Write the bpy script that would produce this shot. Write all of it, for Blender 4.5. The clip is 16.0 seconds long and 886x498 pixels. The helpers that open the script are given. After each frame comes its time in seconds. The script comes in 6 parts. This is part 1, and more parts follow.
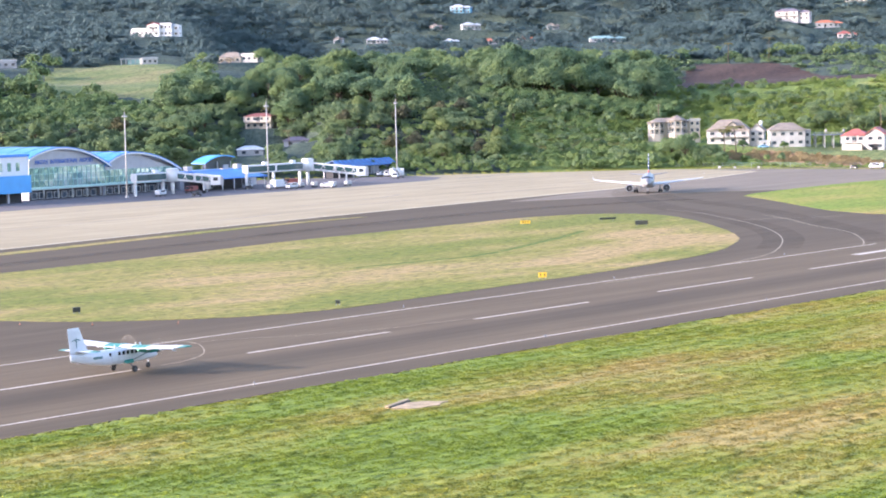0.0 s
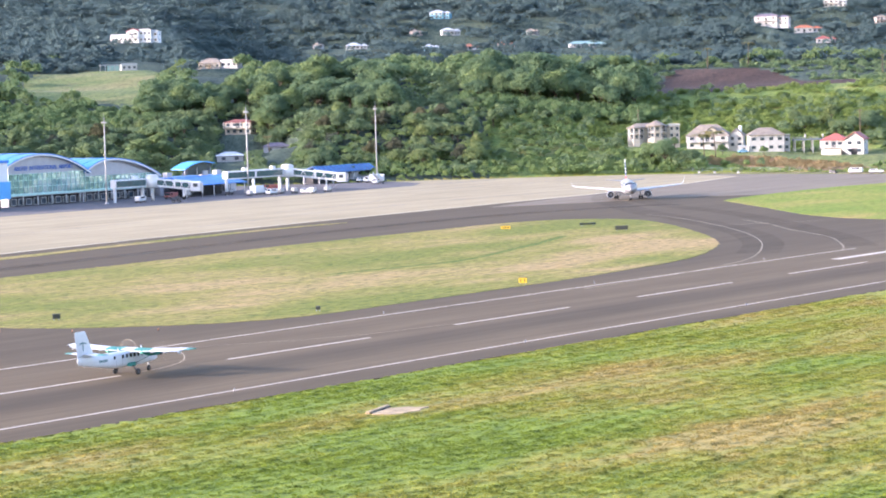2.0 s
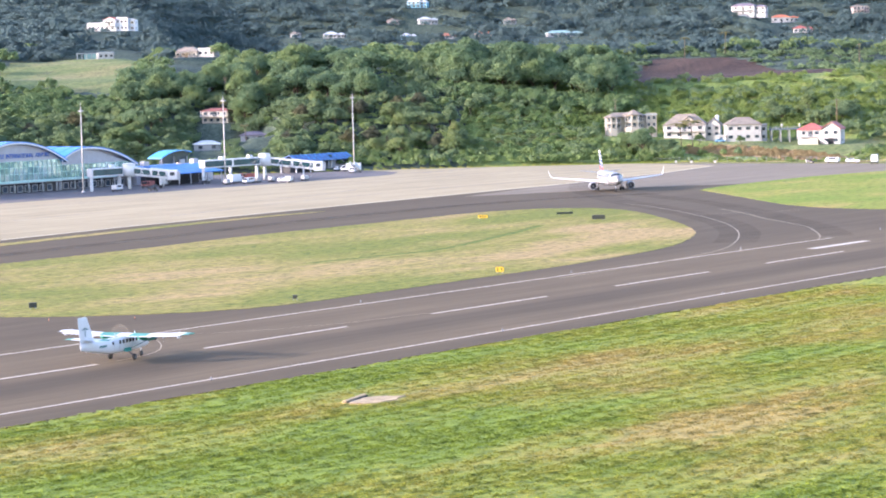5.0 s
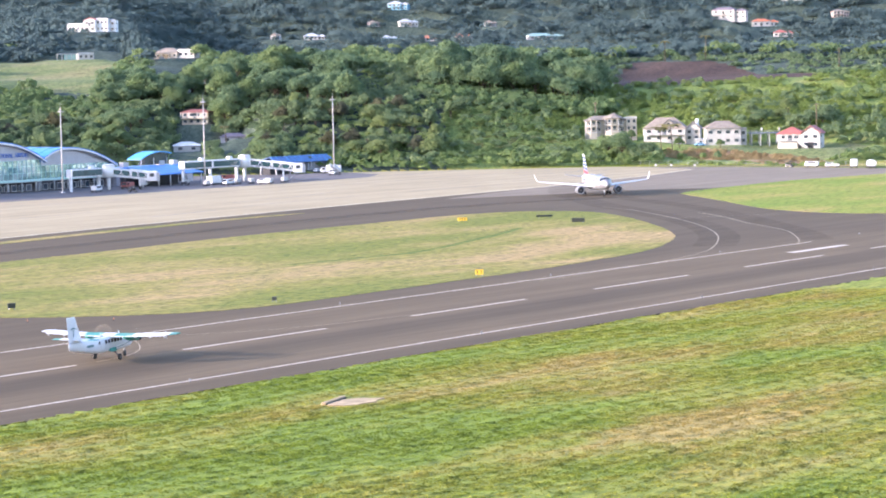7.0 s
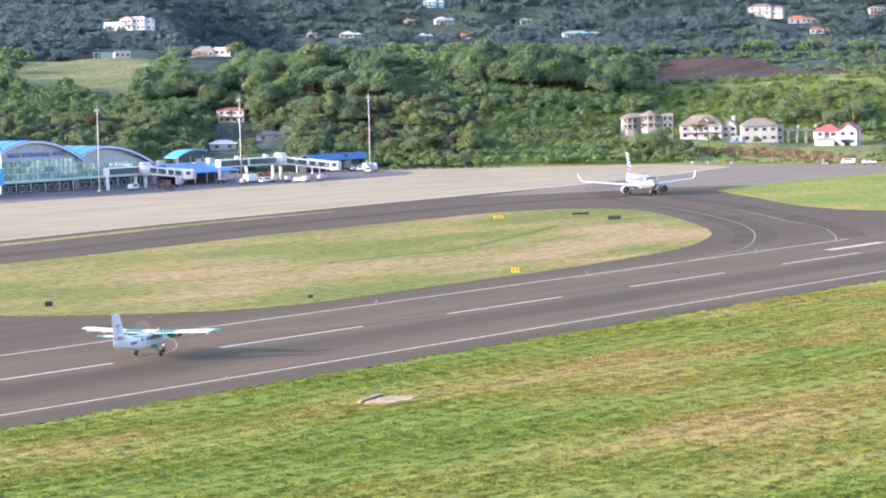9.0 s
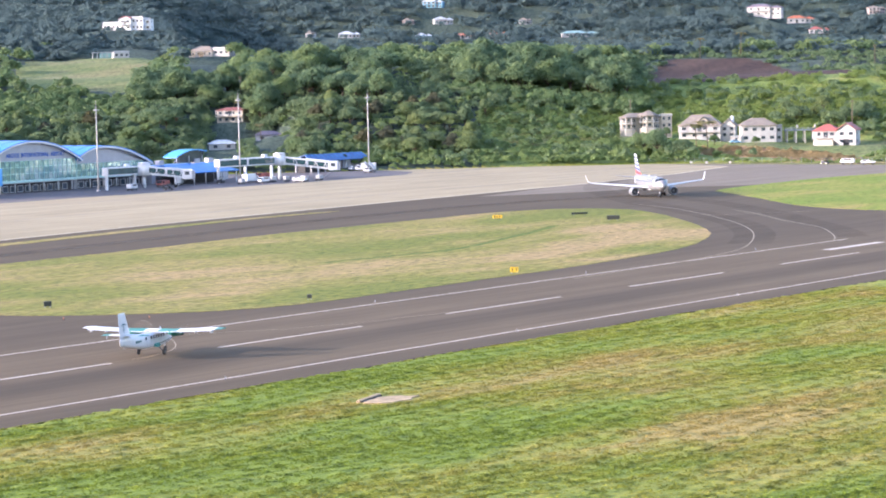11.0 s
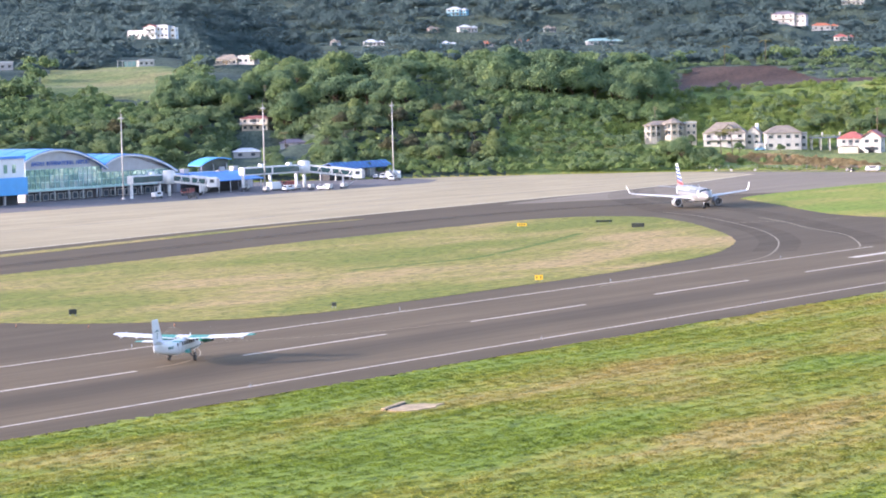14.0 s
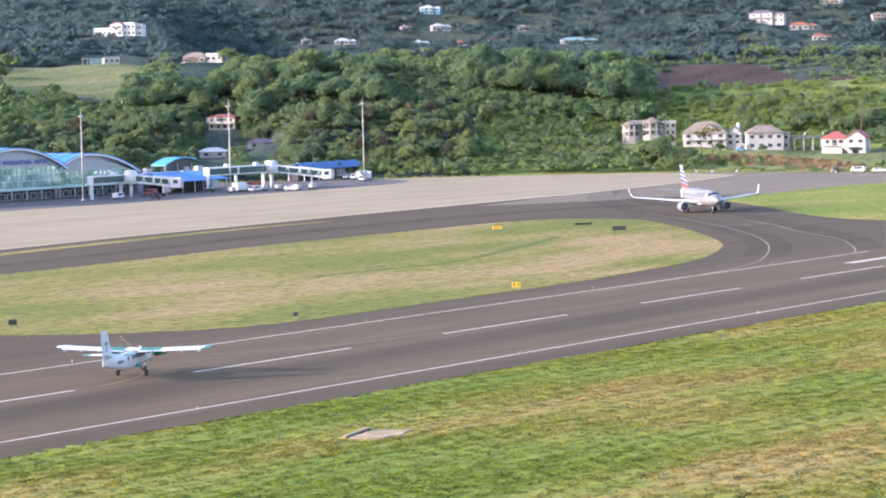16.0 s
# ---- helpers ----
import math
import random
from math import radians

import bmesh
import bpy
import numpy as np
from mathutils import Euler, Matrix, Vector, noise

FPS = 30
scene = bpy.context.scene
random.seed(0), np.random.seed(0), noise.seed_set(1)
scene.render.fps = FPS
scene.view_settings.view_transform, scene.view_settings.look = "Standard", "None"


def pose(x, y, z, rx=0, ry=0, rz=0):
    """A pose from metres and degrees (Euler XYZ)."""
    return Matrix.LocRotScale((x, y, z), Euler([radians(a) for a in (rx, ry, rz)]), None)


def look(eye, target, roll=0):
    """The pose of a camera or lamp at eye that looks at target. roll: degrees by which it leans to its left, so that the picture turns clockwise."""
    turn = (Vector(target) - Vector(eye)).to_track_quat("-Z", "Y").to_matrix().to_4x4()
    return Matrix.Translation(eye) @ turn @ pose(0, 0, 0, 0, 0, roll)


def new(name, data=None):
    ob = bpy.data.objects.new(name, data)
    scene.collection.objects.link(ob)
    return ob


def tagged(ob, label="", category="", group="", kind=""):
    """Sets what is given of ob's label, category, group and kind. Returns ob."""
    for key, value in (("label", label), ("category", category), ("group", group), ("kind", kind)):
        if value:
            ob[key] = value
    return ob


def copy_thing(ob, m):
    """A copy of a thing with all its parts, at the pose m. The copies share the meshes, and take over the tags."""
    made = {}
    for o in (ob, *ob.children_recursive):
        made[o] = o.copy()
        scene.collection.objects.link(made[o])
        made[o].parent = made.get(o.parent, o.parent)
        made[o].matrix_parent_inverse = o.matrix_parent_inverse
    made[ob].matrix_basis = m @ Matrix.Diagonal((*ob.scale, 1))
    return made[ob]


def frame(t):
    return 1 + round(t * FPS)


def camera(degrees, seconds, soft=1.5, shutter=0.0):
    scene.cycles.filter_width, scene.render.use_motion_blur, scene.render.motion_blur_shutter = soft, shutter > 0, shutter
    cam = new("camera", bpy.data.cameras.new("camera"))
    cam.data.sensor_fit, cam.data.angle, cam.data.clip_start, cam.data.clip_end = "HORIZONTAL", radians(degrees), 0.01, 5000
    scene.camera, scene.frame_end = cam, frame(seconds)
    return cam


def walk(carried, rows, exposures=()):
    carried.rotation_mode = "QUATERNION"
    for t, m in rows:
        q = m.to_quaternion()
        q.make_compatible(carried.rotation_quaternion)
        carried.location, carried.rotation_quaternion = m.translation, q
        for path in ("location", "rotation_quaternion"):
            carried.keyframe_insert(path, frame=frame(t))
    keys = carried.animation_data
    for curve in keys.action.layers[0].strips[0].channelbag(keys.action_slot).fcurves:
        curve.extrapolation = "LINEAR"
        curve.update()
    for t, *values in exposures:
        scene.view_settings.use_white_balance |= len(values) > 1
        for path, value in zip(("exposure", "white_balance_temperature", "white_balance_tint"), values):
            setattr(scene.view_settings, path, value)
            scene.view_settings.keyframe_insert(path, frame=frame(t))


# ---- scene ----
# ---------------------------------------------------------------- camera
cam = camera(20.637, 16.0, soft=1.9)
CAMERA_ROWS = [
    (0, pose(-238.11, -223.89, 35.29, 86.142, 1.502, -51.549)),
    (0.5, pose(-238.11, -223.89, 35.29, 86.203, 1.510, -51.568)),
    (1, pose(-238.11, -223.89, 35.29, 86.275, 1.574, -51.656)),
    (1.5, pose(-238.11, -223.89, 35.29, 86.324, 1.627, -51.732)),
    (2, pose(-238.11, -223.89, 35.29, 86.261, 1.616, -52.026)),
    (2.5, pose(-238.11, -223.89, 35.29, 86.250, 1.628, -52.128)),
    (3, pose(-238.11, -223.89, 35.29, 86.184, 1.537, -52.178)),
    (3.5, pose(-238.11, -223.89, 35.29, 86.090, 1.573, -52.274)),
    (4, pose(-238.11, -223.89, 35.29, 86.013, 1.579, -52.357)),
    (6.5, pose(-238.11, -223.89, 35.29, 86.040, 1.301, -52.940)),
    (7, pose(-238.11, -223.89, 35.29, 86.034, 1.237, -53.023)),
    (7.5, pose(-238.11, -223.89, 35.29, 86.073, 1.249, -52.941)),
    (8, pose(-238.11, -223.89, 35.29, 86.017, 1.273, -52.696)),
    (8.5, pose(-238.11, -223.89, 35.29, 85.970, 1.342, -52.313)),
    (9, pose(-238.11, -223.89, 35.29, 86.001, 1.356, -52.179)),
    (11.5, pose(-238.11, -223.89, 35.29, 85.994, 1.367, -52.230)),
    (12, pose(-238.11, -223.89, 35.29, 86.011, 1.342, -52.307)),
    (12.5, pose(-238.11, -223.89, 35.29, 86.053, 1.342, -52.252)),
    (13, pose(-238.11, -223.89, 35.29, 86.075, 1.358, -51.827)),
    (13.5, pose(-238.11, -223.89, 35.29, 86.121, 1.341, -51.595)),
    (14, pose(-238.11, -223.89, 35.29, 86.197, 1.437, -51.631)),
    (14.4, pose(-238.11, -223.89, 35.29, 86.260, 1.425, -51.845)),
    (14.5, pose(-237.41, -223.33, 35.23, 86.271, 1.425, -51.871)),
    (14.6, pose(-234.67, -221.16, 35.20, 86.240, 1.412, -51.914)),
    (14.7, pose(-231.70, -218.80, 35.20, 86.209, 1.399, -51.957)),
    (14.8, pose(-228.73, -216.44, 35.20, 86.178, 1.386, -52.000)),
    (14.9, pose(-225.77, -214.08, 35.20, 86.147, 1.373, -52.044)),
    (15, pose(-222.57, -211.88, 35.18, 86.116, 1.360, -52.087)),
    (15.1, pose(-219.57, -209.60, 34.62, 86.163, 1.359, -52.106)),
    (15.2, pose(-216.88, -207.55, 34.15, 86.190, 1.363, -52.130)),
    (15.3, pose(-215.40, -206.55, 34.02, 86.198, 1.370, -52.155)),
    (15.5, pose(-215.13, -206.23, 34.01, 86.196, 1.377, -52.198)),
    (15.75, pose(-215.13, -206.23, 34.01, 86.203, 1.362, -52.227)),
    (16, pose(-215.13, -206.23, 34.01, 86.210, 1.347, -52.256)),
]

EXPOSURES = [(t, s + 2.38, 5980, 26.5) for t, s in ((0, 0.0), (4, 0.05), (7, 0.03), (8, -0.11), (12, -0.12), (14.5, -0.16), (15, -0.25), (16, -0.28))]
walk(cam, CAMERA_ROWS, EXPOSURES)

# ---------------------------------------------------------------- world and sun
SUN_AZ, SUN_EL = radians(141), radians(13)
world = bpy.data.worlds.new("world")
scene.world = world
world.use_nodes = True
wn = world.node_tree.nodes
sky = wn.new("ShaderNodeTexSky")
sky.sky_type = "NISHITA"
sky.sun_disc = False
sky.sun_elevation = SUN_EL
sky.sun_rotation = math.pi / 2 - SUN_AZ
sky.dust_density = 1.6
wn["Background"].inputs["Strength"].default_value = 0.15
world.node_tree.links.new(sky.outputs[0], wn["Background"].inputs["Color"])
sun_data = bpy.data.lights.new("sun", "SUN")
sun_data.energy, sun_data.angle, sun_data.color = 2.1, radians(0.9), (1.0, 0.89, 0.75)
sun = new("sun", sun_data)
sun.matrix_world = look((math.cos(SUN_AZ) * math.cos(SUN_EL) * 500, math.sin(SUN_AZ) * math.cos(SUN_EL) * 500, math.sin(SUN_EL) * 500), (0, 0, 0))


# ---------------------------------------------------------------- materials
def nodes(name):
    m = bpy.data.materials.new(name)
    m.use_nodes = True
    t = m.node_tree
    return m, t, t.nodes["Principled BSDF"]


def ramp(t, fac, stops):
    r = t.nodes.new("ShaderNodeValToRGB")
    e = r.color_ramp.elements
    while len(e) < len(stops):
        e.new(0.5)
    for k, (p, c) in zip(e, stops):
        k.position, k.color = p, (*c, 1)
    t.links.new(fac, r.inputs[0])
    return r.outputs[0]


def coords(t, scale=(1, 1, 1), rot=0.0, space="Object"):
    tc = t.nodes.new("ShaderNodeTexCoord")
    mp = t.nodes.new("ShaderNodeMapping")
    mp.inputs["Scale"].default_value = scale
    mp.inputs["Rotation"].default_value = (0, 0, rot)
    t.links.new(tc.outputs[space], mp.inputs[0])
    return mp.outputs[0]


def noise_tex(t, vec, scale, detail=4.0, rough=0.6):
    n = t.nodes.new("ShaderNodeTexNoise")
    n.inputs["Scale"].default_value, n.inputs["Detail"].default_value, n.inputs["Roughness"].default_value = scale, detail, rough
    t.links.new(vec, n.inputs["Vector"])
    return n.outputs["Fac"]


def mix(t, fac, a, b, mode="MIX"):
    n = t.nodes.new("ShaderNodeMix")
    n.data_type, n.blend_type = "RGBA", mode
    for sock, v in ((n.inputs[0], fac), (n.inputs[6], a), (n.inputs[7], b)):
        if isinstance(v, (int, float)):
            sock.default_value = v
        elif isinstance(v, tuple):
            sock.default_value = (*v, 1)
        else:
            t.links.new(v, sock)
    return n.outputs[2]


def bump(t, bsdf, height, strength, dist):
    b = t.nodes.new("ShaderNodeBump")
    b.inputs["Strength"].default_value, b.inputs["Distance"].default_value = strength, dist
    t.links.new(height, b.inputs["Height"])
    t.links.new(b.outputs[0], bsdf.inputs["Normal"])


def plain(name, col, rough=0.5, metal=0.0, var=0.12, scale=1.5, relief=0.0):
    """Paint, metal or plaster with slight stains at two scales."""
    m, t, b = nodes(name)
    v = coords(t)
    n1, n2 = noise_tex(t, v, scale), noise_tex(t, v, scale * 9)
    dark = tuple(c * (1 - var * 1.6) for c in col)
    light = tuple(min(1, c * (1 + var * 0.5)) for c in col)
    c1 = ramp(t, n1, [(0.3, dark), (0.62, light)])
    t.links.new(mix(t, 0.35, c1, ramp(t, n2, [(0.3, dark), (0.7, light)])), b.inputs["Base Color"])
    b.inputs["Roughness"].default_value, b.inputs["Metallic"].default_value = rough, metal
    if relief:
        bump(t, b, n2, 0.4, relief)
    return m


def foliage(name, a, b_, c, scale=0.25, soft=0.5):
    """Leaves: three greens, mixed by clump and by leaf."""
    m, t, b = nodes(name)
    g = t.nodes.new("ShaderNodeNewGeometry")
    oi = t.nodes.new("ShaderNodeObjectInfo")
    c1 = ramp(t, g.outputs["Random Per Island"], [(0.0, a), (0.55, b_), (1.0, c)])
    n = noise_tex(t, coords(t), scale, 3)
    c2 = ramp(t, n, [(0.35, a), (0.65, c)])
    c3 = mix(t, 0.5, c1, c2)
    tint = ramp(t, oi.outputs["Random"], [(0.0, (0.82, 0.86, 0.9)), (0.5, (1, 1, 1)), (1.0, (1.18, 1.08, 0.85))])
    t.links.new(mix(t, 1.0, c3, tint, "MULTIPLY"), b.inputs["Base Color"])
    b.inputs["Roughness"].default_value = 0.75
    b.inputs["Specular IOR Level"].default_value = 0.15
    # bluish sheen lifts the leaves, in place of haze
    b.inputs["Sheen Weight"].default_value, b.inputs["Sheen Roughness"].default_value = 0.12, 0.5
    b.inputs["Sheen Tint"].default_value = (0.85, 0.93, 1.0, 1)
    tr = t.nodes.new("ShaderNodeBsdfTranslucent")
    t.links.new(b.inputs["Base Color"].links[0].from_socket, tr.inputs["Color"])
    # shading normal is bent up and sunward, so leaves look evenly lit
    up = t.nodes.new("ShaderNodeMix")
    up.data_type = "VECTOR"
    up.inputs[0].default_value = soft
    t.links.new(g.outputs["Normal"], up.inputs[4])
    up.inputs[5].default_value = (-0.55, -0.05, 0.83)
    for sock in (b.inputs["Normal"], tr.inputs["Normal"]):
        t.links.new(up.outputs[1], sock)
    sh = t.nodes.new("ShaderNodeMixShader")
    sh.inputs[0].default_value = 0.55
    t.links.new(b.outputs[0], sh.inputs[1])
    t.links.new(tr.outputs[0], sh.inputs[2])
    t.links.new(sh.outputs[0], t.nodes["Material Output"].inputs["Surface"])
    return m


def grass_mat(name, green, mid, straw, bias, rot=0.0, patches=(), blades=0.0):
    """Mown airfield grass: streaks along the mowing, patches and fine blades. patches: x, y, half length, half width, turn, dryness."""
    m, t, b = nodes(name)
    vs = coords(t, (0.11, 1.0, 1), rot)
    n1, n2, n3, n4 = noise_tex(t, vs, 0.06, 5, 0.65), noise_tex(t, coords(t, (0.45, 1.0, 1), rot), 0.035, 6, 0.6), noise_tex(t, coords(t, (0.4, 1.0, 1), rot), 0.3, 5, 0.75), noise_tex(t, coords(t, (0.62, 1.0, 1), rot - 0.06), 0.62, 7, 0.8)
    total = n2
    for fac, k in ((n1, 0.5), (n3, 0.3)):
        s = t.nodes.new("ShaderNodeMath")
        s.operation = "MULTIPLY_ADD"
        t.links.new(fac, s.inputs[0])
        s.inputs[1].default_value = k
        t.links.new(total, s.inputs[2])
        total = s.outputs[0]
    if patches:
        # ragged dry or lush patches: the place is shifted by noise before its distance is taken
        tc = t.nodes.new("ShaderNodeTexCoord")
        nz = t.nodes.new("ShaderNodeTexNoise")
        nz.inputs["Scale"].default_value, nz.inputs["Detail"].default_value = 0.09, 4.0
        t.links.new(tc.outputs["Object"], nz.inputs["Vector"])
        sh = t.nodes.new("ShaderNodeVectorMath")
        sh.operation = "MULTIPLY_ADD"
        t.links.new(nz.outputs["Color"], sh.inputs[0])
        sh.inputs[1].default_value, sh.inputs[2].default_value = (26, 13, 0), (-13, -6.5, 0)
        ad = t.nodes.new("ShaderNodeVectorMath")
        t.links.new(tc.outputs["Object"], ad.inputs[0])
        t.links.new(sh.outputs[0], ad.inputs[1])
        for px, py, rx, ry, turn, dry in patches:
            mp = t.nodes.new("ShaderNodeMapping")
            mp.vector_type = "TEXTURE"
            mp.inputs["Location"].default_value = (px, py, 0)
            mp.inputs["Rotation"].default_value = (0, 0, radians(turn))
            mp.inputs["Scale"].default_value = (rx, ry, 1000)
            t.links.new(ad.outputs[0], mp.inputs[0])
            gr = t.nodes.new("ShaderNodeTexGradient")
            gr.gradient_type = "SPHERICAL"
            t.links.new(mp.outputs[0], gr.inputs[0])
            s = t.nodes.new("ShaderNodeMath")
            s.operation = "MULTIPLY_ADD"
            t.links.new(gr.outputs["Fac"], s.inputs[0])
            s.inputs[1].default_value = dry
            t.links.new(total, s.inputs[2])
            total = s.outputs[0]
    mr = t.nodes.new("ShaderNodeMapRange")
    mr.inputs[1].default_value, mr.inputs[2].default_value = 0.7 + bias, 1.12 + bias
    t.links.new(total, mr.inputs[0])
    base = ramp(t, mr.outputs[0], [(0.15, green), (0.5, mid), (0.88, straw)])
    # blade colour is brightened to make up for light split between two faces
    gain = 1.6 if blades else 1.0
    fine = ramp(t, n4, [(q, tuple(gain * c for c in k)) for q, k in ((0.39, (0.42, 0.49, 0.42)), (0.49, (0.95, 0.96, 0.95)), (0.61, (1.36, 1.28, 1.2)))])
    col = mix(t, 1.0, base, fine, "MULTIPLY")
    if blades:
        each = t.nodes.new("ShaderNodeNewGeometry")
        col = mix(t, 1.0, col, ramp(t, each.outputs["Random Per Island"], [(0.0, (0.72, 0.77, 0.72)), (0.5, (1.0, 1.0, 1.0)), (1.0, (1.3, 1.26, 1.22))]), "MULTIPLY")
    t.links.new(col, b.inputs["Base Color"])
    b.inputs["Roughness"].default_value = 0.85
    b.inputs["Specular IOR Level"].default_value = 0.15
    if blades:
        # blade normal is turned up and sunward, so tufts shade like the turf
        g = t.nodes.new("ShaderNodeNewGeometry")
        up = t.nodes.new("ShaderNodeMix")
        up.data_type = "VECTOR"
        up.inputs[0].default_value = blades
        t.links.new(g.outputs["Normal"], up.inputs[4])
        up.inputs[5].default_value = (-0.3, 0.22, 0.93)
        tr = t.nodes.new("ShaderNodeBsdfTranslucent")
        t.links.new(b.inputs["Base Color"].links[0].from_socket, tr.inputs["Color"])
        for sock in (b.inputs["Normal"], tr.inputs["Normal"]):
            t.links.new(up.outputs[1], sock)
        both = t.nodes.new("ShaderNodeMixShader")
        both.inputs[0].default_value = 0.5
        t.links.new(b.outputs[0], both.inputs[1])
        t.links.new(tr.outputs[0], both.inputs[2])
        t.links.new(both.outputs[0], t.nodes["Material Output"].inputs["Surface"])
    else:
        bump(t, b, n4, 0.7, 0.12)
    return m


def asphalt_mat(name, a, b_, tracks=False):
    m, t, b = nodes(name)
    v, vs = coords(t), coords(t, (0.06, 1, 1))
    n1, n2, n3, n4 = noise_tex(t, vs, 0.16, 5, 0.6), noise_tex(t, v, 0.03, 5), noise_tex(t, v, 6.0, 3), noise_tex(t, vs, 0.8, 4)
    c1 = ramp(t, n1, [(0.41, a), (0.6, b_)])
    c2 = ramp(t, n2, [(0.35, a), (0.65, b_)])
    c = mix(t, 0.4, c1, c2)
    c = mix(t, 0.35, c, ramp(t, n4, [(0.35, a), (0.65, b_)]))
    c = mix(t, 1.0, c, ramp(t, n3, [(0.3, (0.88, 0.88, 0.88)), (0.7, (1.08, 1.08, 1.08))]), "MULTIPLY")
    if tracks:
        # rubber and wear in bands along the runway, darker sealed taxiways beyond it
        sep = t.nodes.new("ShaderNodeSeparateXYZ")
        t.links.new(coords(t), sep.inputs[0])
        wob = t.nodes.new("ShaderNodeMath")
        wob.operation = "MULTIPLY_ADD"
        t.links.new(n1, wob.inputs[0])
        wob.inputs[1].default_value = 6.0
        t.links.new(sep.outputs[1], wob.inputs[2])
        mr = t.nodes.new("ShaderNodeMapRange")
        mr.inputs[1].default_value, mr.inputs[2].default_value = -33.0, 39.0
        t.links.new(wob.outputs[0], mr.inputs[0])
        k = ((0.0, 0.8), (0.12, 0.84), (0.17, 1.14), (0.27, 1.1), (0.33, 0.74), (0.42, 0.72), (0.48, 1.06), (0.58, 1.16), (0.7, 1.05), (0.78, 1.1), (0.86, 0.9), (1.0, 0.78))
        c = mix(t, 1.0, c, ramp(t, mr.outputs[0], [(q, (v_, v_, v_)) for q, v_ in k]), "MULTIPLY")
    t.links.new(c, b.inputs["Base Color"])
    b.inputs["Roughness"].default_value = 0.9
    b.inputs["Specular IOR Level"].default_value = 0.25
    bump(t, b, n3, 0.3, 0.01)
    return m


def worn_mat(name, col):
    """A thin film of rubber and dirt with ragged gaps, through which the asphalt shows."""
    m, t, b = nodes(name)
    b.inputs["Base Color"].default_value = (*col, 1)
    b.inputs["Roughness"].default_value = 0.9
    n = noise_tex(t, coords(t, (0.5, 1, 1), radians(40)), 0.12, 6, 0.7)
    t.links.new(ramp(t, n, [(0.36, (0.06, 0.06, 0.06)), (0.66, (0.2, 0.2, 0.2))]), b.inputs["Alpha"])
    return m


def glass_mat(name, col, rough=0.06, pale=None, wavy=False):
    m, t, b = nodes(name)
    n = noise_tex(t, coords(t), 0.35, 3)
    c = ramp(t, n, [(0.35, tuple(c * 0.75 for c in col)), (0.65, col)])
    if pale:
        # bright reflections put into the glass colour as pale patches, uneven between panes
        oi = t.nodes.new("ShaderNodeObjectInfo")
        wide = noise_tex(t, coords(t, (0.55, 1, 1)), 0.12, 3)
        some = t.nodes.new("ShaderNodeMath")
        some.operation = "MULTIPLY_ADD"
        t.links.new(oi.outputs["Random"], some.inputs[0])
        some.inputs[1].default_value = 0.12
        t.links.new(wide, some.inputs[2])
        c = mix(t, ramp(t, some.outputs[0], [(0.52, (0, 0, 0)), (0.66, (1, 1, 1))]), c, pale)
    t.links.new(c, b.inputs["Base Color"])
    b.inputs["Roughness"].default_value = rough
    b.inputs["Specular IOR Level"].default_value = 0.9
    if wavy:
        # coated sheets, slightly buckled, that mirror the sky in broken pieces
        b.inputs["Metallic"].default_value = 0.55
        bump(t, b, noise_tex(t, coords(t), 0.55, 2), 0.35, 0.5)
    return m


# dry (positive) and lush (negative) patches of the grass beside the runway and of the island
FIELD_PATCHES = [(-12, -60, 46, 15, -5, 0.19), (-40, -54, 20, 7, 10, 0.12), (-4, -74, 38, 10, -4, 0.13), (-32, -99, 30, 15, -12, 0.19), (-70, -49, 20, 6, 12, 0.14),
                 (62, -48, 60, 14, -2, 0.09), (29, -74, 18, 8, 0, -0.17), (-60, -76, 32, 17, 8, -0.20), (-28, -83, 30, 9, -4, -0.11), (-64, -99, 34, 16, -8, -0.17),
                 (-84, -70, 24, 18, 5, -0.19), (20, -36, 70, 5, 0, -0.14), (-40, -42, 34, 6, 3, -0.12)]
ISLAND_PATCHES = [(128, 66, 60, 17, -6, 0.22), (176, 60, 40, 13, 15, 0.19), (220, 74, 34, 22, 40, 0.23), (62, 57, 34, 12, -8, 0.17), (262, 134, 46, 18, 5, -0.22), (280, 126, 20, 24, 0, -0.17),
                  (52, 92, 34, 22, -10, -0.07), (150, 130, 90, 18, 4, -0.11), (86, 39, 46, 9, 2, -0.12), (150, 45, 46, 9, 8, -0.10), (200, 108, 44, 16, 10, -0.09)]
GRASS = ((0.158, 0.214, 0.029), (0.226, 0.235, 0.043), (0.318, 0.246, 0.08))
ISLAND_GRASS = ((0.158, 0.172, 0.034), (0.234, 0.206, 0.057), (0.34, 0.245, 0.115))

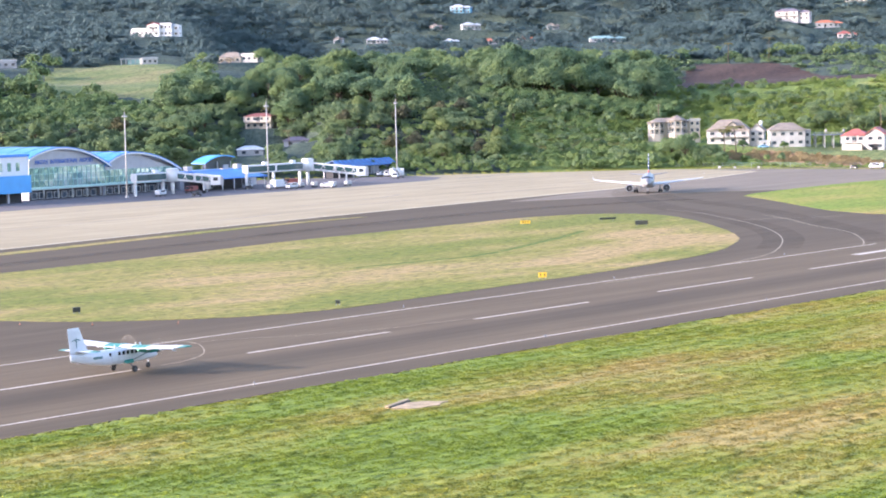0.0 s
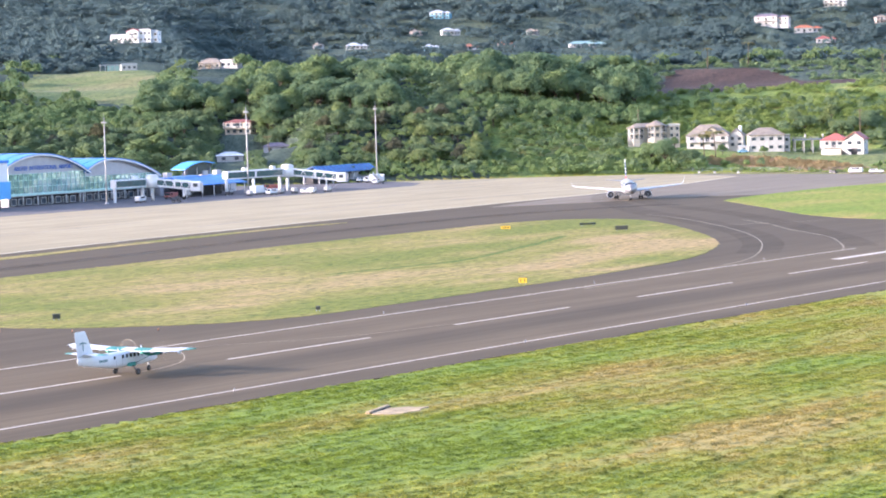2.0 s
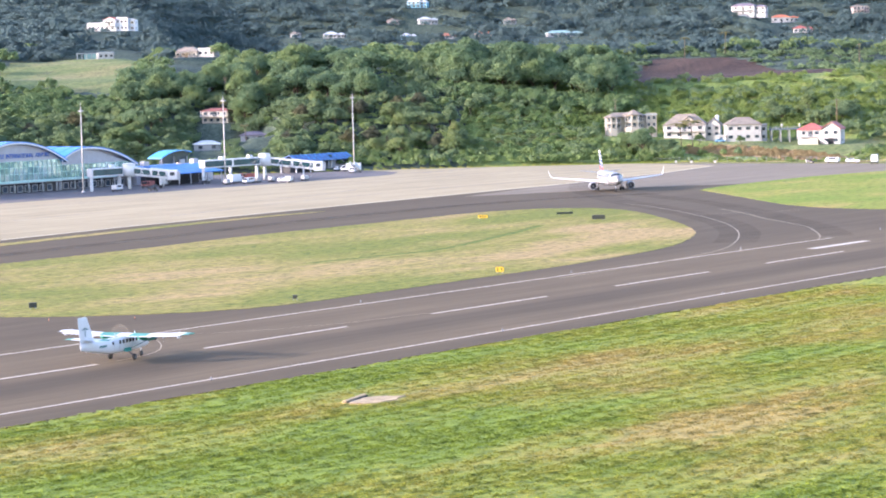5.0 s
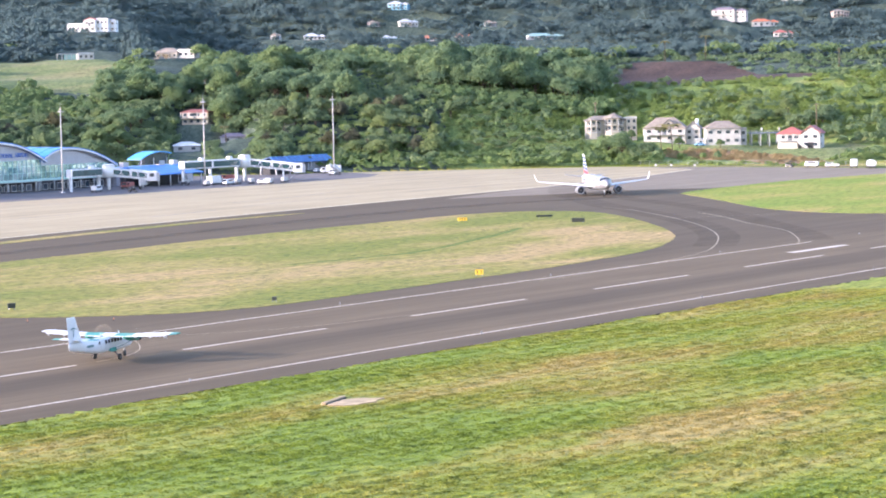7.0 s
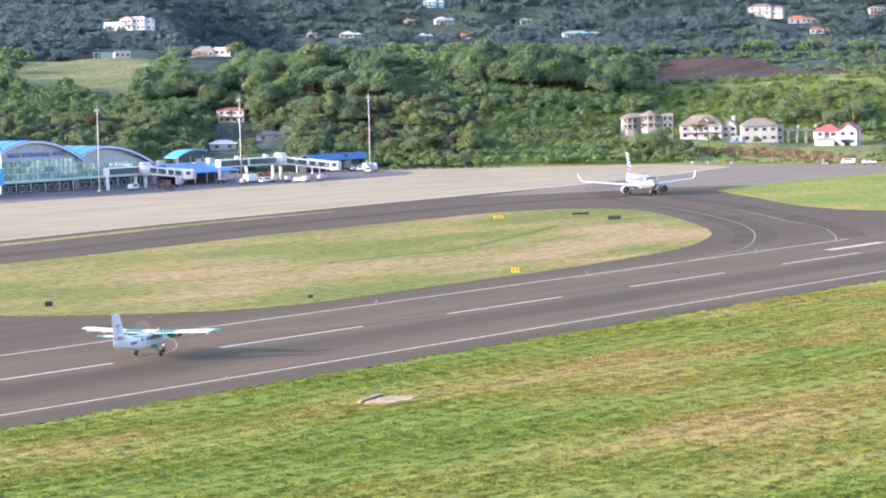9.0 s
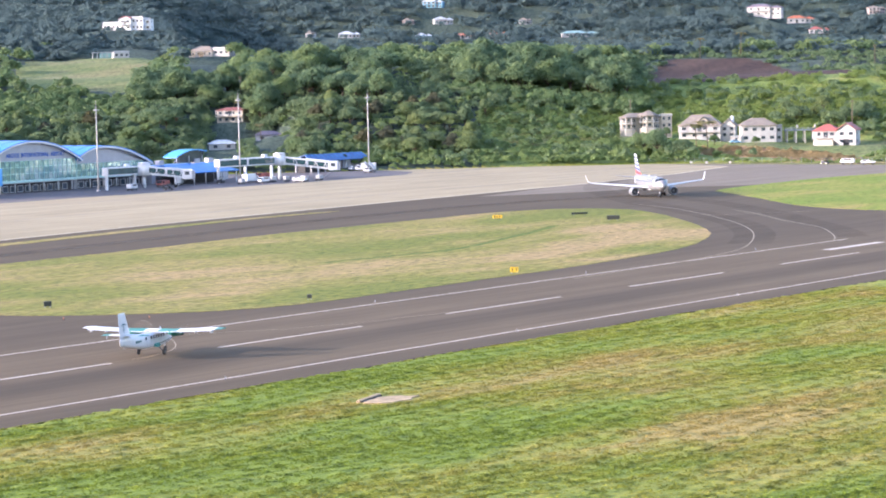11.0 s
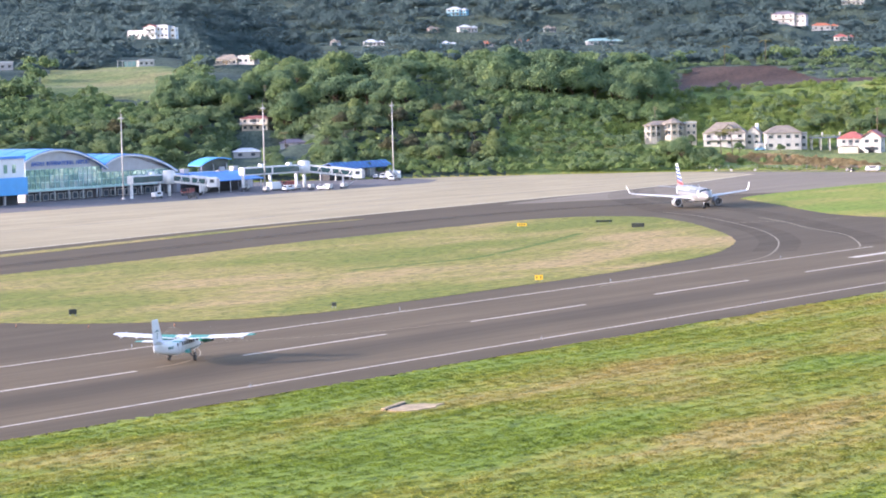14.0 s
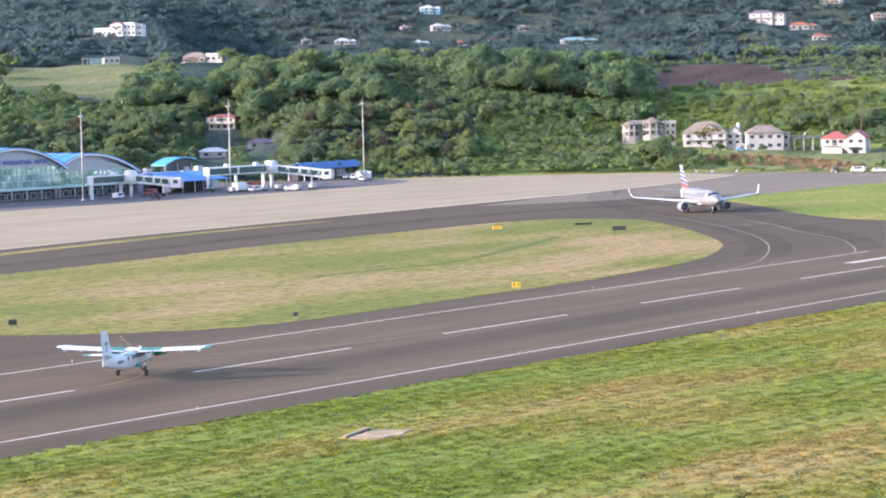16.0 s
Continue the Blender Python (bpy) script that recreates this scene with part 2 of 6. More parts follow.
M = dict(
    grass=grass_mat("grass", *GRASS, 0.02, 0.0, FIELD_PATCHES),
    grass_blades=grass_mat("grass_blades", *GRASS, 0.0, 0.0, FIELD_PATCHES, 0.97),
    island_grass=grass_mat("island_grass", *ISLAND_GRASS, 0.0, 0.0, ISLAND_PATCHES),
    track_grass=grass_mat("track_grass", (0.1, 0.135, 0.024), (0.115, 0.148, 0.03), (0.17, 0.165, 0.045), 0.05),
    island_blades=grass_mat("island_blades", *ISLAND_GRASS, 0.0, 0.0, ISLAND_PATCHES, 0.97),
    slope_grass=grass_mat("slope_grass", (0.129, 0.181, 0.052), (0.172, 0.224, 0.06), (0.241, 0.241, 0.086), 0.02),
    # bluish, to carry the haze of the far hills in the ground colour
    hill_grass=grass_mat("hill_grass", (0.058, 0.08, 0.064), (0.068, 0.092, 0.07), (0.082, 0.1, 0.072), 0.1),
    field_grass=grass_mat("field_grass", (0.115, 0.15, 0.055), (0.16, 0.185, 0.07), (0.225, 0.205, 0.095), 0.0),
    soil=grass_mat("soil", (0.052, 0.033, 0.028), (0.066, 0.042, 0.034), (0.086, 0.055, 0.043), 0.0),
    bank=plain("bank", (0.37, 0.224, 0.099), 0.95, 0, 0.35, 0.15, 0.1),
    asphalt=asphalt_mat("asphalt", (0.076, 0.054, 0.030), (0.125, 0.091, 0.052), True),
    worn_asphalt=worn_mat("worn_asphalt", (0.045, 0.038, 0.029)),
    taxi_asphalt=asphalt_mat("taxi_asphalt", (0.139, 0.112, 0.082), (0.220, 0.180, 0.133)),
    concrete=asphalt_mat("concrete", (0.232, 0.190, 0.114), (0.404, 0.334, 0.209)),
    dark_concrete=asphalt_mat("dark_concrete", (0.103, 0.095, 0.097), (0.155, 0.142, 0.144)),
    white_line=plain("white_line", (0.55, 0.48, 0.4), 0.8, 0, 0.28, 0.6),
    cream_line=plain("cream_line", (0.56, 0.49, 0.37), 0.8, 0, 0.2, 0.3),
    yellow_line=plain("yellow_line", (0.34, 0.27, 0.18), 0.8, 0, 0.45, 0.2),
    dark_joint=plain("dark_joint", (0.086, 0.073, 0.069), 0.9, 0, 0.3, 0.3),
    white_paint=plain("white_paint", (0.568, 0.585, 0.611), 0.35, 0, 0.06),
    jet_skin=plain("jet_skin", (0.225, 0.23, 0.245), 0.38, 0.15, 0.08),
    grey_metal=plain("grey_metal", (0.361, 0.37, 0.387), 0.4, 0.7, 0.12),
    dark_metal=plain("dark_metal", (0.077, 0.077, 0.086), 0.45, 0.5, 0.15),
    rubber=plain("rubber", (0.022, 0.022, 0.023), 0.8, 0, 0.2),
    teal=plain("teal", (0.012, 0.2, 0.155), 0.45, 0, 0.08),
    dark_teal=plain("dark_teal", (0.026, 0.129, 0.146), 0.4, 0, 0.08),
    jet_red=plain("jet_red", (0.43, 0.043, 0.052), 0.75, 0, 0.05),
    sign_blue=plain("sign_blue", (0.026, 0.103, 0.387), 0.4, 0, 0.05),
    jet_blue=plain("jet_blue", (0.026, 0.06, 0.172), 0.75, 0, 0.05),
    pale_blue_grey=plain("pale_blue_grey", (0.12, 0.15, 0.19), 0.5, 0, 0.05),
    blue_roof=plain("blue_roof", (0.043, 0.215, 0.619), 0.35, 0, 0.12, 0.4),
    light_blue=plain("light_blue", (0.069, 0.327, 0.671), 0.5, 0, 0.08, 0.4),
    grey_panel=plain("grey_panel", (0.361, 0.361, 0.387), 0.5, 0.0, 0.1, 0.5),
    wall_white=plain("wall_white", (0.43, 0.421, 0.408), 0.8, 0, 0.15, 0.5, 0.01),
    wall_cream=plain("wall_cream", (0.43, 0.387, 0.318), 0.8, 0, 0.15, 0.5, 0.01),
    wall_pink=plain("wall_pink", (0.447, 0.361, 0.335), 0.8, 0, 0.15, 0.5, 0.01),
    wall_blue=plain("wall_blue", (0.215, 0.473, 0.602), 0.8, 0, 0.15, 0.5),
    roof_tan=plain("roof_tan", (0.232, 0.198, 0.163), 0.8, 0, 0.2, 0.6, 0.02),
    roof_red=plain("roof_red", (0.344, 0.103, 0.086), 0.7, 0, 0.2, 0.6, 0.02),
    roof_maroon=plain("roof_maroon", (0.2, 0.07, 0.065), 0.8, 0, 0.2, 0.6, 0.02),
    sand=plain("sand", (0.42, 0.31, 0.18), 0.95, 0, 0.4, 0.5, 0.05),
    roof_orange=plain("roof_orange", (0.516, 0.172, 0.086), 0.7, 0, 0.2, 0.6, 0.02),
    roof_purple=plain("roof_purple", (0.172, 0.146, 0.181), 0.7, 0, 0.2, 0.6),
    roof_white=plain("roof_white", (0.533, 0.568, 0.602), 0.5, 0.1, 0.2, 0.6),
    roof_green=plain("roof_green", (0.258, 0.413, 0.396), 0.5, 0.1, 0.2, 0.6),
    # near-black colour that stands in for shade inside openings and recesses
    shade_black=plain("shade_black", (0.03, 0.03, 0.034), 0.8, 0, 0.3),
    window_glass=glass_mat("window_glass", (0.052, 0.069, 0.086)),
    facade_glass=glass_mat("facade_glass", (0.146, 0.31, 0.318), 0.07, (0.43, 0.568, 0.568), True),
    cockpit_glass=glass_mat("cockpit_glass", (0.017, 0.022, 0.03)),
    sign_yellow=plain("sign_yellow", (0.688, 0.447, 0.026), 0.5, 0, 0.08),
    sign_black=plain("sign_black", (0.026, 0.03, 0.026), 0.6, 0, 0.15),
    timber=plain("timber", (0.172, 0.12, 0.077), 0.8, 0, 0.2),
    bark=plain("bark", (0.103, 0.077, 0.052), 0.9, 0, 0.3, 1.0, 0.03),
    car_blue=plain("car_blue", (0.2, 0.42, 0.62), 0.3, 0, 0.05),
    cone_orange=plain("cone_orange", (0.5, 0.2, 0.1), 0.6, 0, 0.1),
    bright_white=plain("bright_white", (0.636, 0.645, 0.654), 0.5, 0, 0.06, 0.5),
    shed_blue=plain("shed_blue", (0.052, 0.129, 0.31), 0.5, 0, 0.2, 0.5),
    leaf_dark=foliage("leaf_dark", (0.128, 0.214, 0.121), (0.174, 0.268, 0.136), (0.226, 0.315, 0.152)),
    leaf_mid=foliage("leaf_mid", (0.139, 0.218, 0.113), (0.193, 0.276, 0.131), (0.244, 0.312, 0.148)),
    leaf_light=foliage("leaf_light", (0.141, 0.230, 0.096), (0.192, 0.288, 0.110), (0.243, 0.328, 0.135)),
    # distance haze is put into these leaf colours: paler and bluer
    leaf_hazed=foliage("leaf_hazed", (0.140, 0.211, 0.207), (0.147, 0.219, 0.212), (0.156, 0.230, 0.218), 0.05, 0.85),
    leaf_bright=foliage("leaf_bright", (0.165, 0.249, 0.070), (0.218, 0.311, 0.084), (0.276, 0.350, 0.106), 0.12, 0.6),
    tyre_mark=plain("tyre_mark", (0.215, 0.189, 0.155), 0.9, 0, 0.35, 0.25),
    leaf_ochre=foliage("leaf_ochre", (0.33, 0.27, 0.14), (0.45, 0.34, 0.17), (0.54, 0.4, 0.2), 0.4, 0.6),
    leaf_dry=foliage("leaf_dry", (0.099, 0.113, 0.071), (0.126, 0.131, 0.081), (0.153, 0.149, 0.090)),
    leaf_palm=foliage("leaf_palm", (0.1, 0.13, 0.05), (0.17, 0.17, 0.07), (0.26, 0.22, 0.1)),
)


# ---------------------------------------------------------------- geometry helpers
class Geo:
    """Collects vertices and faces for one mesh."""

    def __init__(self):
        self.v, self.f, self.s = [], [], []

    def face(self, *idx, smooth=False):
        self.f.append(idx)
        self.s.append(smooth)

    def add(self, pts):
        n = len(self.v)
        self.v += [tuple(p) for p in pts]
        return n

    def box(self, c, s, rz=0.0):
        cx, cy, cz = c
        a, b = math.cos(rz), math.sin(rz)
        pts = []
        for z in (-1, 1):
            for x, y in ((-1, -1), (1, -1), (1, 1), (-1, 1)):
                px, py = x * s[0] / 2, y * s[1] / 2
                pts.append((cx + px * a - py * b, cy + px * b + py * a, cz + z * s[2] / 2))
        n = self.add(pts)
        for q in ((3, 2, 1, 0), (4, 5, 6, 7), (0, 1, 5, 4), (1, 2, 6, 5), (2, 3, 7, 6), (3, 0, 4, 7)):
            self.face(*(n + i for i in q))
        return self

    def loft(self, rings, smooth=True, caps=True):
        k = len(rings[0])
        n = self.add(p for r in rings for p in r)
        for i in range(len(rings) - 1):
            for j in range(k):
                a, b = n + i * k + j, n + i * k + (j + 1) % k
                self.face(a, b, b + k, a + k, smooth=smooth)
        if caps:
            self.face(*(n + j for j in reversed(range(k))))
            self.face(*(n + (len(rings) - 1) * k + j for j in range(k)))
        return self

    def tube(self, p0, p1, r0, r1=None, k=8, smooth=True):
        p0, p1 = Vector(p0), Vector(p1)
        r1 = r0 if r1 is None else r1
        q = (p1 - p0).to_track_quat("Z", "Y")
        rings = []
        for p, r in ((p0, r0), (p1, r1)):
            rings.append([p + q @ Vector((r * math.cos(2 * math.pi * j / k), r * math.sin(2 * math.pi * j / k), 0)) for j in range(k)])
        return self.loft(rings, smooth)

    def prism(self, poly, z0, z1):
        k = len(poly)
        n = self.add([(x, y, z0) for x, y in poly] + [(x, y, z1) for x, y in poly])
        self.face(*(n + j for j in reversed(range(k))))
        self.face(*(n + k + j for j in range(k)))
        for j in range(k):
            self.face(n + j, n + (j + 1) % k, n + k + (j + 1) % k, n + k + j)
        return self

    def slab_y(self, poly, y0, y1):
        """A prism whose outline lies in x and z."""
        k = len(poly)
        n = self.add([(x, y0, z) for x, z in poly] + [(x, y1, z) for x, z in poly])
        self.face(*(n + j for j in range(k)))
        self.face(*(n + k + j for j in reversed(range(k))))
        for j in range(k):
            self.face(n + (j + 1) % k, n + j, n + k + j, n + k + (j + 1) % k)
        return self

    def strip(self, pts, width, z, thick=0.004):
        """A flat painted line along points."""
        left, right = [], []
        for i, p in enumerate(pts):
            a, b = Vector(pts[max(0, i - 1)]), Vector(pts[min(len(pts) - 1, i + 1)])
            d = (b - a).normalized()
            nrm = Vector((-d.y, d.x)) * width / 2
            left.append((p[0] + nrm.x, p[1] + nrm.y, z))
            right.append((p[0] - nrm.x, p[1] - nrm.y, z))
        n = self.add(left + right)
        k = len(pts)
        for i in range(k - 1):
            self.face(n + k + i, n + k + i + 1, n + i + 1, n + i)
        return self

    def mesh(self, name, bevel=0.0):
        me = bpy.data.meshes.new(name)
        me.from_pydata(self.v, [], self.f)
        me.polygons.foreach_set("use_smooth", self.s)
        bm = bmesh.new()
        bm.from_mesh(me)
        bmesh.ops.recalc_face_normals(bm, faces=bm.faces)
        if bevel:
            es = [e for e in bm.edges if len(e.link_faces) == 2 and e.calc_face_angle() > 0.6]
            bmesh.ops.bevel(bm, geom=es, offset=bevel, segments=1, affect="EDGES")
        bm.to_mesh(me)
        bm.free()
        return me


def part(name, geo, material, parent=None, label="", bevel=0.0):
    """One mesh object under a thing or a part."""
    me = geo.mesh(name, bevel) if isinstance(geo, Geo) else geo
    if not me.materials:
        me.materials.append(M[material])
    ob = new(name, me)
    ob.parent = parent
    if label:
        ob["label"] = label
    return ob


def thing(name, m, label, category, group="", kind=""):
    ob = new(name)
    ob.empty_display_size = 0.5
    ob.matrix_world = m
    return tagged(ob, label, category, group, kind)


def flat(name, geo, material, label, category, kind="structure", bevel=0.0):
    return tagged(part(name, geo, material, None, "", bevel), label, category, "", kind)


def raw_mesh(name, verts, tris, material):
    me = bpy.data.meshes.new(name)
    nv, nt = len(verts), len(tris)
    me.vertices.add(nv)
    me.vertices.foreach_set("co", np.asarray(verts, np.float32).ravel())
    me.loops.add(nt * 3)
    me.loops.foreach_set("vertex_index", np.asarray(tris, np.int32).ravel())
    me.polygons.add(nt)
    me.polygons.foreach_set("loop_start", np.arange(0, nt * 3, 3, dtype=np.int32))
    me.materials.append(M[material])
    me.update(calc_edges=True)
    return me


# ---------------------------------------------------------------- terrain
EYE = np.array([-238.1, -223.9])
MID_D = [0, 955, 1000, 1060, 1150, 1200, 1330, 1550, 1700, 1800, 1880, 1950, 2000, 2100, 2600, 3500, 4900]
MID_Z = [0, 0, 5, 19, 34, 39, 43, 44, 45, 51, 64, 77, 91, 114, 190, 320, 420]
EAST_Z = [0, 0, 3.6, 11, 26, 32, 42, 43, 45, 49, 65, 78, 91, 112, 180, 310, 410]
WEST_Z = [0, 0, 4.5, 17, 34, 41, 51, 69, 78, 84, 90, 97, 103, 116, 190, 320, 420]
# flat plots for houses and fields: x, y, z, radius
PADS = [(633.5, 343.5, 8.9, 16), (638.6, 316.7, 7.6, 16), (642, 291.6, 5.9, 16), (643.4, 258.9, 4.4, 15), (561.5, 516.9, 18, 10),
        (515, 478.8, 7.5, 9), (543, 477.6, 10.5, 9), (737.8, 694.3, 50.2, 16), (693.7, 725.1, 50.5, 14), (854.5, 875.5, 70.1, 18), (655.8, 787.8, 50.3, 12),
        (1337.7, 1007.7, 93.3, 18), (1303.9, 969.7, 78.2, 18), (1254.7, 951.5, 65.6, 18), (1217.9, 996.8, 68.5, 18), (1287.2, 991, 78.9, 15),
        (1198.2, 1019.9, 69.7, 12), (1274.3, 926.1, 63.5, 18), (1289.9, 905.3, 66.3, 16), (1342.5, 918.1, 76.9, 15), (1310.6, 841.9, 64.7, 18)]
PADS_EAST = [(1402.7, 734.1, 77.5, 20), (1416.7, 709.6, 71.1, 18), (1379.6, 673.5, 62.2, 15), (1514.3, 740, 93.2, 18), (1488.6, 682.2, 77.8, 16),
             (1359.2, 606, 51.9, 16), (1367.9, 589, 46.8, 16)]


def smooth01(t):
    t = np.clip(t, 0, 1)
    return t * t * (3 - 2 * t)


def height(x, y):
    """Height of the land in metres, for arrays."""
    x, y = np.asarray(x, float), np.asarray(y, float)
    dx, dy = x - EYE[0], y - EYE[1]
    d, az = np.hypot(dx, dy), np.degrees(np.arctan2(dy, dx))
    east = smooth01((38.0 - az) / 5.0)
    west = smooth01((az - 42.0) / 3.0)
    z = np.interp(d, MID_D, MID_Z) * (1 - east - west) + np.interp(d, MID_D, EAST_Z) * east + np.interp(d, MID_D, WEST_Z) * west
    roll = 2.2 * np.sin(x / 61.0 + 1.3) * np.cos(y / 47.0) + 1.6 * np.sin(x / 23.0 + y / 31.0) + 3.0 * np.sin(x / 190.0 - y / 140.0 + 0.7)
    z = z + roll * smooth01((d - 990) / 150.0)
    inland = smooth01((y - 120) / 110.0) * smooth01((az + 40) / 40.0) * smooth01((150 - az) / 30.0)
    z = z * inland
    for px, py, pz, r in [(545, 502, 13.5, 15), (532, 490, 9.5, 13)] + PADS + PADS_EAST:
        w = 1 - smooth01((np.hypot(x - px, y - py) - r) / (r * 1.1))
        z = z * (1 - w) + pz * w
    # the hill on which the camera stands
    z = np.maximum(z, 33.6 * (1 - smooth01((d - 1) / 68.0)))
    # slight unevenness of the airfield grass, below the pavement
    low = (np.sin(x * 0.9 + 0.7 * np.sin(y * 0.31)) * np.cos(y * 1.1 + 0.5 * np.sin(x * 0.27)) + np.sin(x * 0.23 + y * 0.37)) * 0.03 + np.where(y < -32.4, 0.06, -0.2)
    return np.where(z < 0.3, z + low, z)


def inside(poly, x, y):
    x, y = np.asarray(x), np.asarray(y)
    r = np.zeros(x.shape, bool)
    for (x0, y0), (x1, y1) in zip(poly, poly[1:] + poly[:1]):
        if y0 == y1:
            continue
        c = (y0 > y) != (y1 > y)
        r ^= c & (x < (x1 - x0) * (y - y0) / (y1 - y0) + x0)
    return r


FIELD = [(545, 645), (565, 622), (585, 590), (640, 640), (700, 690), (735, 715), (690, 745), (662, 752), (612, 712)]
BROWN = [(735, 408), (778, 350), (800, 328), (868, 432), (852, 468), (800, 450)]
CLEAR_EAST = [(606, 300), (604, 262), (600, 240), (660, 215), (668, 262), (660, 300), (640, 282)]
BANK = [(603, 308), (599, 292), (597, 276), (601, 263), (596, 250), (597, 234), (605, 222), (616, 240), (619, 262), (620, 290), (610, 308)]


def build_ground():
    rings = np.concatenate([np.linspace(1, 150, 40), np.linspace(160, 205, 12), np.linspace(206, 420, 120), np.linspace(430, 940, 52),
                            np.linspace(946, 1420, 90), np.linspace(1440, 2300, 55), np.linspace(2400, 4900, 20)])
    az = np.concatenate([np.arange(20, 56, 0.22), np.arange(56, 380, 5.4)])
    az = np.radians(az)
    D, A = np.meshgrid(rings, az, indexing="ij")
    X, Y = EYE[0] + D * np.cos(A), EYE[1] + D * np.sin(A)
    Z = height(X, Y)
    nr, na = X.shape
    verts = np.stack([X, Y, Z], -1).reshape(-1, 3)
    i, j = np.meshgrid(np.arange(nr - 1), np.arange(na), indexing="ij")
    a, b = i * na + j, i * na + (j + 1) % na
    quads = np.stack([a, a + na, b + na, b], -1).reshape(-1, 4)
    tris = np.concatenate([quads[:, [0, 1, 2]], quads[:, [0, 2, 3]]])
    ground = tagged(new("ground", raw_mesh("ground", verts, tris, "grass")), "mown airfield grass rising into green wooded hills", "ground", "", "structure")
    me = ground.data
    for k in ("hill_grass", "field_grass", "soil", "bank", "slope_grass"):
        me.materials.append(M[k])
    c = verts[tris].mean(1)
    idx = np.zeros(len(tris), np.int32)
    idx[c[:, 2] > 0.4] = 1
    far, turn = np.hypot(c[:, 0] - EYE[0], c[:, 1] - EYE[1]), np.degrees(np.arctan2(c[:, 1] - EYE[1], c[:, 0] - EYE[0]))
    idx[(c[:, 2] > 0.4) & (turn < 37) & (far < 1200) & (far > 900)] = 5
    idx[inside(FIELD, c[:, 0], c[:, 1]) | inside(CLEAR_EAST, c[:, 0], c[:, 1])] = 2
    idx[inside(BROWN, c[:, 0], c[:, 1])] = 3
    idx[inside(BANK, c[:, 0], c[:, 1])] = 4
    me.polygons.foreach_set("material_index", idx)
    me.polygons.foreach_set("use_smooth", np.ones(len(tris), bool))
    me.update()


build_ground()

# ---------------------------------------------------------------- pavement
LINE_N, LINE_S = 20.4, -24.5
ISLAND = [(-140, 145), (87, 148), (137, 150.5), (179, 155), (239, 156), (268, 156.5), (286, 152), (294, 143), (294, 129), (284, 115), (271, 101), (247, 79), (222, 59),
          (199, 47), (181, 40), (163, 36.5), (136, 33.5), (110, 32), (82, 31.5), (56, 31), (42, 34.5), (30, 44), (22, 55), (17, 69), (10, 90), (-10, 110), (-60, 122), (-140, 126)]
EAST_GRASS = [(384, 157), (365, 137), (345, 117), (328, 100), (317, 87), (309, 70), (308, 55), (318, 40), (340, 33), (700, 31.5), (700, 110), (560, 150), (484, 164), (464, 166), (423, 164), (398, 161)]
STRIP = [(60, 183), (123, 189.5), (182, 197.5), (232, 203.5), (262, 204), (266, 205.5), (244, 207.5), (199, 205), (133, 196.5), (60, 189.5)]


def grow(poly, step):
    """The outline with points every few metres."""
    out = []
    for (x0, y0), (x1, y1) in zip(poly, poly[1:] + poly[:1]):
        n = max(1, int(math.hypot(x1 - x0, y1 - y0) / step))
        out += [(x0 + (x1 - x0) * i / n, y0 + (y1 - y0) * i / n) for i in range(n)]
    return out


def uneven(poly, step, amp, seed):
    rng = random.Random(seed)
    return [(x + rng.uniform(-amp, amp), y + rng.uniform(-amp, amp)) for x, y in grow(poly, step)]


def smooth_path(pts):
    """A soft curve through the points."""
    fine = []
    for i in range(len(pts) - 1):
        p0, p1, p2, p3 = (Vector(pts[max(0, min(len(pts) - 1, i + k))]) for k in (-1, 0, 1, 2))
        for step in range(6):
            u = step / 6
            fine.append(tuple(0.5 * ((2 * p1) + (p2 - p0) * u + (2 * p0 - 5 * p1 + 4 * p2 - p3) * u * u + (3 * p1 - p0 - 3 * p2 + p3) * u ** 3)))
    return fine + [pts[-1]]


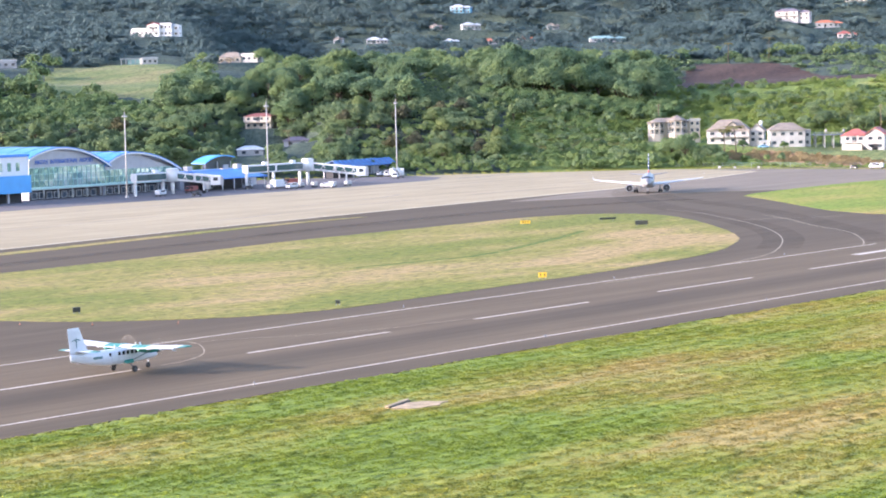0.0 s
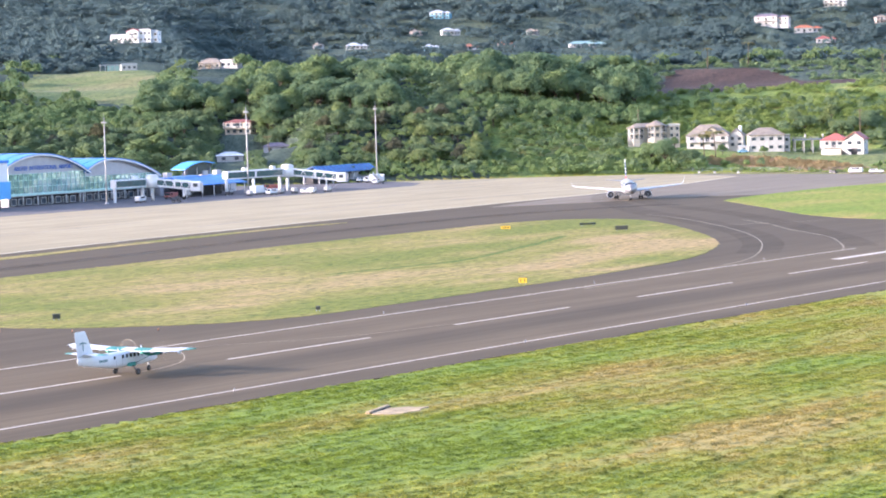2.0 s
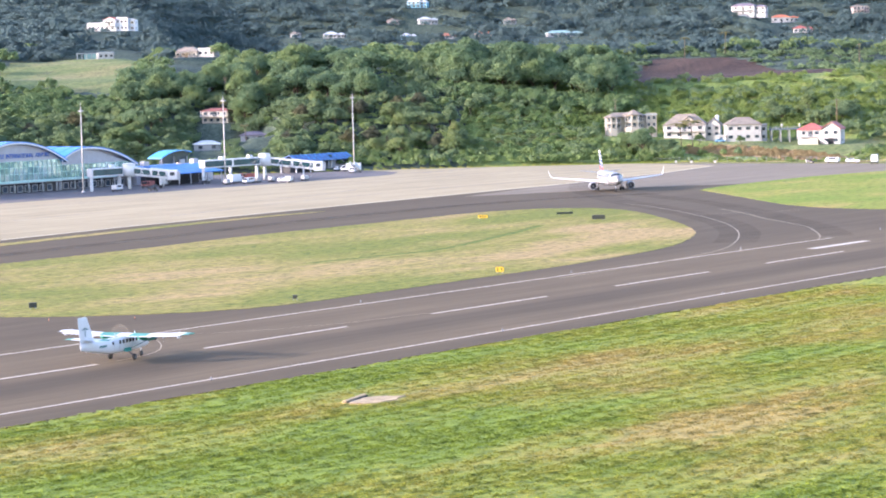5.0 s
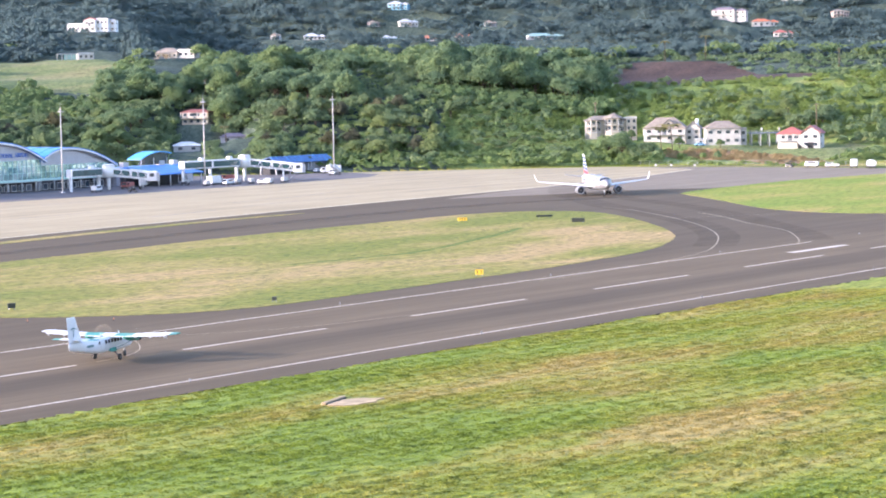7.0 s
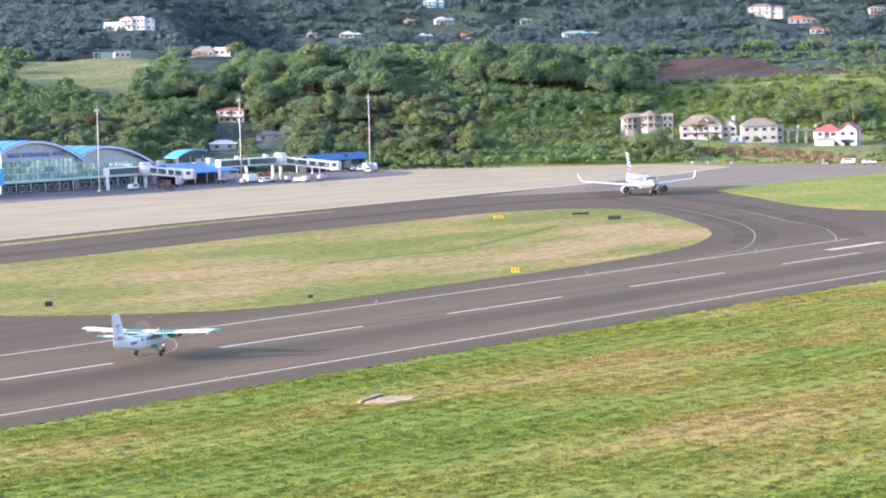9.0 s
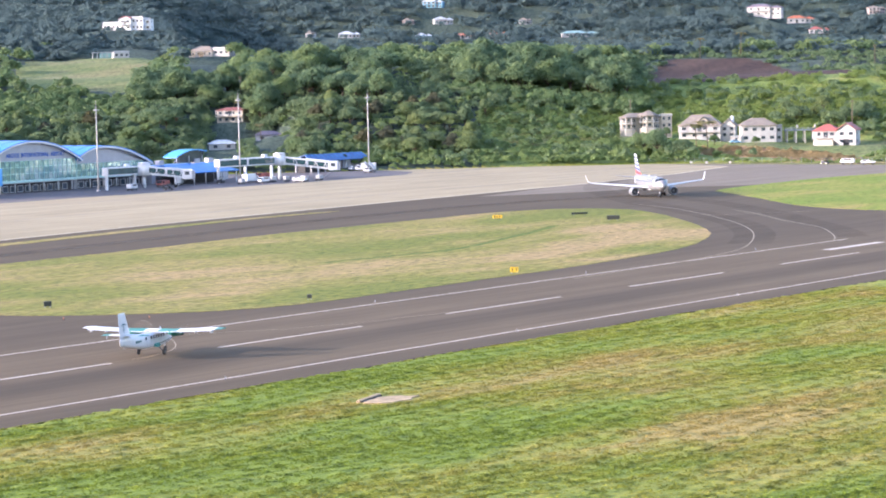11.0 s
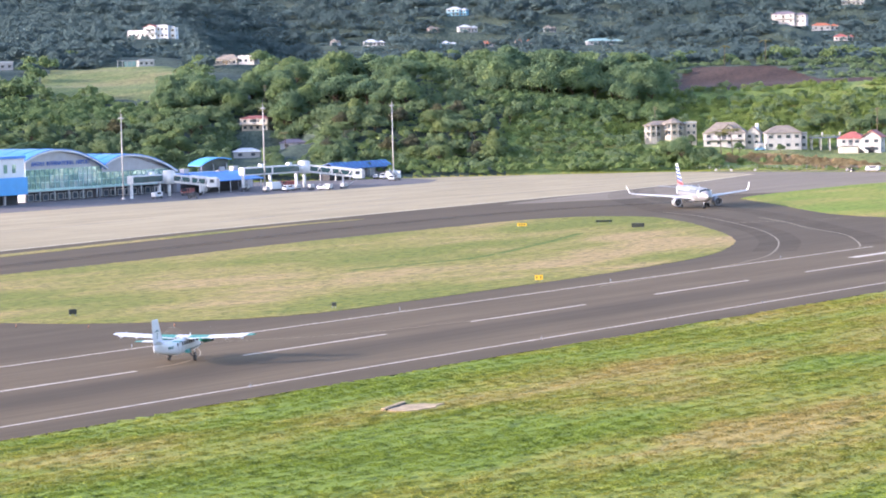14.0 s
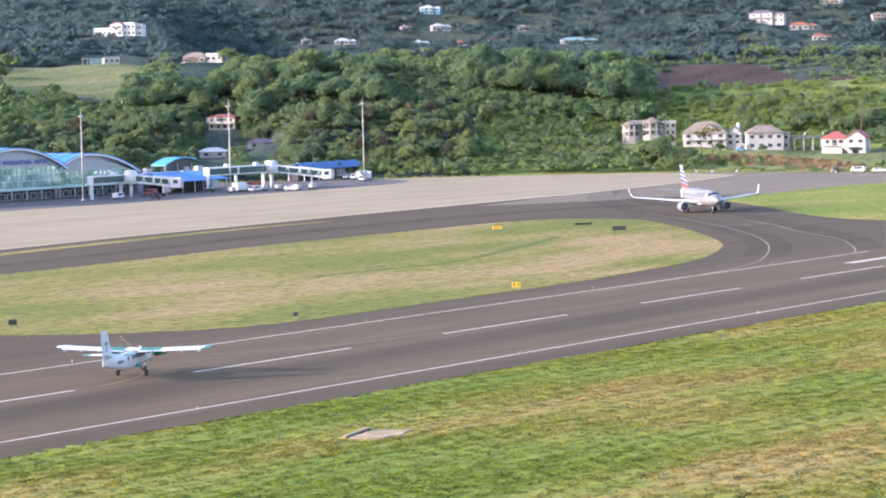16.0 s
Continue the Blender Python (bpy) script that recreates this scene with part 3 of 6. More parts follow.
def build_pavement():
    south = [(x, -32.6 + 0.35 * math.sin(x * 0.13) + 0.25 * math.sin(x * 0.41)) for x in range(-500, 1501, 5)]
    g = Geo().prism(south + [(1500, 31.5), (700, 31.5), (700, 110), (566, 150), (568, 230), (566, 300), (-500, 300)], -0.35, 0.0)
    flat("runway_and_taxiway", g, "asphalt", "worn dark grey asphalt runway and taxiways with rubber streaks", "pavement")
    g = Geo().prism([(-300, 196), (130, 204.5), (199, 213), (323, 221), (416, 226), (490, 236), (548, 250), (565, 290), (563, 345), (540, 392), (520, 480), (-300, 480)], -0.3, 0.012)
    flat("apron", g, "concrete", "pale sunlit concrete apron in front of the terminal", "pavement")
    east = [(340, 212), (375, 193), (392, 189.6), (404, 181.6), (417, 166.5), (423, 163), (464, 165), (484, 163), (560, 149.5), (565.5, 151), (567, 230), (565, 340), (562, 345), (562, 290), (545, 252), (488, 238), (416, 228)]
    flat("apron_entry", Geo().prism(uneven(east, 6.0, 0.5, 3), -0.1, 0.007), "taxi_asphalt", "lighter brownish grey pavement at the apron entry", "pavement")
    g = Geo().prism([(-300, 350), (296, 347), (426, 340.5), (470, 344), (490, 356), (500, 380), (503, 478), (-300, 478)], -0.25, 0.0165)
    flat("service_lane", g, "dark_concrete", "darker grey paving band along the terminal front", "pavement")
    for nm, poly, lab, mt in (("grass_island", ISLAND, "dry mown grass island between runway and taxiway", "island_grass"),
                              ("grass_verge", EAST_GRASS, "green grass verge beside the taxiway", "grass"),
                              ("grass_strip", STRIP, "narrow grass strip along the apron edge", "island_grass")):
        flat(nm, Geo().prism(uneven(smooth_path(poly + poly[:1])[:-1], 3.0, 0.25, 7), -0.2, 0.05), mt, lab, "grass")
    g = Geo()
    g.strip([(-400, LINE_N), (0, LINE_N), (213, LINE_N)], 0.5, 0.006)
    flat("runway_edge_line", g, "white_line", "white painted runway edge line, slightly worn", "marking")
    g = Geo()
    g.strip([(x, LINE_S) for x in range(-400, 1401, 60)], 0.5, 0.006)
    flat("runway_edge_line", g, "white_line", "white painted runway edge line, slightly worn", "marking")
    base = None
    for k in range(-6, 20):
        if base is None:
            base = part("centreline_dash", Geo().prism([(0, -0.32), (30, -0.32), (30, 0.32), (0, 0.32)], 0.0, 0.006), "white_line")
            tagged(base, "white painted runway centreline dash", "marking", "centreline dashes", "structure")
            base.location = (k * 50, 0, 0)
        else:
            copy_thing(base, pose(k * 50, 0, 0))
    # aiming bar and threshold bars to the east
    for x, y in ((184, 9.3), (284, 9.3), (284, -9.0), (344, 9.3)):
        flat("runway_bar", Geo().prism([(x, y - 1.0), (x + 23, y - 1.0), (x + 23, y + 1.0), (x, y + 1.0)], 0.0, 0.006), "white_line", "thick white painted touchdown bar", "marking")
    for pts in ([(315.5, 139.3), (307.3, 126.8), (297, 114.2), (275.5, 91.8), (255.5, 73.2), (236.7, 58.2), (217.3, 45.3), (194.5, 32.9), (175.8, 25.3), (150, 20.5), (110, 18)],
                [(300, 100), (282.6, 81.6), (266, 66.5), (254.4, 54), (241.3, 41.6), (219, 26.6), (205.4, 19.6)],
                [(277.6, 93), (289, 85), (300.3, 77)]):
        flat("taxiway_line", Geo().strip(smooth_path(pts), 0.26, 0.016), "yellow_line", "faded yellow painted taxiway guide line", "marking")
    lane = [(470, 246), (420, 222), (380, 196), (345, 165), (322, 143), (305, 123), (275.5, 92), (255.5, 73), (236.7, 58), (217.3, 45), (194.5, 33)]
    turn = [(470, 246), (430, 222), (395, 196), (362, 165), (335, 130), (312, 104), (290, 82), (266, 60), (241, 38), (219, 22)]
    west = [(-120, 158), (60, 163), (150, 172), (230, 181), (300, 182), (345, 172), (365, 160)]
    for k, (path, w) in enumerate(((lane, 9.0), (turn, 7.0), (west, 8.0), (west, 4.5))):
        flat("worn_lane", Geo().strip(smooth_path(path), w, 0.008 + k * 0.001), "worn_asphalt", "darker lane worn into the taxiway asphalt", "pavement")
    arc = [(7, 20), (7, 17.5), (5.2, 14), (2.6, 10.8), (0, 8), (-3, 5.2), (-6, 3.2), (-9, 1.8), (-12, 0.9), (-16, 0.4)]
    flat("turning_line", Geo().strip(arc, 0.16, 0.006), "yellow_line", "faded yellow painted turning loop", "marking")
    lead = [(7, 17), (13.1, 14.2), (17.5, 11), (22.7, 7.6), (34, 3.4), (52, 0.9)]
    flat("turning_line", Geo().strip(lead, 0.13, 0.007), "yellow_line", "faint yellow lead line to the runway centre", "marking")
    track = [(120, 85.5), (133, 84.6), (143, 83.4), (154, 82.4), (169, 85), (189, 91.8), (211, 99.3), (232, 108)]
    flat("grass_track", Geo().strip(smooth_path(track), 2.2, 0.056), "track_grass", "narrow lush green track across the dry grass", "grass")
    flat("apron_edge_line", Geo().strip([(130, 205.2), (199, 213.8), (323, 222), (416, 227), (490, 237), (546, 251)], 1.0, 0.02), "cream_line", "pale edge line of the apron", "marking")

    # tyre marks and stains on the concrete and the taxiway
    rng = random.Random(12)
    for k in range(26):
        x, y, L = rng.uniform(150, 520), rng.uniform(235, 365), rng.uniform(30, 120)
        if k % 3 == 0:
            x, y = rng.uniform(430, 530), rng.uniform(260, 380)
        bend = rng.uniform(-0.0025, 0.0025)
        a = rng.uniform(-0.12, 0.16)
        pts = [(x + u * math.cos(a + bend * u), y + u * math.sin(a + bend * u)) for u in np.linspace(0, L, 9)]
        pts = [q for q in pts if q[0] < 545]
        if len(pts) > 2:
            flat("tyre_mark", Geo().strip(pts, rng.uniform(0.35, 1.1), 0.018 + k * 0.0004), "tyre_mark", "grey tyre streak on the concrete apron", "marking")


build_pavement()


# ---------------------------------------------------------------- aircraft
def ring_x(x, zc, hh, hw, k=20, e=2.0, yc=0.0):
    """A fuselage section: a rounded box (larger e) or an ellipse (e = 2)."""
    out = []
    for j in range(k):
        a = 2 * math.pi * j / k
        c, s = math.cos(a), math.sin(a)
        out.append((x, yc + hw * math.copysign(abs(c) ** (2 / e), c), zc + hh * math.copysign(abs(s) ** (2 / e), s)))
    return out


def wing_ring(x_le, chord, y, z, thick):
    prof = [(0, 0), (0.08, 0.5), (0.3, 0.72), (0.62, 0.48), (1, 0.05), (1, -0.05), (0.6, -0.28), (0.25, -0.35), (0.06, -0.25)]
    return [(x_le - chord * u, y, z + thick * w) for u, w in prof]


def fin_ring(x_le, chord, z, thick):
    prof = [(0, 0), (0.1, 0.5), (0.35, 0.7), (0.7, 0.4), (1, 0.03), (1, -0.03), (0.7, -0.4), (0.35, -0.7), (0.1, -0.5)]
    return [(x_le - chord * u, thick * w, z) for u, w in prof]


def wheel(parent, at, r, w, double=0.0, name="wheel"):
    hub = part(name, Geo().tube((at[0], at[1] - w * 0.55 - double, at[2]), (at[0], at[1] + w * 0.55 + double, at[2]), r * 0.45, k=12), "dark_metal", parent)
    for s in ((-1, 1) if double else (0,)):
        y = at[1] + s * double
        g = Geo()
        ring = []
        for u, rr in ((-0.5, 0.72), (-0.42, 0.95), (0, 1.0), (0.42, 0.95), (0.5, 0.72)):
            ring.append([(at[0] + r * rr * math.cos(2 * math.pi * j / 18), y + w * u, at[2] + r * rr * math.sin(2 * math.pi * j / 18)) for j in range(18)])
        part("tyre", g.loft(ring), "rubber", hub)


def build_twin_prop():
    p = thing("propeller_plane", pose(-22.8, 0.1, 0, 0, 0, 5), "white and green high-wing twin-propeller plane taxiing on the runway", "aircraft")
    secs = [(6.25, 1.72, .10, .10, 2), (6.05, 1.72, .32, .30, 2), (5.5, 1.76, .52, .48, 2.2), (4.8, 1.84, .66, .62, 2.4), (4.35, 1.92, .74, .70, 2.6), (3.75, 2.08, .90, .78, 2.8),
            (3.2, 2.06, 1.0, .80, 3), (-2.6, 2.06, 1.0, .80, 3.2), (-4.2, 2.14, .93, .76, 3), (-6.2, 2.3, .77, .6, 2.8), (-8.0, 2.48, .62, .4, 2.6), (-9.4, 2.6, .46, .13, 2.4), (-9.62, 2.72, .2, .05, 2.2)]
    body = part("fuselage", Geo().loft([ring_x(x, z, h, w, 22, e) for x, z, h, w, e in secs]), "white_paint", p)
    # cockpit glass
    g = Geo()
    for s in (-1, 1):
        n = g.add([(4.42, s * 0.05, 2.66), (3.86, s * 0.05, 3.0), (3.82, s * 0.62, 2.93), (4.36, s * 0.60, 2.58)])
        g.face(n, n + 1, n + 2, n + 3)
        n = g.add([(4.28, s * 0.735, 2.52), (3.7, s * 0.80, 2.86), (3.05, s * 0.80, 2.86), (3.05, s * 0.818, 2.4), (4.1, s * 0.775, 2.3)])
        g.face(n, n + 1, n + 2, n + 3, n + 4)
    part("windscreen", g, "cockpit_glass", body)
    for s in (-1, 1):
        for k in range(6):
            x = 2.3 - k * 0.78
            part("cabin_window", Geo().box((x, s * 0.815, 2.5), (0.42, 0.03, 0.46)), "cockpit_glass", body, bevel=0.008)
        part("cabin_window", Geo().box((-3.25, s * 0.785, 2.5), (0.3, 0.06, 0.42)), "cockpit_glass", body, bevel=0.008)
        g = Geo()
        for dx, dz, sx, sz in ((0, .55, 1.2, .03), (0, -.75, 1.2, .03), (-.6, -.1, .03, 1.3), (.6, -.1, .03, 1.3)):
            g.box((-2.35 + dx, s * 0.806, 2.2 + dz), (sx, 0.02, sz))
        part("door_outline", g, "grey_metal", body)
        g = Geo()
        for k in range(5):
            g.box((-4.7 - k * 0.32, s * (0.715 - k * 0.02), 2.3), (0.22, 0.05, 0.3))
        part("registration_bars", g, "dark_teal", body, "dark bars of a registration mark")
    # wing: white outer panels, green middle and tips
    z = 3.12
    ze = z - 0.36
    for s in (-1, 1):
        part("wing_panel", Geo().loft([wing_ring(2.05, 2.0, s * 3.6, z, 0.3), wing_ring(2.05, 2.0, s * 9.1, z + 0.28, 0.26)], smooth=False), "white_paint", p)
        part("wing_centre", Geo().loft([wing_ring(2.05, 2.0, s * 0.0, z, 0.3), wing_ring(2.05, 2.0, s * 0.95, z, 0.3)], smooth=False), "white_paint", p)
        part("wing_root", Geo().loft([wing_ring(2.05, 2.0, s * 0.95, z, 0.3), wing_ring(2.05, 2.0, s * 3.6, z, 0.3)], smooth=False), "teal", p, "green painted inner wing")
        part("wing_tip", Geo().loft([wing_ring(2.05, 2.0, s * 9.1, z + 0.28, 0.26), wing_ring(1.95, 1.75, s * 9.9, z + 0.32, 0.14)], smooth=False), "teal" if s < 0 else "white_paint", p)
        part("flap", Geo().loft([wing_ring(0.0, 0.5, s * 0.9, z - 0.12, 0.12), wing_ring(0.0, 0.5, s * 8.9, z + 0.15, 0.12)], smooth=False), "white_paint", p)
        for y in (4.2, 6.4, 8.6):
            part("flap_bracket", Geo().box((0.1, s * y, z - 0.15 + 0.03 * y / 2), (0.7, 0.07, 0.26)), "white_paint", p)
        part("wing_light", Geo().tube((0.9, s * 8.2, z + 0.5), (0.9, s * 8.2, z + 0.62), 0.08, 0.03), "white_paint", p)
        # engine
        en = part("engine", Geo().loft([ring_x(3.95, ze + 0.02, .24, .24, 16, 2, s * 2.82), ring_x(3.6, ze, .38, .34, 16, 2.2, s * 2.82), ring_x(2.6, ze - 0.02, .46, .4, 16, 2.6, s * 2.82),
                                        ring_x(1.2, ze, .42, .38, 16, 2.6, s * 2.82), ring_x(-0.4, ze + 0.2, .2, .2, 16, 2.2, s * 2.82)]), "teal", p, "green engine nacelle")
        part("exhaust", Geo().tube((3.35, s * 2.82 - 0.42, ze - 0.2), (2.9, s * 2.82 - 0.5, ze - 0.3), 0.11), "dark_metal", en)
        part("air_intake", Geo().box((3.5, s * 2.82, ze - 0.42), (0.5, 0.4, 0.16)), "dark_metal", en, bevel=0.03)
        part("spinner", Geo().loft([ring_x(3.93, ze + 0.02, .2, .2, 14, 2, s * 2.82), ring_x(4.2, ze + 0.02, .14, .14, 14, 2, s * 2.82), ring_x(4.36, ze + 0.02, .03, .03, 14, 2, s * 2.82)]), "grey_metal", en)
        k, g = 40, Geo()
        n = g.add([(4.06, s * 2.82 + r * math.cos(2 * math.pi * j / k), ze + 0.02 + r * math.sin(2 * math.pi * j / k)) for r in (1.20, 1.30) for j in range(k)])
        for j in range(k):
            g.face(n + j, n + (j + 1) % k, n + k + (j + 1) % k, n + k + j)
        part("propeller_arc", g, "prop_tip" if s > 0 else "prop_blur", en, "pale arc of spinning propeller tips")
        g = Geo()
        n = g.add([(4.06, s * 2.82 + 1.20 * math.cos(2 * math.pi * j / k), ze + 0.02 + 1.20 * math.sin(2 * math.pi * j / k)) for j in range(k)])
        g.face(*range(n, n + k))
        part("propeller_disc", g, "prop_blur", en, "blurred disc of spinning propeller blades")
        # strut and main gear
        part("wing_strut", Geo().loft([[(0.95 + dx, s * 0.78, 1.42 + dz) for dx, dz in ((.16, 0), (0, .05), (-.16, 0), (0, -.05))],
                                       [(1.15 + dx, s * 4.5, z - 0.02 + dz) for dx, dz in ((.14, 0), (0, .05), (-.14, 0), (0, -.05))]], smooth=False), "dark_teal", p, "dark green wing strut")
        part("gear_fairing", Geo().loft([[(x, s * 0.7, zz) for x, zz in ((1.2, 1.25), (1.0, 1.62), (-0.6, 1.62), (-0.8, 1.22))],
                                         [(x, s * 1.15, zz) for x, zz in ((0.6, 1.12), (0.5, 1.3), (-0.4, 1.3), (-0.45, 1.1))]], smooth=False), "teal", p, "green undercarriage fairing")
        part("gear_leg", Geo().tube((0.05, s * 1.0, 1.2), (0.0, s * 1.75, 0.45), 0.1, 0.08), "dark_metal", p)
        wheel(p, (0, s * 1.85, 0.42), 0.42, 0.3, name="main_wheel")
    # dorsal markings and aerials
    for x, h in ((3.4, .35), (-1.3, .5), (1.0, .3)):
        part("aerial", Geo().loft([[(x, -.03, 3.05), (x, .03, 3.05), (x - .3, .03, 3.05), (x - .3, -.03, 3.05)], [(x - .25, -.02, 3.1 + h), (x - .25, .02, 3.1 + h), (x - .4, .02, 3.1 + h), (x - .4, -.02, 3.1 + h)]]), "white_paint", p)
    part("nose_leg", Geo().tube((4.5, 0, 1.3), (4.5, 0, 0.4), 0.09), "grey_metal", p)
    wheel(p, (4.5, 0, 0.36), 0.36, 0.26, name="nose_wheel")
    part("tail_bumper", Geo().tube((-7.9, 0, 2.2), (-8.4, 0, 1.85), 0.06), "white_paint", p)
    # tail
    fin = part("tail_fin", Geo().loft([fin_ring(-5.7, 3.75, 2.3, 0.16), fin_ring(-6.5, 3.1, 3.4, 0.16), fin_ring(-7.8, 2.15, 6.1, 0.12), fin_ring(-8.0, 1.9, 6.35, 0.05)], smooth=False), "white_paint", p)
    for s in (-1, 1):
        g = Geo().box((-8.55, s * 0.14, 4.3), (0.11, 0.03, 0.9))
        for a in (-70, -35, 0, 35, 70):
            r = radians(a)
            for q in range(3):
                u = 0.18 + q * 0.2
                g.box((-8.55 + math.sin(r) * u * 1.2, s * 0.135, 4.8 + math.cos(r) * u * 0.6 - (0.5 * u * u)), (0.2, 0.03, 0.07))
        part("tail_emblem", g, "dark_teal", fin, "dark green palm-like emblem")
        part("tailplane", Geo().loft([wing_ring(-7.0, 1.75, 0, 3.42, 0.2), wing_ring(-7.2, 1.3, s * 2.1, 3.42, 0.15)], smooth=False), "white_paint", p)
        part("tailplane_tip", Geo().loft([wing_ring(-7.2, 1.3, s * 2.1, 3.42, 0.15), wing_ring(-7.35, 1.05, s * 3.15, 3.42, 0.1)], smooth=False), "teal", p, "green tailplane tip")
    return p


def build_airliner():
    p = thing("airliner", pose(388.3, 194, 0, 0, 0, 212.6), "white twin-engined airliner with striped tail taxiing from the apron", "aircraft")
    zc = 3.85
    secs = [(5.07, -.35, .05, .05), (4.9, -.33, .35, .35), (4.4, -.28, .8, .8), (3.6, -.18, 1.25, 1.25), (2.4, -.06, 1.68, 1.65), (1.0, 0, 1.92, 1.88), (-0.6, 0, 2.0, 1.975), (-18.0, 0, 2.0, 1.975),
            (-21.0, .2, 1.8, 1.75), (-24.0, .6, 1.38, 1.3), (-26.5, .95, .9, .85), (-28.2, 1.2, .45, .42), (-28.75, 1.25, .2, .2)]
    body = part("fuselage", Geo().loft([ring_x(x, zc + dz, h, w, 28) for x, dz, h, w in secs]), "jet_skin", p)
    g = Geo()
    for s in (-1, 1):
        n = g.add([(3.12, s * .04, zc + 1.24), (2.45, s * .04, zc + 1.66), (2.25, s * .72, zc + 1.56), (2.95, s * .82, zc + 1.06)])
        g.face(n, n + 1, n + 2, n + 3)
        n = g.add([(2.9, s * .88, zc + 1.03), (2.2, s * .80, zc + 1.53), (1.3, s * 1.36, zc + 1.30), (1.5, s * 1.66, zc + .74), (2.2, s * 1.42, zc + .70)])
        g.face(n, n + 1, n + 2, n + 3, n + 4)
    g.v = [(x, y * 1.08, zc + (z - zc) * 1.08) for x, y, z in g.v]
    part("cockpit_windows", g, "cockpit_glass", body)
    for s in (-1, 1):
        for k in range(38):
            x = -1.2 - k * 0.53
            part("cabin_window", Geo().box((x, s * 1.9, zc + 0.55), (0.24, 0.08, 0.34)), "pale_blue_grey", body)
        for x, w in ((0.9, .82), (-22.6, .75)):
            part("cabin_door", Geo().box((x, s * (1.86 if x > 0 else 1.6), zc + .35), (w, 0.14, 1.85)), "white_paint", body, bevel=0.03)
        for k, h in enumerate((1.0, .7, .55, .75, .55, .6, .55, .7)):
            part("title_bar", Geo().box((-1.9 - k * 0.85, s * 1.66, zc + 0.75 + h / 2), (0.55, 0.26, h * .55)), "pale_blue_grey", body, "blue-grey bar of the airline title")
        # wing
        w = part("wing", Geo().loft([wing_ring(-6.3, 7.6, s * 1.0, 2.55, 0.9), wing_ring(-9.4, 4.2, s * 6.3, 3.05, 0.58), wing_ring(-14.4, 1.7, s * 16.4, 4.0, 0.27)], smooth=False), "white_paint", p)
        part("winglet", Geo().loft([wing_ring(-14.4, 1.7, s * 16.4, 4.0, 0.27), [(x, y, z) for x, y, z in wing_ring(-14.9, 1.45, s * 17.15, 4.3, 0.16)],
                                    wing_ring(-15.6, 1.05, s * 17.6, 5.2, 0.10), wing_ring(-16.3, 0.6, s * 17.9, 6.4, 0.05)], smooth=False), "white_paint", w)
        for y in (6.4, 9.6, 12.6):
            x = -11.6 - (y - 6.3) * 0.36
            part("flap_fairing", Geo().loft([ring_x(x, 2.75 + y * .09 - .5, .05, .05, 8, 2, s * y), ring_x(x - 1, 2.75 + y * .09 - .5, .2, .16, 8, 2, s * y), ring_x(x - 3, 2.75 + y * .09 - .4, .04, .04, 8, 2, s * y)]), "jet_skin", w)
        # engine
        en = part("engine", Geo().loft([ring_x(x, 1.62, r, r, 24, 2, s * 5.75) for x, r in ((-5.85, .98), (-5.75, 1.06), (-6.2, 1.16), (-7.6, 1.2), (-9.2, 1.08), (-10.1, .82))], caps=False), "jet_skin", p)
        part("intake_lip", Geo().loft([ring_x(x, 1.62, r, r, 24, 2, s * 5.75) for x, r in ((-6.3, 1.171), (-5.85, 1.10), (-5.72, 1.03), (-5.85, .95), (-6.3, .93))], caps=False), "grey_metal", en)
        part("fan", Geo().tube((-6.55, s * 5.75, 1.62), (-6.5, s * 5.75, 1.62), 0.95, k=24), "dark_metal", en)
        part("intake_duct", Geo().loft([ring_x(x, 1.62, .935, .935, 24, 2, s * 5.75) for x in (-6.3, -6.6)], caps=False), "dark_metal", en)
        part("fan_hub", Geo().loft([ring_x(-6.5, 1.62, .3, .3, 12, 2, s * 5.75), ring_x(-6.1, 1.62, .04, .04, 12, 2, s * 5.75)]), "grey_metal", en)
        part("nozzle", Geo().loft([ring_x(x, 1.62, r, r, 20, 2, s * 5.75) for x, r in ((-9.9, .7), (-10.9, .5), (-11.5, .2))]), "dark_metal", en)
        part("pylon", Geo().loft([[(-6.9, s * 5.75 - .15, 2.7), (-6.9, s * 5.75 + .15, 2.7), (-10.5, s * 5.75 + .15, 2.4), (-10.5, s * 5.75 - .15, 2.4)],
                                  [(-8.6, s * 5.75 - .15, 3.0), (-8.6, s * 5.75 + .15, 3.0), (-11.0, s * 5.75 + .15, 3.0), (-11.0, s * 5.75 - .15, 3.0)]], smooth=False), "jet_skin", en)
        part("main_gear_leg", Geo().tube((-11.0, s * 3.6, 2.4), (-11.04, s * 3.8, 0.58), 0.16), "grey_metal", p)
        wheel(p, (-11.04, s * 3.8, 0.58), 0.58, 0.4, 0.46, "main_wheel")
        part("tailplane", Geo().loft([wing_ring(-23.4, 3.9, s * 0.5, 4.9, 0.35), wing_ring(-26.3, 1.5, s * 6.2, 5.5, 0.14)], smooth=False), "jet_skin", p)
    part("belly_fairing", Geo().loft([ring_x(x, 2.15, h, w, 18, 2.6) for x, h, w in ((-5.2, .1, .3), (-6.6, .5, 1.5), (-9, .62, 2.0), (-13.5, .62, 2.0), (-16, .4, 1.4), (-17.2, .1, .3))]), "jet_skin", p)
    part("nose_gear_leg", Geo().tube((0, 0, 2.2), (0, 0, 0.4), 0.13), "grey_metal", p)
    part("taxi_light", Geo().tube((0.12, 0, 1.45), (0.2, 0, 1.45), 0.13), "white_paint", p)
    wheel(p, (0, 0, 0.38), 0.38, 0.22, 0.25, "nose_wheel")
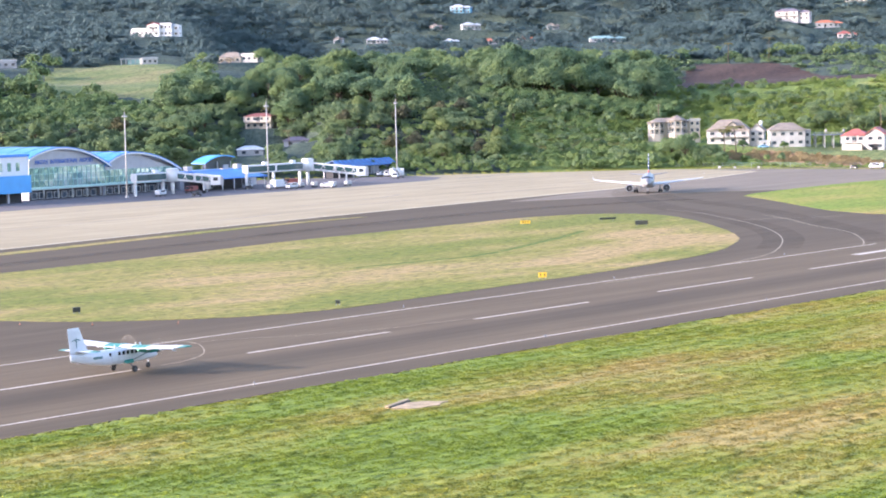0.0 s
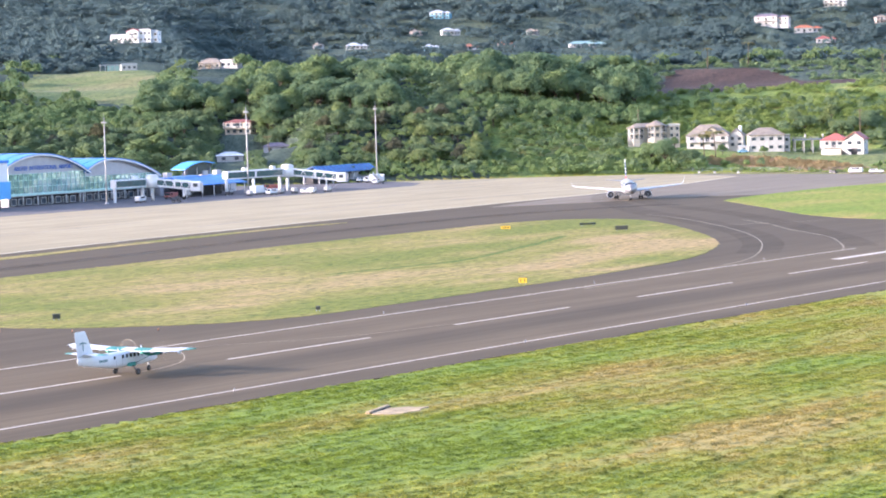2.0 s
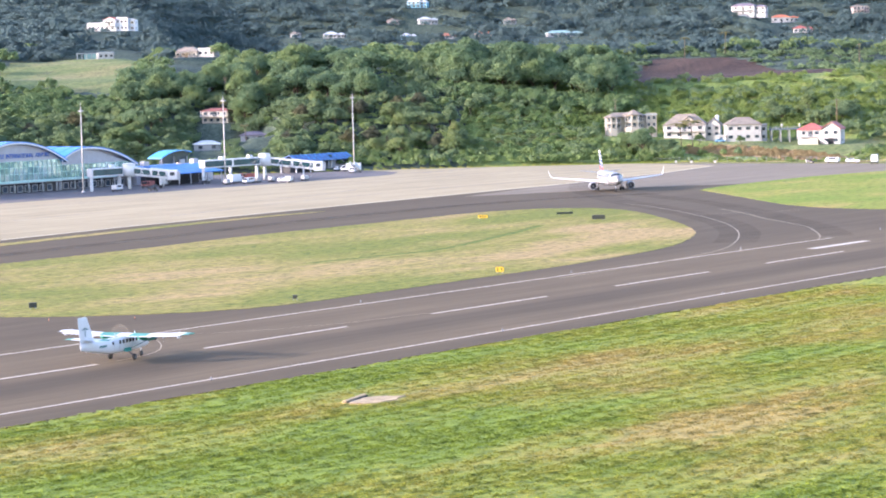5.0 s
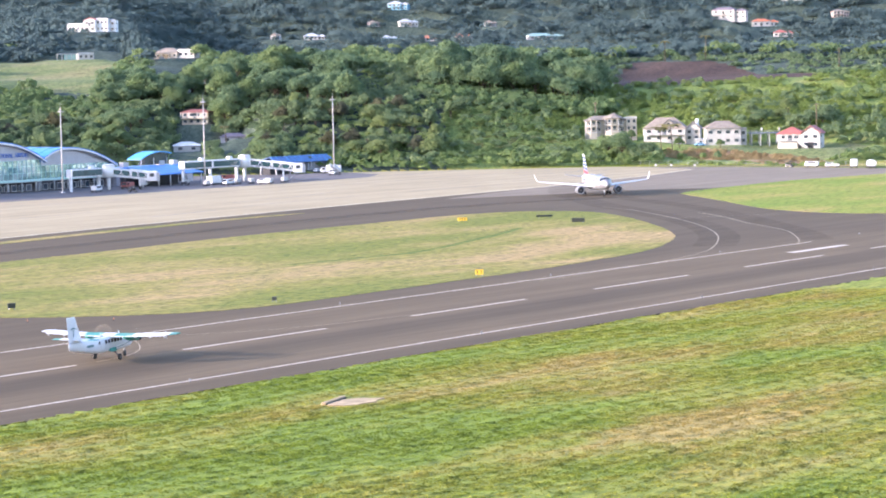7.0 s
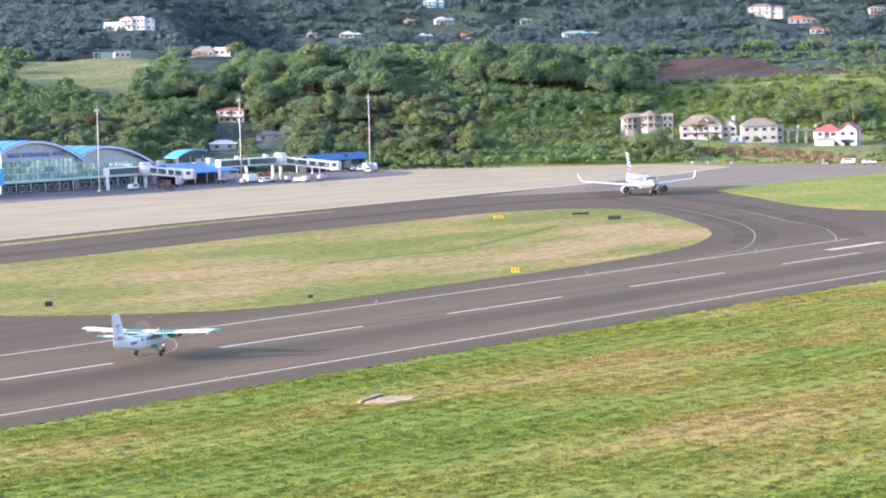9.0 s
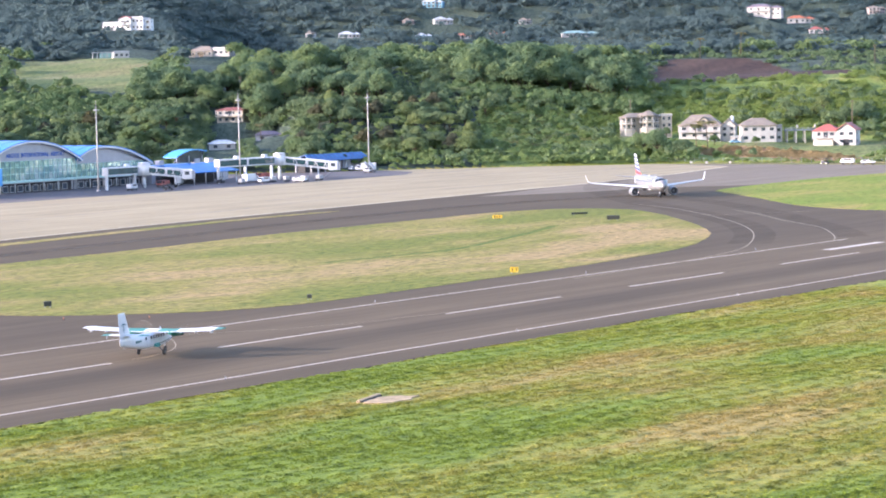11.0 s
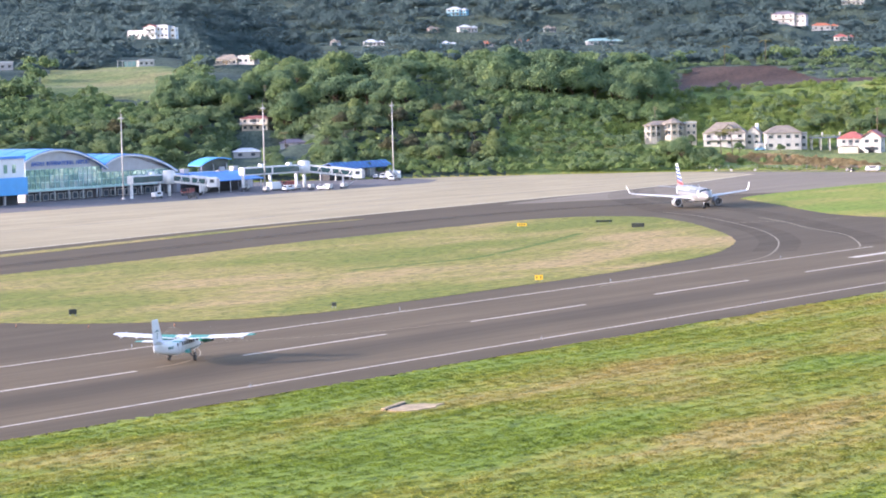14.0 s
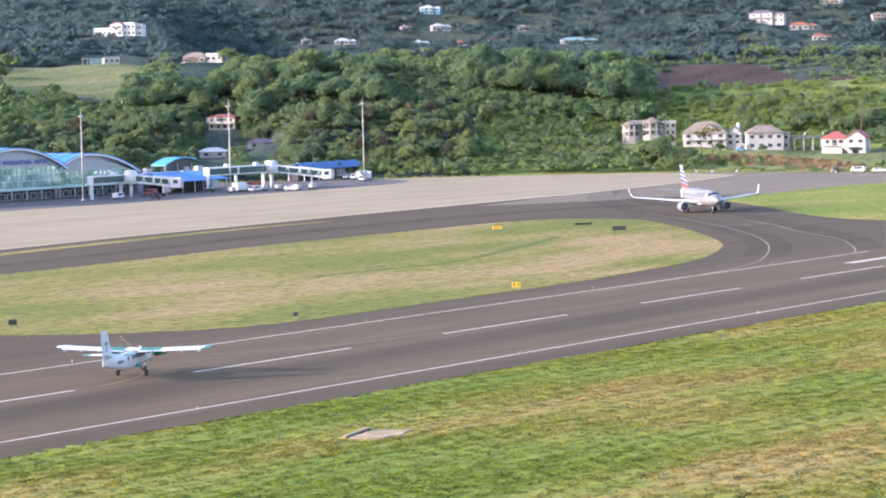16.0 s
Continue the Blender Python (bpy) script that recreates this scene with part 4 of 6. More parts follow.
    for x, h in ((-4.0, .35), (-12.5, .4)):
        part("aerial", Geo().loft([[(x, -.04, zc + 1.95), (x, .04, zc + 1.95), (x - .5, .04, zc + 1.95), (x - .5, -.04, zc + 1.95)], [(x - .3, -.02, zc + 2 + h), (x - .3, .02, zc + 2 + h), (x - .5, .02, zc + 2 + h), (x - .5, -.02, zc + 2 + h)]]), "white_paint", p)
    part("radome", Geo().loft([ring_x(x, zc + 1.95, h, w, 14) for x, h, w in ((-15, .02, .1), (-15.6, .28, .4), (-17, .28, .4), (-18, .02, .1))]), "jet_skin", p)
    # tail fin in sloping bands of white, blue and red
    def le(z):
        return -21.3 - (z - 5.2) * 0.93

    def ch(z):
        return 6.4 - (z - 5.2) * 0.62
    lv = [5.2, 5.6, 6.5, 6.85, 7.65, 8.0, 8.75, 9.1, 9.8, 10.15, 10.8, 11.76]
    cols = ["jet_skin", "jet_red", "jet_skin", "jet_blue", "white_paint", "jet_blue", "white_paint", "jet_blue", "white_paint", "jet_blue", "white_paint"]
    def section(z, lean):
        # the colour joints rise towards the rudder
        k = 1.0 if lean else 0.0
        return [(x, y, zz + k * 0.1 * (le(z) - x)) for x, y, zz in fin_ring(le(z), ch(z), z, 0.3 - 0.02 * (z - 5.2))]
    fin = part("tail_fin", Geo().loft([section(4.6, False), section(5.2, True)], smooth=False), "jet_skin", p)
    for k, (a, b, c) in enumerate(zip(lv, lv[1:], cols)):
        part("tail_band", Geo().loft([section(a, True), section(b, k < len(cols) - 1)], smooth=False), c, fin,
             dict(jet_red="red painted tail band", jet_blue="dark blue painted tail band").get(c, "white painted tail band"))
    return p


def prop_material(name, col, alpha):
    m, t, b = nodes(name)
    b.inputs["Base Color"].default_value = (*col, 1)
    b.inputs["Alpha"].default_value = alpha
    b.inputs["Roughness"].default_value = 0.5
    return m


M["prop_tip"] = prop_material("prop_tip", (0.75, 0.66, 0.5), 0.16)
M["prop_blur"] = prop_material("prop_blur", (0.35, 0.33, 0.32), 0.03)
twin_prop = build_twin_prop()
airliner = build_airliner()


# ---------------------------------------------------------------- terminal and apron
def arch_points(x0, z0, xp, zp, x1, z1, n=14):
    """A low arch from x0 over the peak xp to x1."""
    out = []
    for i in range(n + 1):
        u = i / n
        x = x0 + (x1 - x0) * u
        if x < xp:
            t = (xp - x) / (xp - x0)
            z = zp - (zp - z0) * t * t
        else:
            t = (x - xp) / (x1 - xp)
            z = zp - (zp - z1) * t * t
        out.append((x, z))
    return out


def hall(parent, x0, z0, xp, zp, x1, z1, glass_top, front, back):
    """A glass-fronted hall under an arched blue roof."""
    arc = arch_points(x0, z0, xp, zp, x1, z1)
    over = arch_points(x0 - 1.2, z0 - 0.5, xp, zp, x1 + 1.8, z1 - 1.0)
    roof = part("roof", Geo().slab_y([(x, z + 0.75) for x, z in over] + [(x, z + 0.1) for x, z in reversed(over)], front - 1.3, back), "blue_roof", parent, "arched blue metal roof")
    part("roof_edge", Geo().slab_y([(x, z + 0.8) for x, z in over] + [(x, z + 0.5) for x, z in reversed(over)], front - 1.6, front - 1.3), "blue_roof", roof, "blue metal roof edge")
    part("roof_soffit", Geo().slab_y([(x, z + 0.5) for x, z in over] + [(x, z - 0.05) for x, z in reversed(over)], front - 1.55, front - 1.3), "bright_white", roof, "pale grey roof soffit")
    for k in range(6):
        y = front + (back - front) * (k + 0.5) / 6
        part("roof_seam", Geo().slab_y([(x, z + 0.86) for x, z in over] + [(x, z + 0.7) for x, z in reversed(over)], y - 0.1, y + 0.1), "blue_roof", roof)
    part("gable_panel", Geo().slab_y([(x0, glass_top)] + arc + [(x1, glass_top)], front - 0.15, front + 0.3), "grey_panel", parent, "smooth grey gable cladding")
    part("back_wall", Geo().slab_y([(x0, 0)] + arc + [(x1, 0)], back - 0.6, back - 0.3), "grey_panel", parent)
    for x in (x0 + 0.2, x1 - 0.2):
        part("side_wall", Geo().box((x, (front + back) / 2, min(z0, z1) / 2), (0.35, back - front - 1.4, min(z0, z1))), "grey_panel", parent)
    part("floor_slab", Geo().box(((x0 + x1) / 2, (front + back) / 2, 3.5), (x1 - x0, back - front, 0.5)), "grey_panel", parent)
    part("sill_band", Geo().box(((x0 + x1) / 2, front - 0.2, 3.9), (x1 - x0, 0.5, 0.7)), "pale_green", parent, "pale green band below the glass")
    # shade of the ground floor recess, put into a near-black wall
    part("inner_wall", Geo().box(((x0 + x1) / 2, front + 8, 1.8), (x1 - x0 - 1, 0.3, 3.4)), "shade_black", parent)
    n = int((x1 - x0) / 2.1)
    w = (x1 - x0) / n
    rows = (4.25, 6.5, 8.75, glass_top)
    for i in range(n):
        for r in range(3):
            if rows[r + 1] - rows[r] < 0.6:
                continue
            part("glass_pane", Geo().box((x0 + (i + 0.5) * w, front, (rows[r] + rows[r + 1]) / 2), (w - 0.16, 0.08, rows[r + 1] - rows[r] - 0.16)), "facade_glass", parent)
    for i in range(n + 1):
        part("mullion", Geo().box((x0 + i * w, front - 0.1, (4.2 + glass_top) / 2), (0.12, 0.22, glass_top - 4.2)), "pale_green", parent)
    for z in rows:
        part("transom", Geo().box(((x0 + x1) / 2, front - 0.1, z), (x1 - x0, 0.2, 0.13)), "pale_green", parent)
    # ground floor: columns and white window frames under the overhang
    for i in range(0, n + 1, 3):
        part("column", Geo().tube((x0 + i * w, front + 0.2, 0), (x0 + i * w, front + 0.2, 3.4), 0.3, k=10), "wall_white", parent)
    for i in range(int((x1 - x0 - 3) / 3.4)):
        x = x0 + 2.6 + i * 3.4
        f = Geo()
        for dx, dz, sx, sz in ((0, 1.05, 2.5, .22), (0, -1.05, 2.5, .22), (-1.2, 0, .22, 2.2), (1.2, 0, .22, 2.2)):
            f.box((x + dx, front + 0.6, 1.45 + dz), (sx, 0.15, sz))
        fr = part("white_frame", f, "wall_white", parent)
        part("pane", Geo().box((x, front + 0.75, 1.45), (2.3, 0.06, 2.0)), "window_glass", fr)


M["pale_green"] = plain("pale_green", (0.42, 0.62, 0.58), 0.5, 0.1, 0.08)
M["bridge_glass"] = glass_mat("bridge_glass", (0.025, 0.085, 0.1), 0.1)


def build_terminal():
    t = thing("terminal", pose(0, 0, 0), "airport terminal with blue arched roofs and green glass front", "building")
    hall(t, 316, 14.0, 329.5, 16.9, 351, 10.8, 10.9, 395, 450)
    hall(t, 352, 10.3, 363.5, 14.0, 386.5, 8.2, 8.8, 396, 440)
    # sign over the glass
    x = 318.6
    for word, w in (("ARGYLE", 6.0), ("INTERNATIONAL", 12.6), ("AIRPORT", 6.6)):
        cu = bpy.data.curves.new("sign", "FONT")
        cu.body, cu.size, cu.extrude, cu.offset = word, 2.1, 0.06, 0.03
        tmp = new("sign_text", cu)
        me = bpy.data.meshes.new_from_object(tmp.evaluated_get(bpy.context.evaluated_depsgraph_get()))
        bpy.data.objects.remove(tmp)
        xs = [v.co.x for v in me.vertices]
        k = w / (max(xs) - min(xs))
        me.transform(Matrix.Translation((x, 394.75, 12.1)) @ Matrix.Rotation(math.pi / 2, 4, "X") @ Matrix.Diagonal((k, 1.0, 1, 1)))
        me.materials.clear()
        part("sign_word", me, "sign_blue", t, "dark blue raised sign lettering")
        x += w + 0.9
    # west block: light blue base, white upper floor with windows
    part("block_base", Geo().box((289, 392, 6.2), (38, 14, 5.8)), "light_blue", t, "bright blue rendered wall", bevel=0.05)
    # solid near-black box in place of the shaded recess behind the columns
    part("block_plinth", Geo().box((289, 395, 1.65), (36, 12, 3.3)), "shade_black", t)
    up = part("block_upper", Geo().box((289, 392.5, 12.2), (37.6, 13, 6.2)), "bright_white", t, "white upper floor", bevel=0.05)
    part("block_parapet", Geo().box((289, 392.5, 15.7), (38.2, 13.8, 0.9)), "blue_roof", up)
    for i in range(9):
        part("tall_window", Geo().box((273.5 + i * 3.7, 385.96, 12.0), (1.5, 0.12, 2.8)), "facade_glass", up)
    for x in (277, 288, 299):
        part("column", Geo().box((x, 386.5, 1.65), (0.7, 0.7, 3.3)), "grey_panel", t)
    part("rooftop_plant", Geo().box((288, 384.2, 10.3), (10, 1.4, 2.4)), "grey_panel", t)
    # east wing: flat roof, corridor, canopy
    part("east_wing", Geo().box((408, 399, 3.0), (40, 8, 6.0)), "grey_panel", t, "low grey east wing")
    part("east_roof", Geo().box((408, 398.5, 6.25), (41, 10, 0.5)), "blue_roof", t, "flat blue roof edge")
    for i in range(10):
        part("east_window", Geo().box((391 + i * 3.7, 394.9, 4.4), (2.9, 0.12, 1.7)), "facade_glass", t)
    # openings as near-black panels on the wall, their shade painted
    for i in range(6):
        part("east_opening", Geo().box((392 + i * 6.1, 394.9, 1.5), (4.4, 0.14, 2.6)), "shade_black", t)
    arc = arch_points(402, 8.8, 412, 11.3, 418, 10.6)
    part("canopy_roof", Geo().slab_y([(x, z + 0.35) for x, z in arc] + [(x, z) for x, z in reversed(arc)], 396, 403), "light_blue", t, "small curved light blue roof")
    part("canopy_wall", Geo().slab_y([(402, 6.9)] + [(x, z) for x, z in arc[2:]] + [(416.5, 6.9)], 397.5, 398), "window_glass", t)
    for x in (402.5, 409, 416):
        part("canopy_post", Geo().tube((x, 396.6, 6.4), (x, 396.6, 9.4), 0.15), "wall_white", t)
    for x in (395, 414, 421):
        part("roof_unit", Geo().box((x, 398, 7.3), (2.6, 2.2, 1.7)), "wall_white", t, bevel=0.05)
    low = Geo().loft([[(379, 373.6, 4.0), (411, 373.6, 4.0), (411, 373.6, 4.35), (379, 373.6, 4.35)], [(382, 383, 6.5), (407, 383, 6.5), (407, 383, 6.85), (382, 383, 6.85)]], smooth=False)
    cn = part("low_canopy", low, "blue_roof", t, "low sloping blue canopy")
    for k in range(9):
        u = (k + 0.5) / 9
        part("canopy_seam", Geo().tube((379 + 32 * u, 373.7, 4.4), (382 + 25 * u, 382.9, 6.9), 0.06, k=4), "blue_roof", cn)
    for x in (380, 388, 394, 402, 410):
        part("canopy_post", Geo().tube((x, 374.2, 0), (x, 374.2, 4.05), 0.16), "bright_white", t)
    # near-black panel in place of the shade beneath the canopy
    part("canopy_back", Geo().box((394, 383.4, 2.8), (27, 0.6, 5.6)), "shade_black", t)


def build_jet_bridge(x0, x1, y, zf, xc, yc, xe, ye, ze):
    """Fixed corridor x0..x1, rotunda at xc, tunnel down to the cab at xe."""
    b = thing("jet_bridge", pose(0, 0, 0), "white passenger jet bridge with dark glass sides, retracted beside the terminal", "jet bridge", "jet bridges")
    cor = part("corridor", Geo().box(((x0 + x1) / 2, y, zf + 1.4), (x1 - x0, 2.6, 2.9)), "bright_white", b, bevel=0.08)
    n = max(1, round((x1 - x0) / 18))
    for i in range(n):
        w = (x1 - x0) / n
        part("corridor_glass", Geo().box((x0 + (i + 0.5) * w, y - 1.32, zf + 1.4), (w - 1.0, 0.08, 2.05)), "bridge_glass", cor)
    for i in range(n + 1):
        part("corridor_post", Geo().box((x0 + 0.8 + (x1 - x0 - 1.6) * i / n, y, zf / 2), (0.7, 0.9, zf)), "bright_white", b)
    for i in range(n):
        w = (x1 - x0) / n
        for k in range(1, 5):
            part("glass_bar", Geo().box((x0 + i * w + w * k / 5, y - 1.38, zf + 1.4), (0.12, 0.06, 2.05)), "bridge_glass", cor)
        part("roof_unit", Geo().box((x0 + (i + 0.7) * w, y, zf + 3.3), (1.8, 1.5, 1.0)), "bright_white", cor, bevel=0.1)
    rot = part("rotunda", Geo().tube((xc, yc, zf - 0.5), (xc, yc, zf + 3.6), 2.2, k=18), "bright_white", b)
    part("rotunda_column", Geo().tube((xc, yc, 0), (xc, yc, zf), 0.6, k=12), "bright_white", b)
    part("rotunda_cap", Geo().tube((xc, yc, zf + 3.6), (xc, yc, zf + 4.1), 2.4, 1.6, k=18), "bright_white", rot)
    d = Vector((xe - xc, ye - yc, ze - zf))
    h = d.normalized()
    s = Vector((-h.y, h.x, 0)).normalized()
    for name, u0, u1, w, top in (("inner_tunnel", 0.08, 0.62, 1.35, 2.9), ("outer_tunnel", 0.5, 0.95, 1.55, 3.15)):
        g = Geo()
        rings = []
        for u in (u0, u1):
            p = Vector((xc, yc, zf)) + d * u
            rings.append([p + s * w, p - s * w, p - s * w + Vector((0, 0, top)), p + s * w + Vector((0, 0, top))])
        tn = part(name, g.loft(rings, smooth=False), "bright_white", b, bevel=0.06)
        for sd in (-1, 1):
            g = Geo()
            q = [Vector((xc, yc, zf)) + d * u + s * sd * (w + 0.03) for u in (u0 + 0.04, u1 - 0.04)]
            k = g.add([q[0] + Vector((0, 0, .7)), q[1] + Vector((0, 0, .7)), q[1] + Vector((0, 0, 2.4)), q[0] + Vector((0, 0, 2.4))])
            g.face(k, k + 1, k + 2, k + 3)
            part("tunnel_glass", g, "bridge_glass", tn)
        for i in range(5):
            u = u0 + (u1 - u0) * (i + 0.5) / 5
            p = Vector((xc, yc, zf)) + d * u - s * (w + 0.05)
            part("tunnel_rib", Geo().tube(p + Vector((0, 0, .2)), p + Vector((0, 0, top - .2)) + h * (1.2 if i % 2 else -1.2), 0.12, k=6), "bright_white", tn)
    e = Vector((xe, ye, ze))
    cab = part("cab", Geo().box((xe, ye, ze + 1.5), (3.4, 3.8, 3.4), math.atan2(d.y, d.x)), "bright_white", b, bevel=0.15)
    part("cab_bellows", Geo().box(tuple(e + h * 2.1 + Vector((0, 0, 1.5))), (0.9, 3.4, 3.0), math.atan2(d.y, d.x)), "grey_panel", cab, bevel=0.1)
    part("cab_window", Geo().box(tuple(e - s * 1.92 + Vector((0, 0, 1.9))), (1.6, 0.06, 1.2), math.atan2(d.y, d.x)), "window_glass", cab)
    m = Vector((xc, yc, 0)) + Vector((d.x, d.y, 0)) * 0.72
    drive = part("drive_column", Geo().box((m.x, m.y, (zf + ze) / 4 + 0.4), (0.5, 2.6, (zf + ze) / 2 - 0.6), math.atan2(d.y, d.x)), "bright_white", b)
    for sd in (-1, 1):
        part("drive_wheel", Geo().tube(m + s * sd * 1.1 + Vector((0, 0, .55)), m + s * sd * 1.6 + Vector((0, 0, .55)), 0.55, k=14), "rubber", drive)
    g = Geo()
    for i in range(9):
        p = e + s * 2.4 - h * (0.3 + 0.45 * i)
        g.box((p.x, p.y, ze * (1 - (i + 0.5) / 9)), (0.5, 1.0, 0.12), math.atan2(d.y, d.x))
    part("service_steps", g, "grey_metal", b)


def build_mast(x, y, h):
    m = thing("light_mast", pose(x, y, 0), "tall tapered white floodlight mast on the apron", "light mast", "apron masts")
    part("pole", Geo().tube((0, 0, 0), (0, 0, h), 0.3, 0.15, 12), "wall_white", m)
    part("base_flange", Geo().tube((0, 0, 0), (0, 0, 0.5), 0.75, 0.6, 12), "grey_panel", m)
    head = part("lamp_ring", Geo().tube((0, 0, h - 1.3), (0, 0, h - 1.1), 0.6, k=14), "grey_metal", m)
    for k in range(6):
        a = k * math.pi / 3
        part("floodlight", Geo().box((math.cos(a) * 0.7, math.sin(a) * 0.7, h - 1.4), (0.45, 0.4, 0.4), a), "wall_white", head, bevel=0.04)
    part("lightning_rod", Geo().tube((0, 0, h), (0, 0, h + 1.8), 0.06, 0.03, 6), "grey_metal", m)


def build_shed():
    s = thing("shed", pose(6.5, 0, 0), "open-fronted equipment shed with a blue metal roof", "building")
    rf = part("roof", Geo().loft(
        [[(470, 396.4, 4.3), (506, 396.4, 4.3), (506, 396.4, 4.6), (470, 396.4, 4.6)], [(470.6, 400, 6.7), (505.4, 400, 6.7), (505.4, 400, 7.0), (470.6, 400, 7.0)],
         [(470, 405.6, 5.0), (506, 405.6, 5.0), (506, 405.6, 5.3), (470, 405.6, 5.3)]], smooth=False), "shed_blue", s, "pitched dull blue metal roof")
    for k in range(13):
        part("roof_rib", Geo().tube((471.2 + k * 2.8, 396.45, 4.65), (471.6 + k * 2.76, 399.95, 7.03), 0.09, k=4), "light_blue", rf)
    part("back_wall", Geo().box((488, 405, 2.6), (34, 0.4, 5.2)), "grey_panel", s)
    # solid near-black box painted as the shade within the shed
    part("dark_interior", Geo().box((481, 402.5, 2.3), (19, 4, 4.4)), "shade_black", s)
    part("store_room", Geo().box((498, 401.5, 2.2), (13, 7, 4.4)), "grey_panel", s, bevel=0.05)
    part("store_door", Geo().box((498, 397.94, 1.6), (5, 0.1, 3.2)), "grey_panel", s)
    for i in range(6):
        part("post", Geo().box((471.5 + i * 4.2, 397.4, 2.5), (0.4, 0.4, 5.0)), "wall_white", s)


def vehicle(x, y, rz, kind, label, group="apron vehicles"):
    """Ground vehicles: van, truck, tractor, stairs, cart, beacon."""
    v = thing(kind, pose(x, y, 0, 0, 0, rz), label, "vehicle", group)
    L, W, paint = dict(van=(5.2, 1.9, "white_paint"), pickup_truck=(5.2, 1.8, "white_paint"), box_truck=(8.0, 2.4, "white_paint"), baggage_tractor=(3.2, 1.5, "dark_metal"),
                       stair_truck=(8.5, 2.3, "white_paint"), baggage_cart=(3.0, 1.5, "wall_white"), fuel_tanker=(10.0, 2.5, "white_paint"), red_tender=(6.5, 2.4, "roof_red"))[kind]
    part("chassis", Geo().box((0, 0, 0.6), (L, W * 0.9, 0.35)), "dark_metal", v, bevel=0.04)
    for sx in (-0.33, 0.33):
        for sy in (-1, 1):
            w = part("wheel", Geo().tube((L * sx, sy * W * 0.36, 0.42), (L * sx, sy * W * 0.5, 0.42), 0.42, k=14), "rubber", v)
            part("hub", Geo().tube((L * sx, sy * W * 0.5, 0.42), (L * sx, sy * W * 0.52, 0.42), 0.2, k=10), "grey_metal", w)

    def cab(x0, x1, z1, mat):
        prof = [(x0, 0.7), (x1, 0.7), (x1, 1.35), (x1 - 0.55, z1), (x0, z1)]
        c = part("cab", Geo().slab_y(prof, -W / 2, W / 2), mat, v, bevel=0.08)
        part("windscreen", Geo().loft([[(x1 - 0.02, -W * .42, 1.42), (x1 - 0.02, W * .42, 1.42), (x1 + 0.03, W * .42, 1.42), (x1 + 0.03, -W * .42, 1.42)],
                                       [(x1 - 0.52, -W * .4, z1 - .1), (x1 - 0.52, W * .4, z1 - .1), (x1 - 0.46, W * .4, z1 - .1), (x1 - 0.46, -W * .4, z1 - .1)]], smooth=False), "cockpit_glass", c)
        for sy in (-1, 1):
            part("side_window", Geo().box(((x0 + x1) / 2 - 0.2, sy * W / 2, (1.35 + z1) / 2), ((x1 - x0) * .6, 0.04, (z1 - 1.35) * .7)), "cockpit_glass", c)
            part("headlight", Geo().box((x1, sy * W * .36, 0.95), (0.06, 0.3, 0.2)), "white_paint", c)
    if kind == "van":
        cab(-L / 2, L / 2, 2.2, paint)
    elif kind == "pickup_truck":
        cab(-0.4, L / 2, 1.85, paint)
        part("cargo_bed", Geo().box((-1.5, 0, 1.0), (2.2, W, 0.6)), paint, v, bevel=0.05)
    elif kind == "box_truck":
        cab(L / 2 - 2.0, L / 2, 2.4, paint)
        part("cargo_box", Geo().box((-1.1, 0, 2.0), (L - 2.4, W, 2.5)), paint, v, bevel=0.06)
    elif kind == "fuel_tanker":
        cab(L / 2 - 2.2, L / 2, 2.6, paint)
        part("tank", Geo().tube((-L / 2, 0, 1.95), (L / 2 - 2.6, 0, 1.95), 1.15, k=18), paint, v)
    elif kind == "red_tender":
        cab(L / 2 - 2.0, L / 2, 2.3, paint)
        part("locker_body", Geo().box((-1.0, 0, 1.5), (L - 2.2, W, 1.5)), paint, v, bevel=0.06)
    elif kind == "baggage_tractor":
        part("bonnet", Geo().box((0.8, 0, 1.0), (1.4, W, 0.6)), paint, v, bevel=0.08)
        part("driver_seat", Geo().box((-0.5, 0, 1.05), (0.6, 0.9, 0.7)), "rubber", v, bevel=0.05)
        for sx in (-0.9, 0.2):
            for sy in (-1, 1):
                part("canopy_post", Geo().tube((sx, sy * 0.65, 0.8), (sx, sy * 0.65, 2.1), 0.05, k=6), paint, v)
        part("canopy", Geo().box((-0.35, 0, 2.15), (1.6, W, 0.1)), paint, v, bevel=0.03)
    elif kind == "stair_truck":
        cab(L / 2 - 1.8, L / 2, 2.1, paint)
        for i in range(14):
            part("step", Geo().box((-L / 2 + 0.5 + i * 0.5, 0, 1.0 + i * 0.2), (0.5, 1.5, 0.12)), "grey_metal", v)
        for sy in (-1, 1):
            part("stair_side", Geo().loft([[(-L / 2 + .2, sy * .85 - .05, .8), (-L / 2 + .2, sy * .85 + .05, .8), (-L / 2 + .2, sy * .85 + .05, 2.1), (-L / 2 + .2, sy * .85 - .05, 2.1)],
                                           [(L / 2 - .8, sy * .85 - .05, 3.4), (L / 2 - .8, sy * .85 + .05, 3.4), (L / 2 - .8, sy * .85 + .05, 4.7), (L / 2 - .8, sy * .85 - .05, 4.7)]], smooth=False), paint, v)
    else:
        part("cart_body", Geo().box((0, 0, 1.15), (L, W, 0.9)), paint, v, bevel=0.05)
        part("cart_cover", Geo().box((0, 0, 1.8), (L, W, 0.4)), "wall_white", v, bevel=0.1)


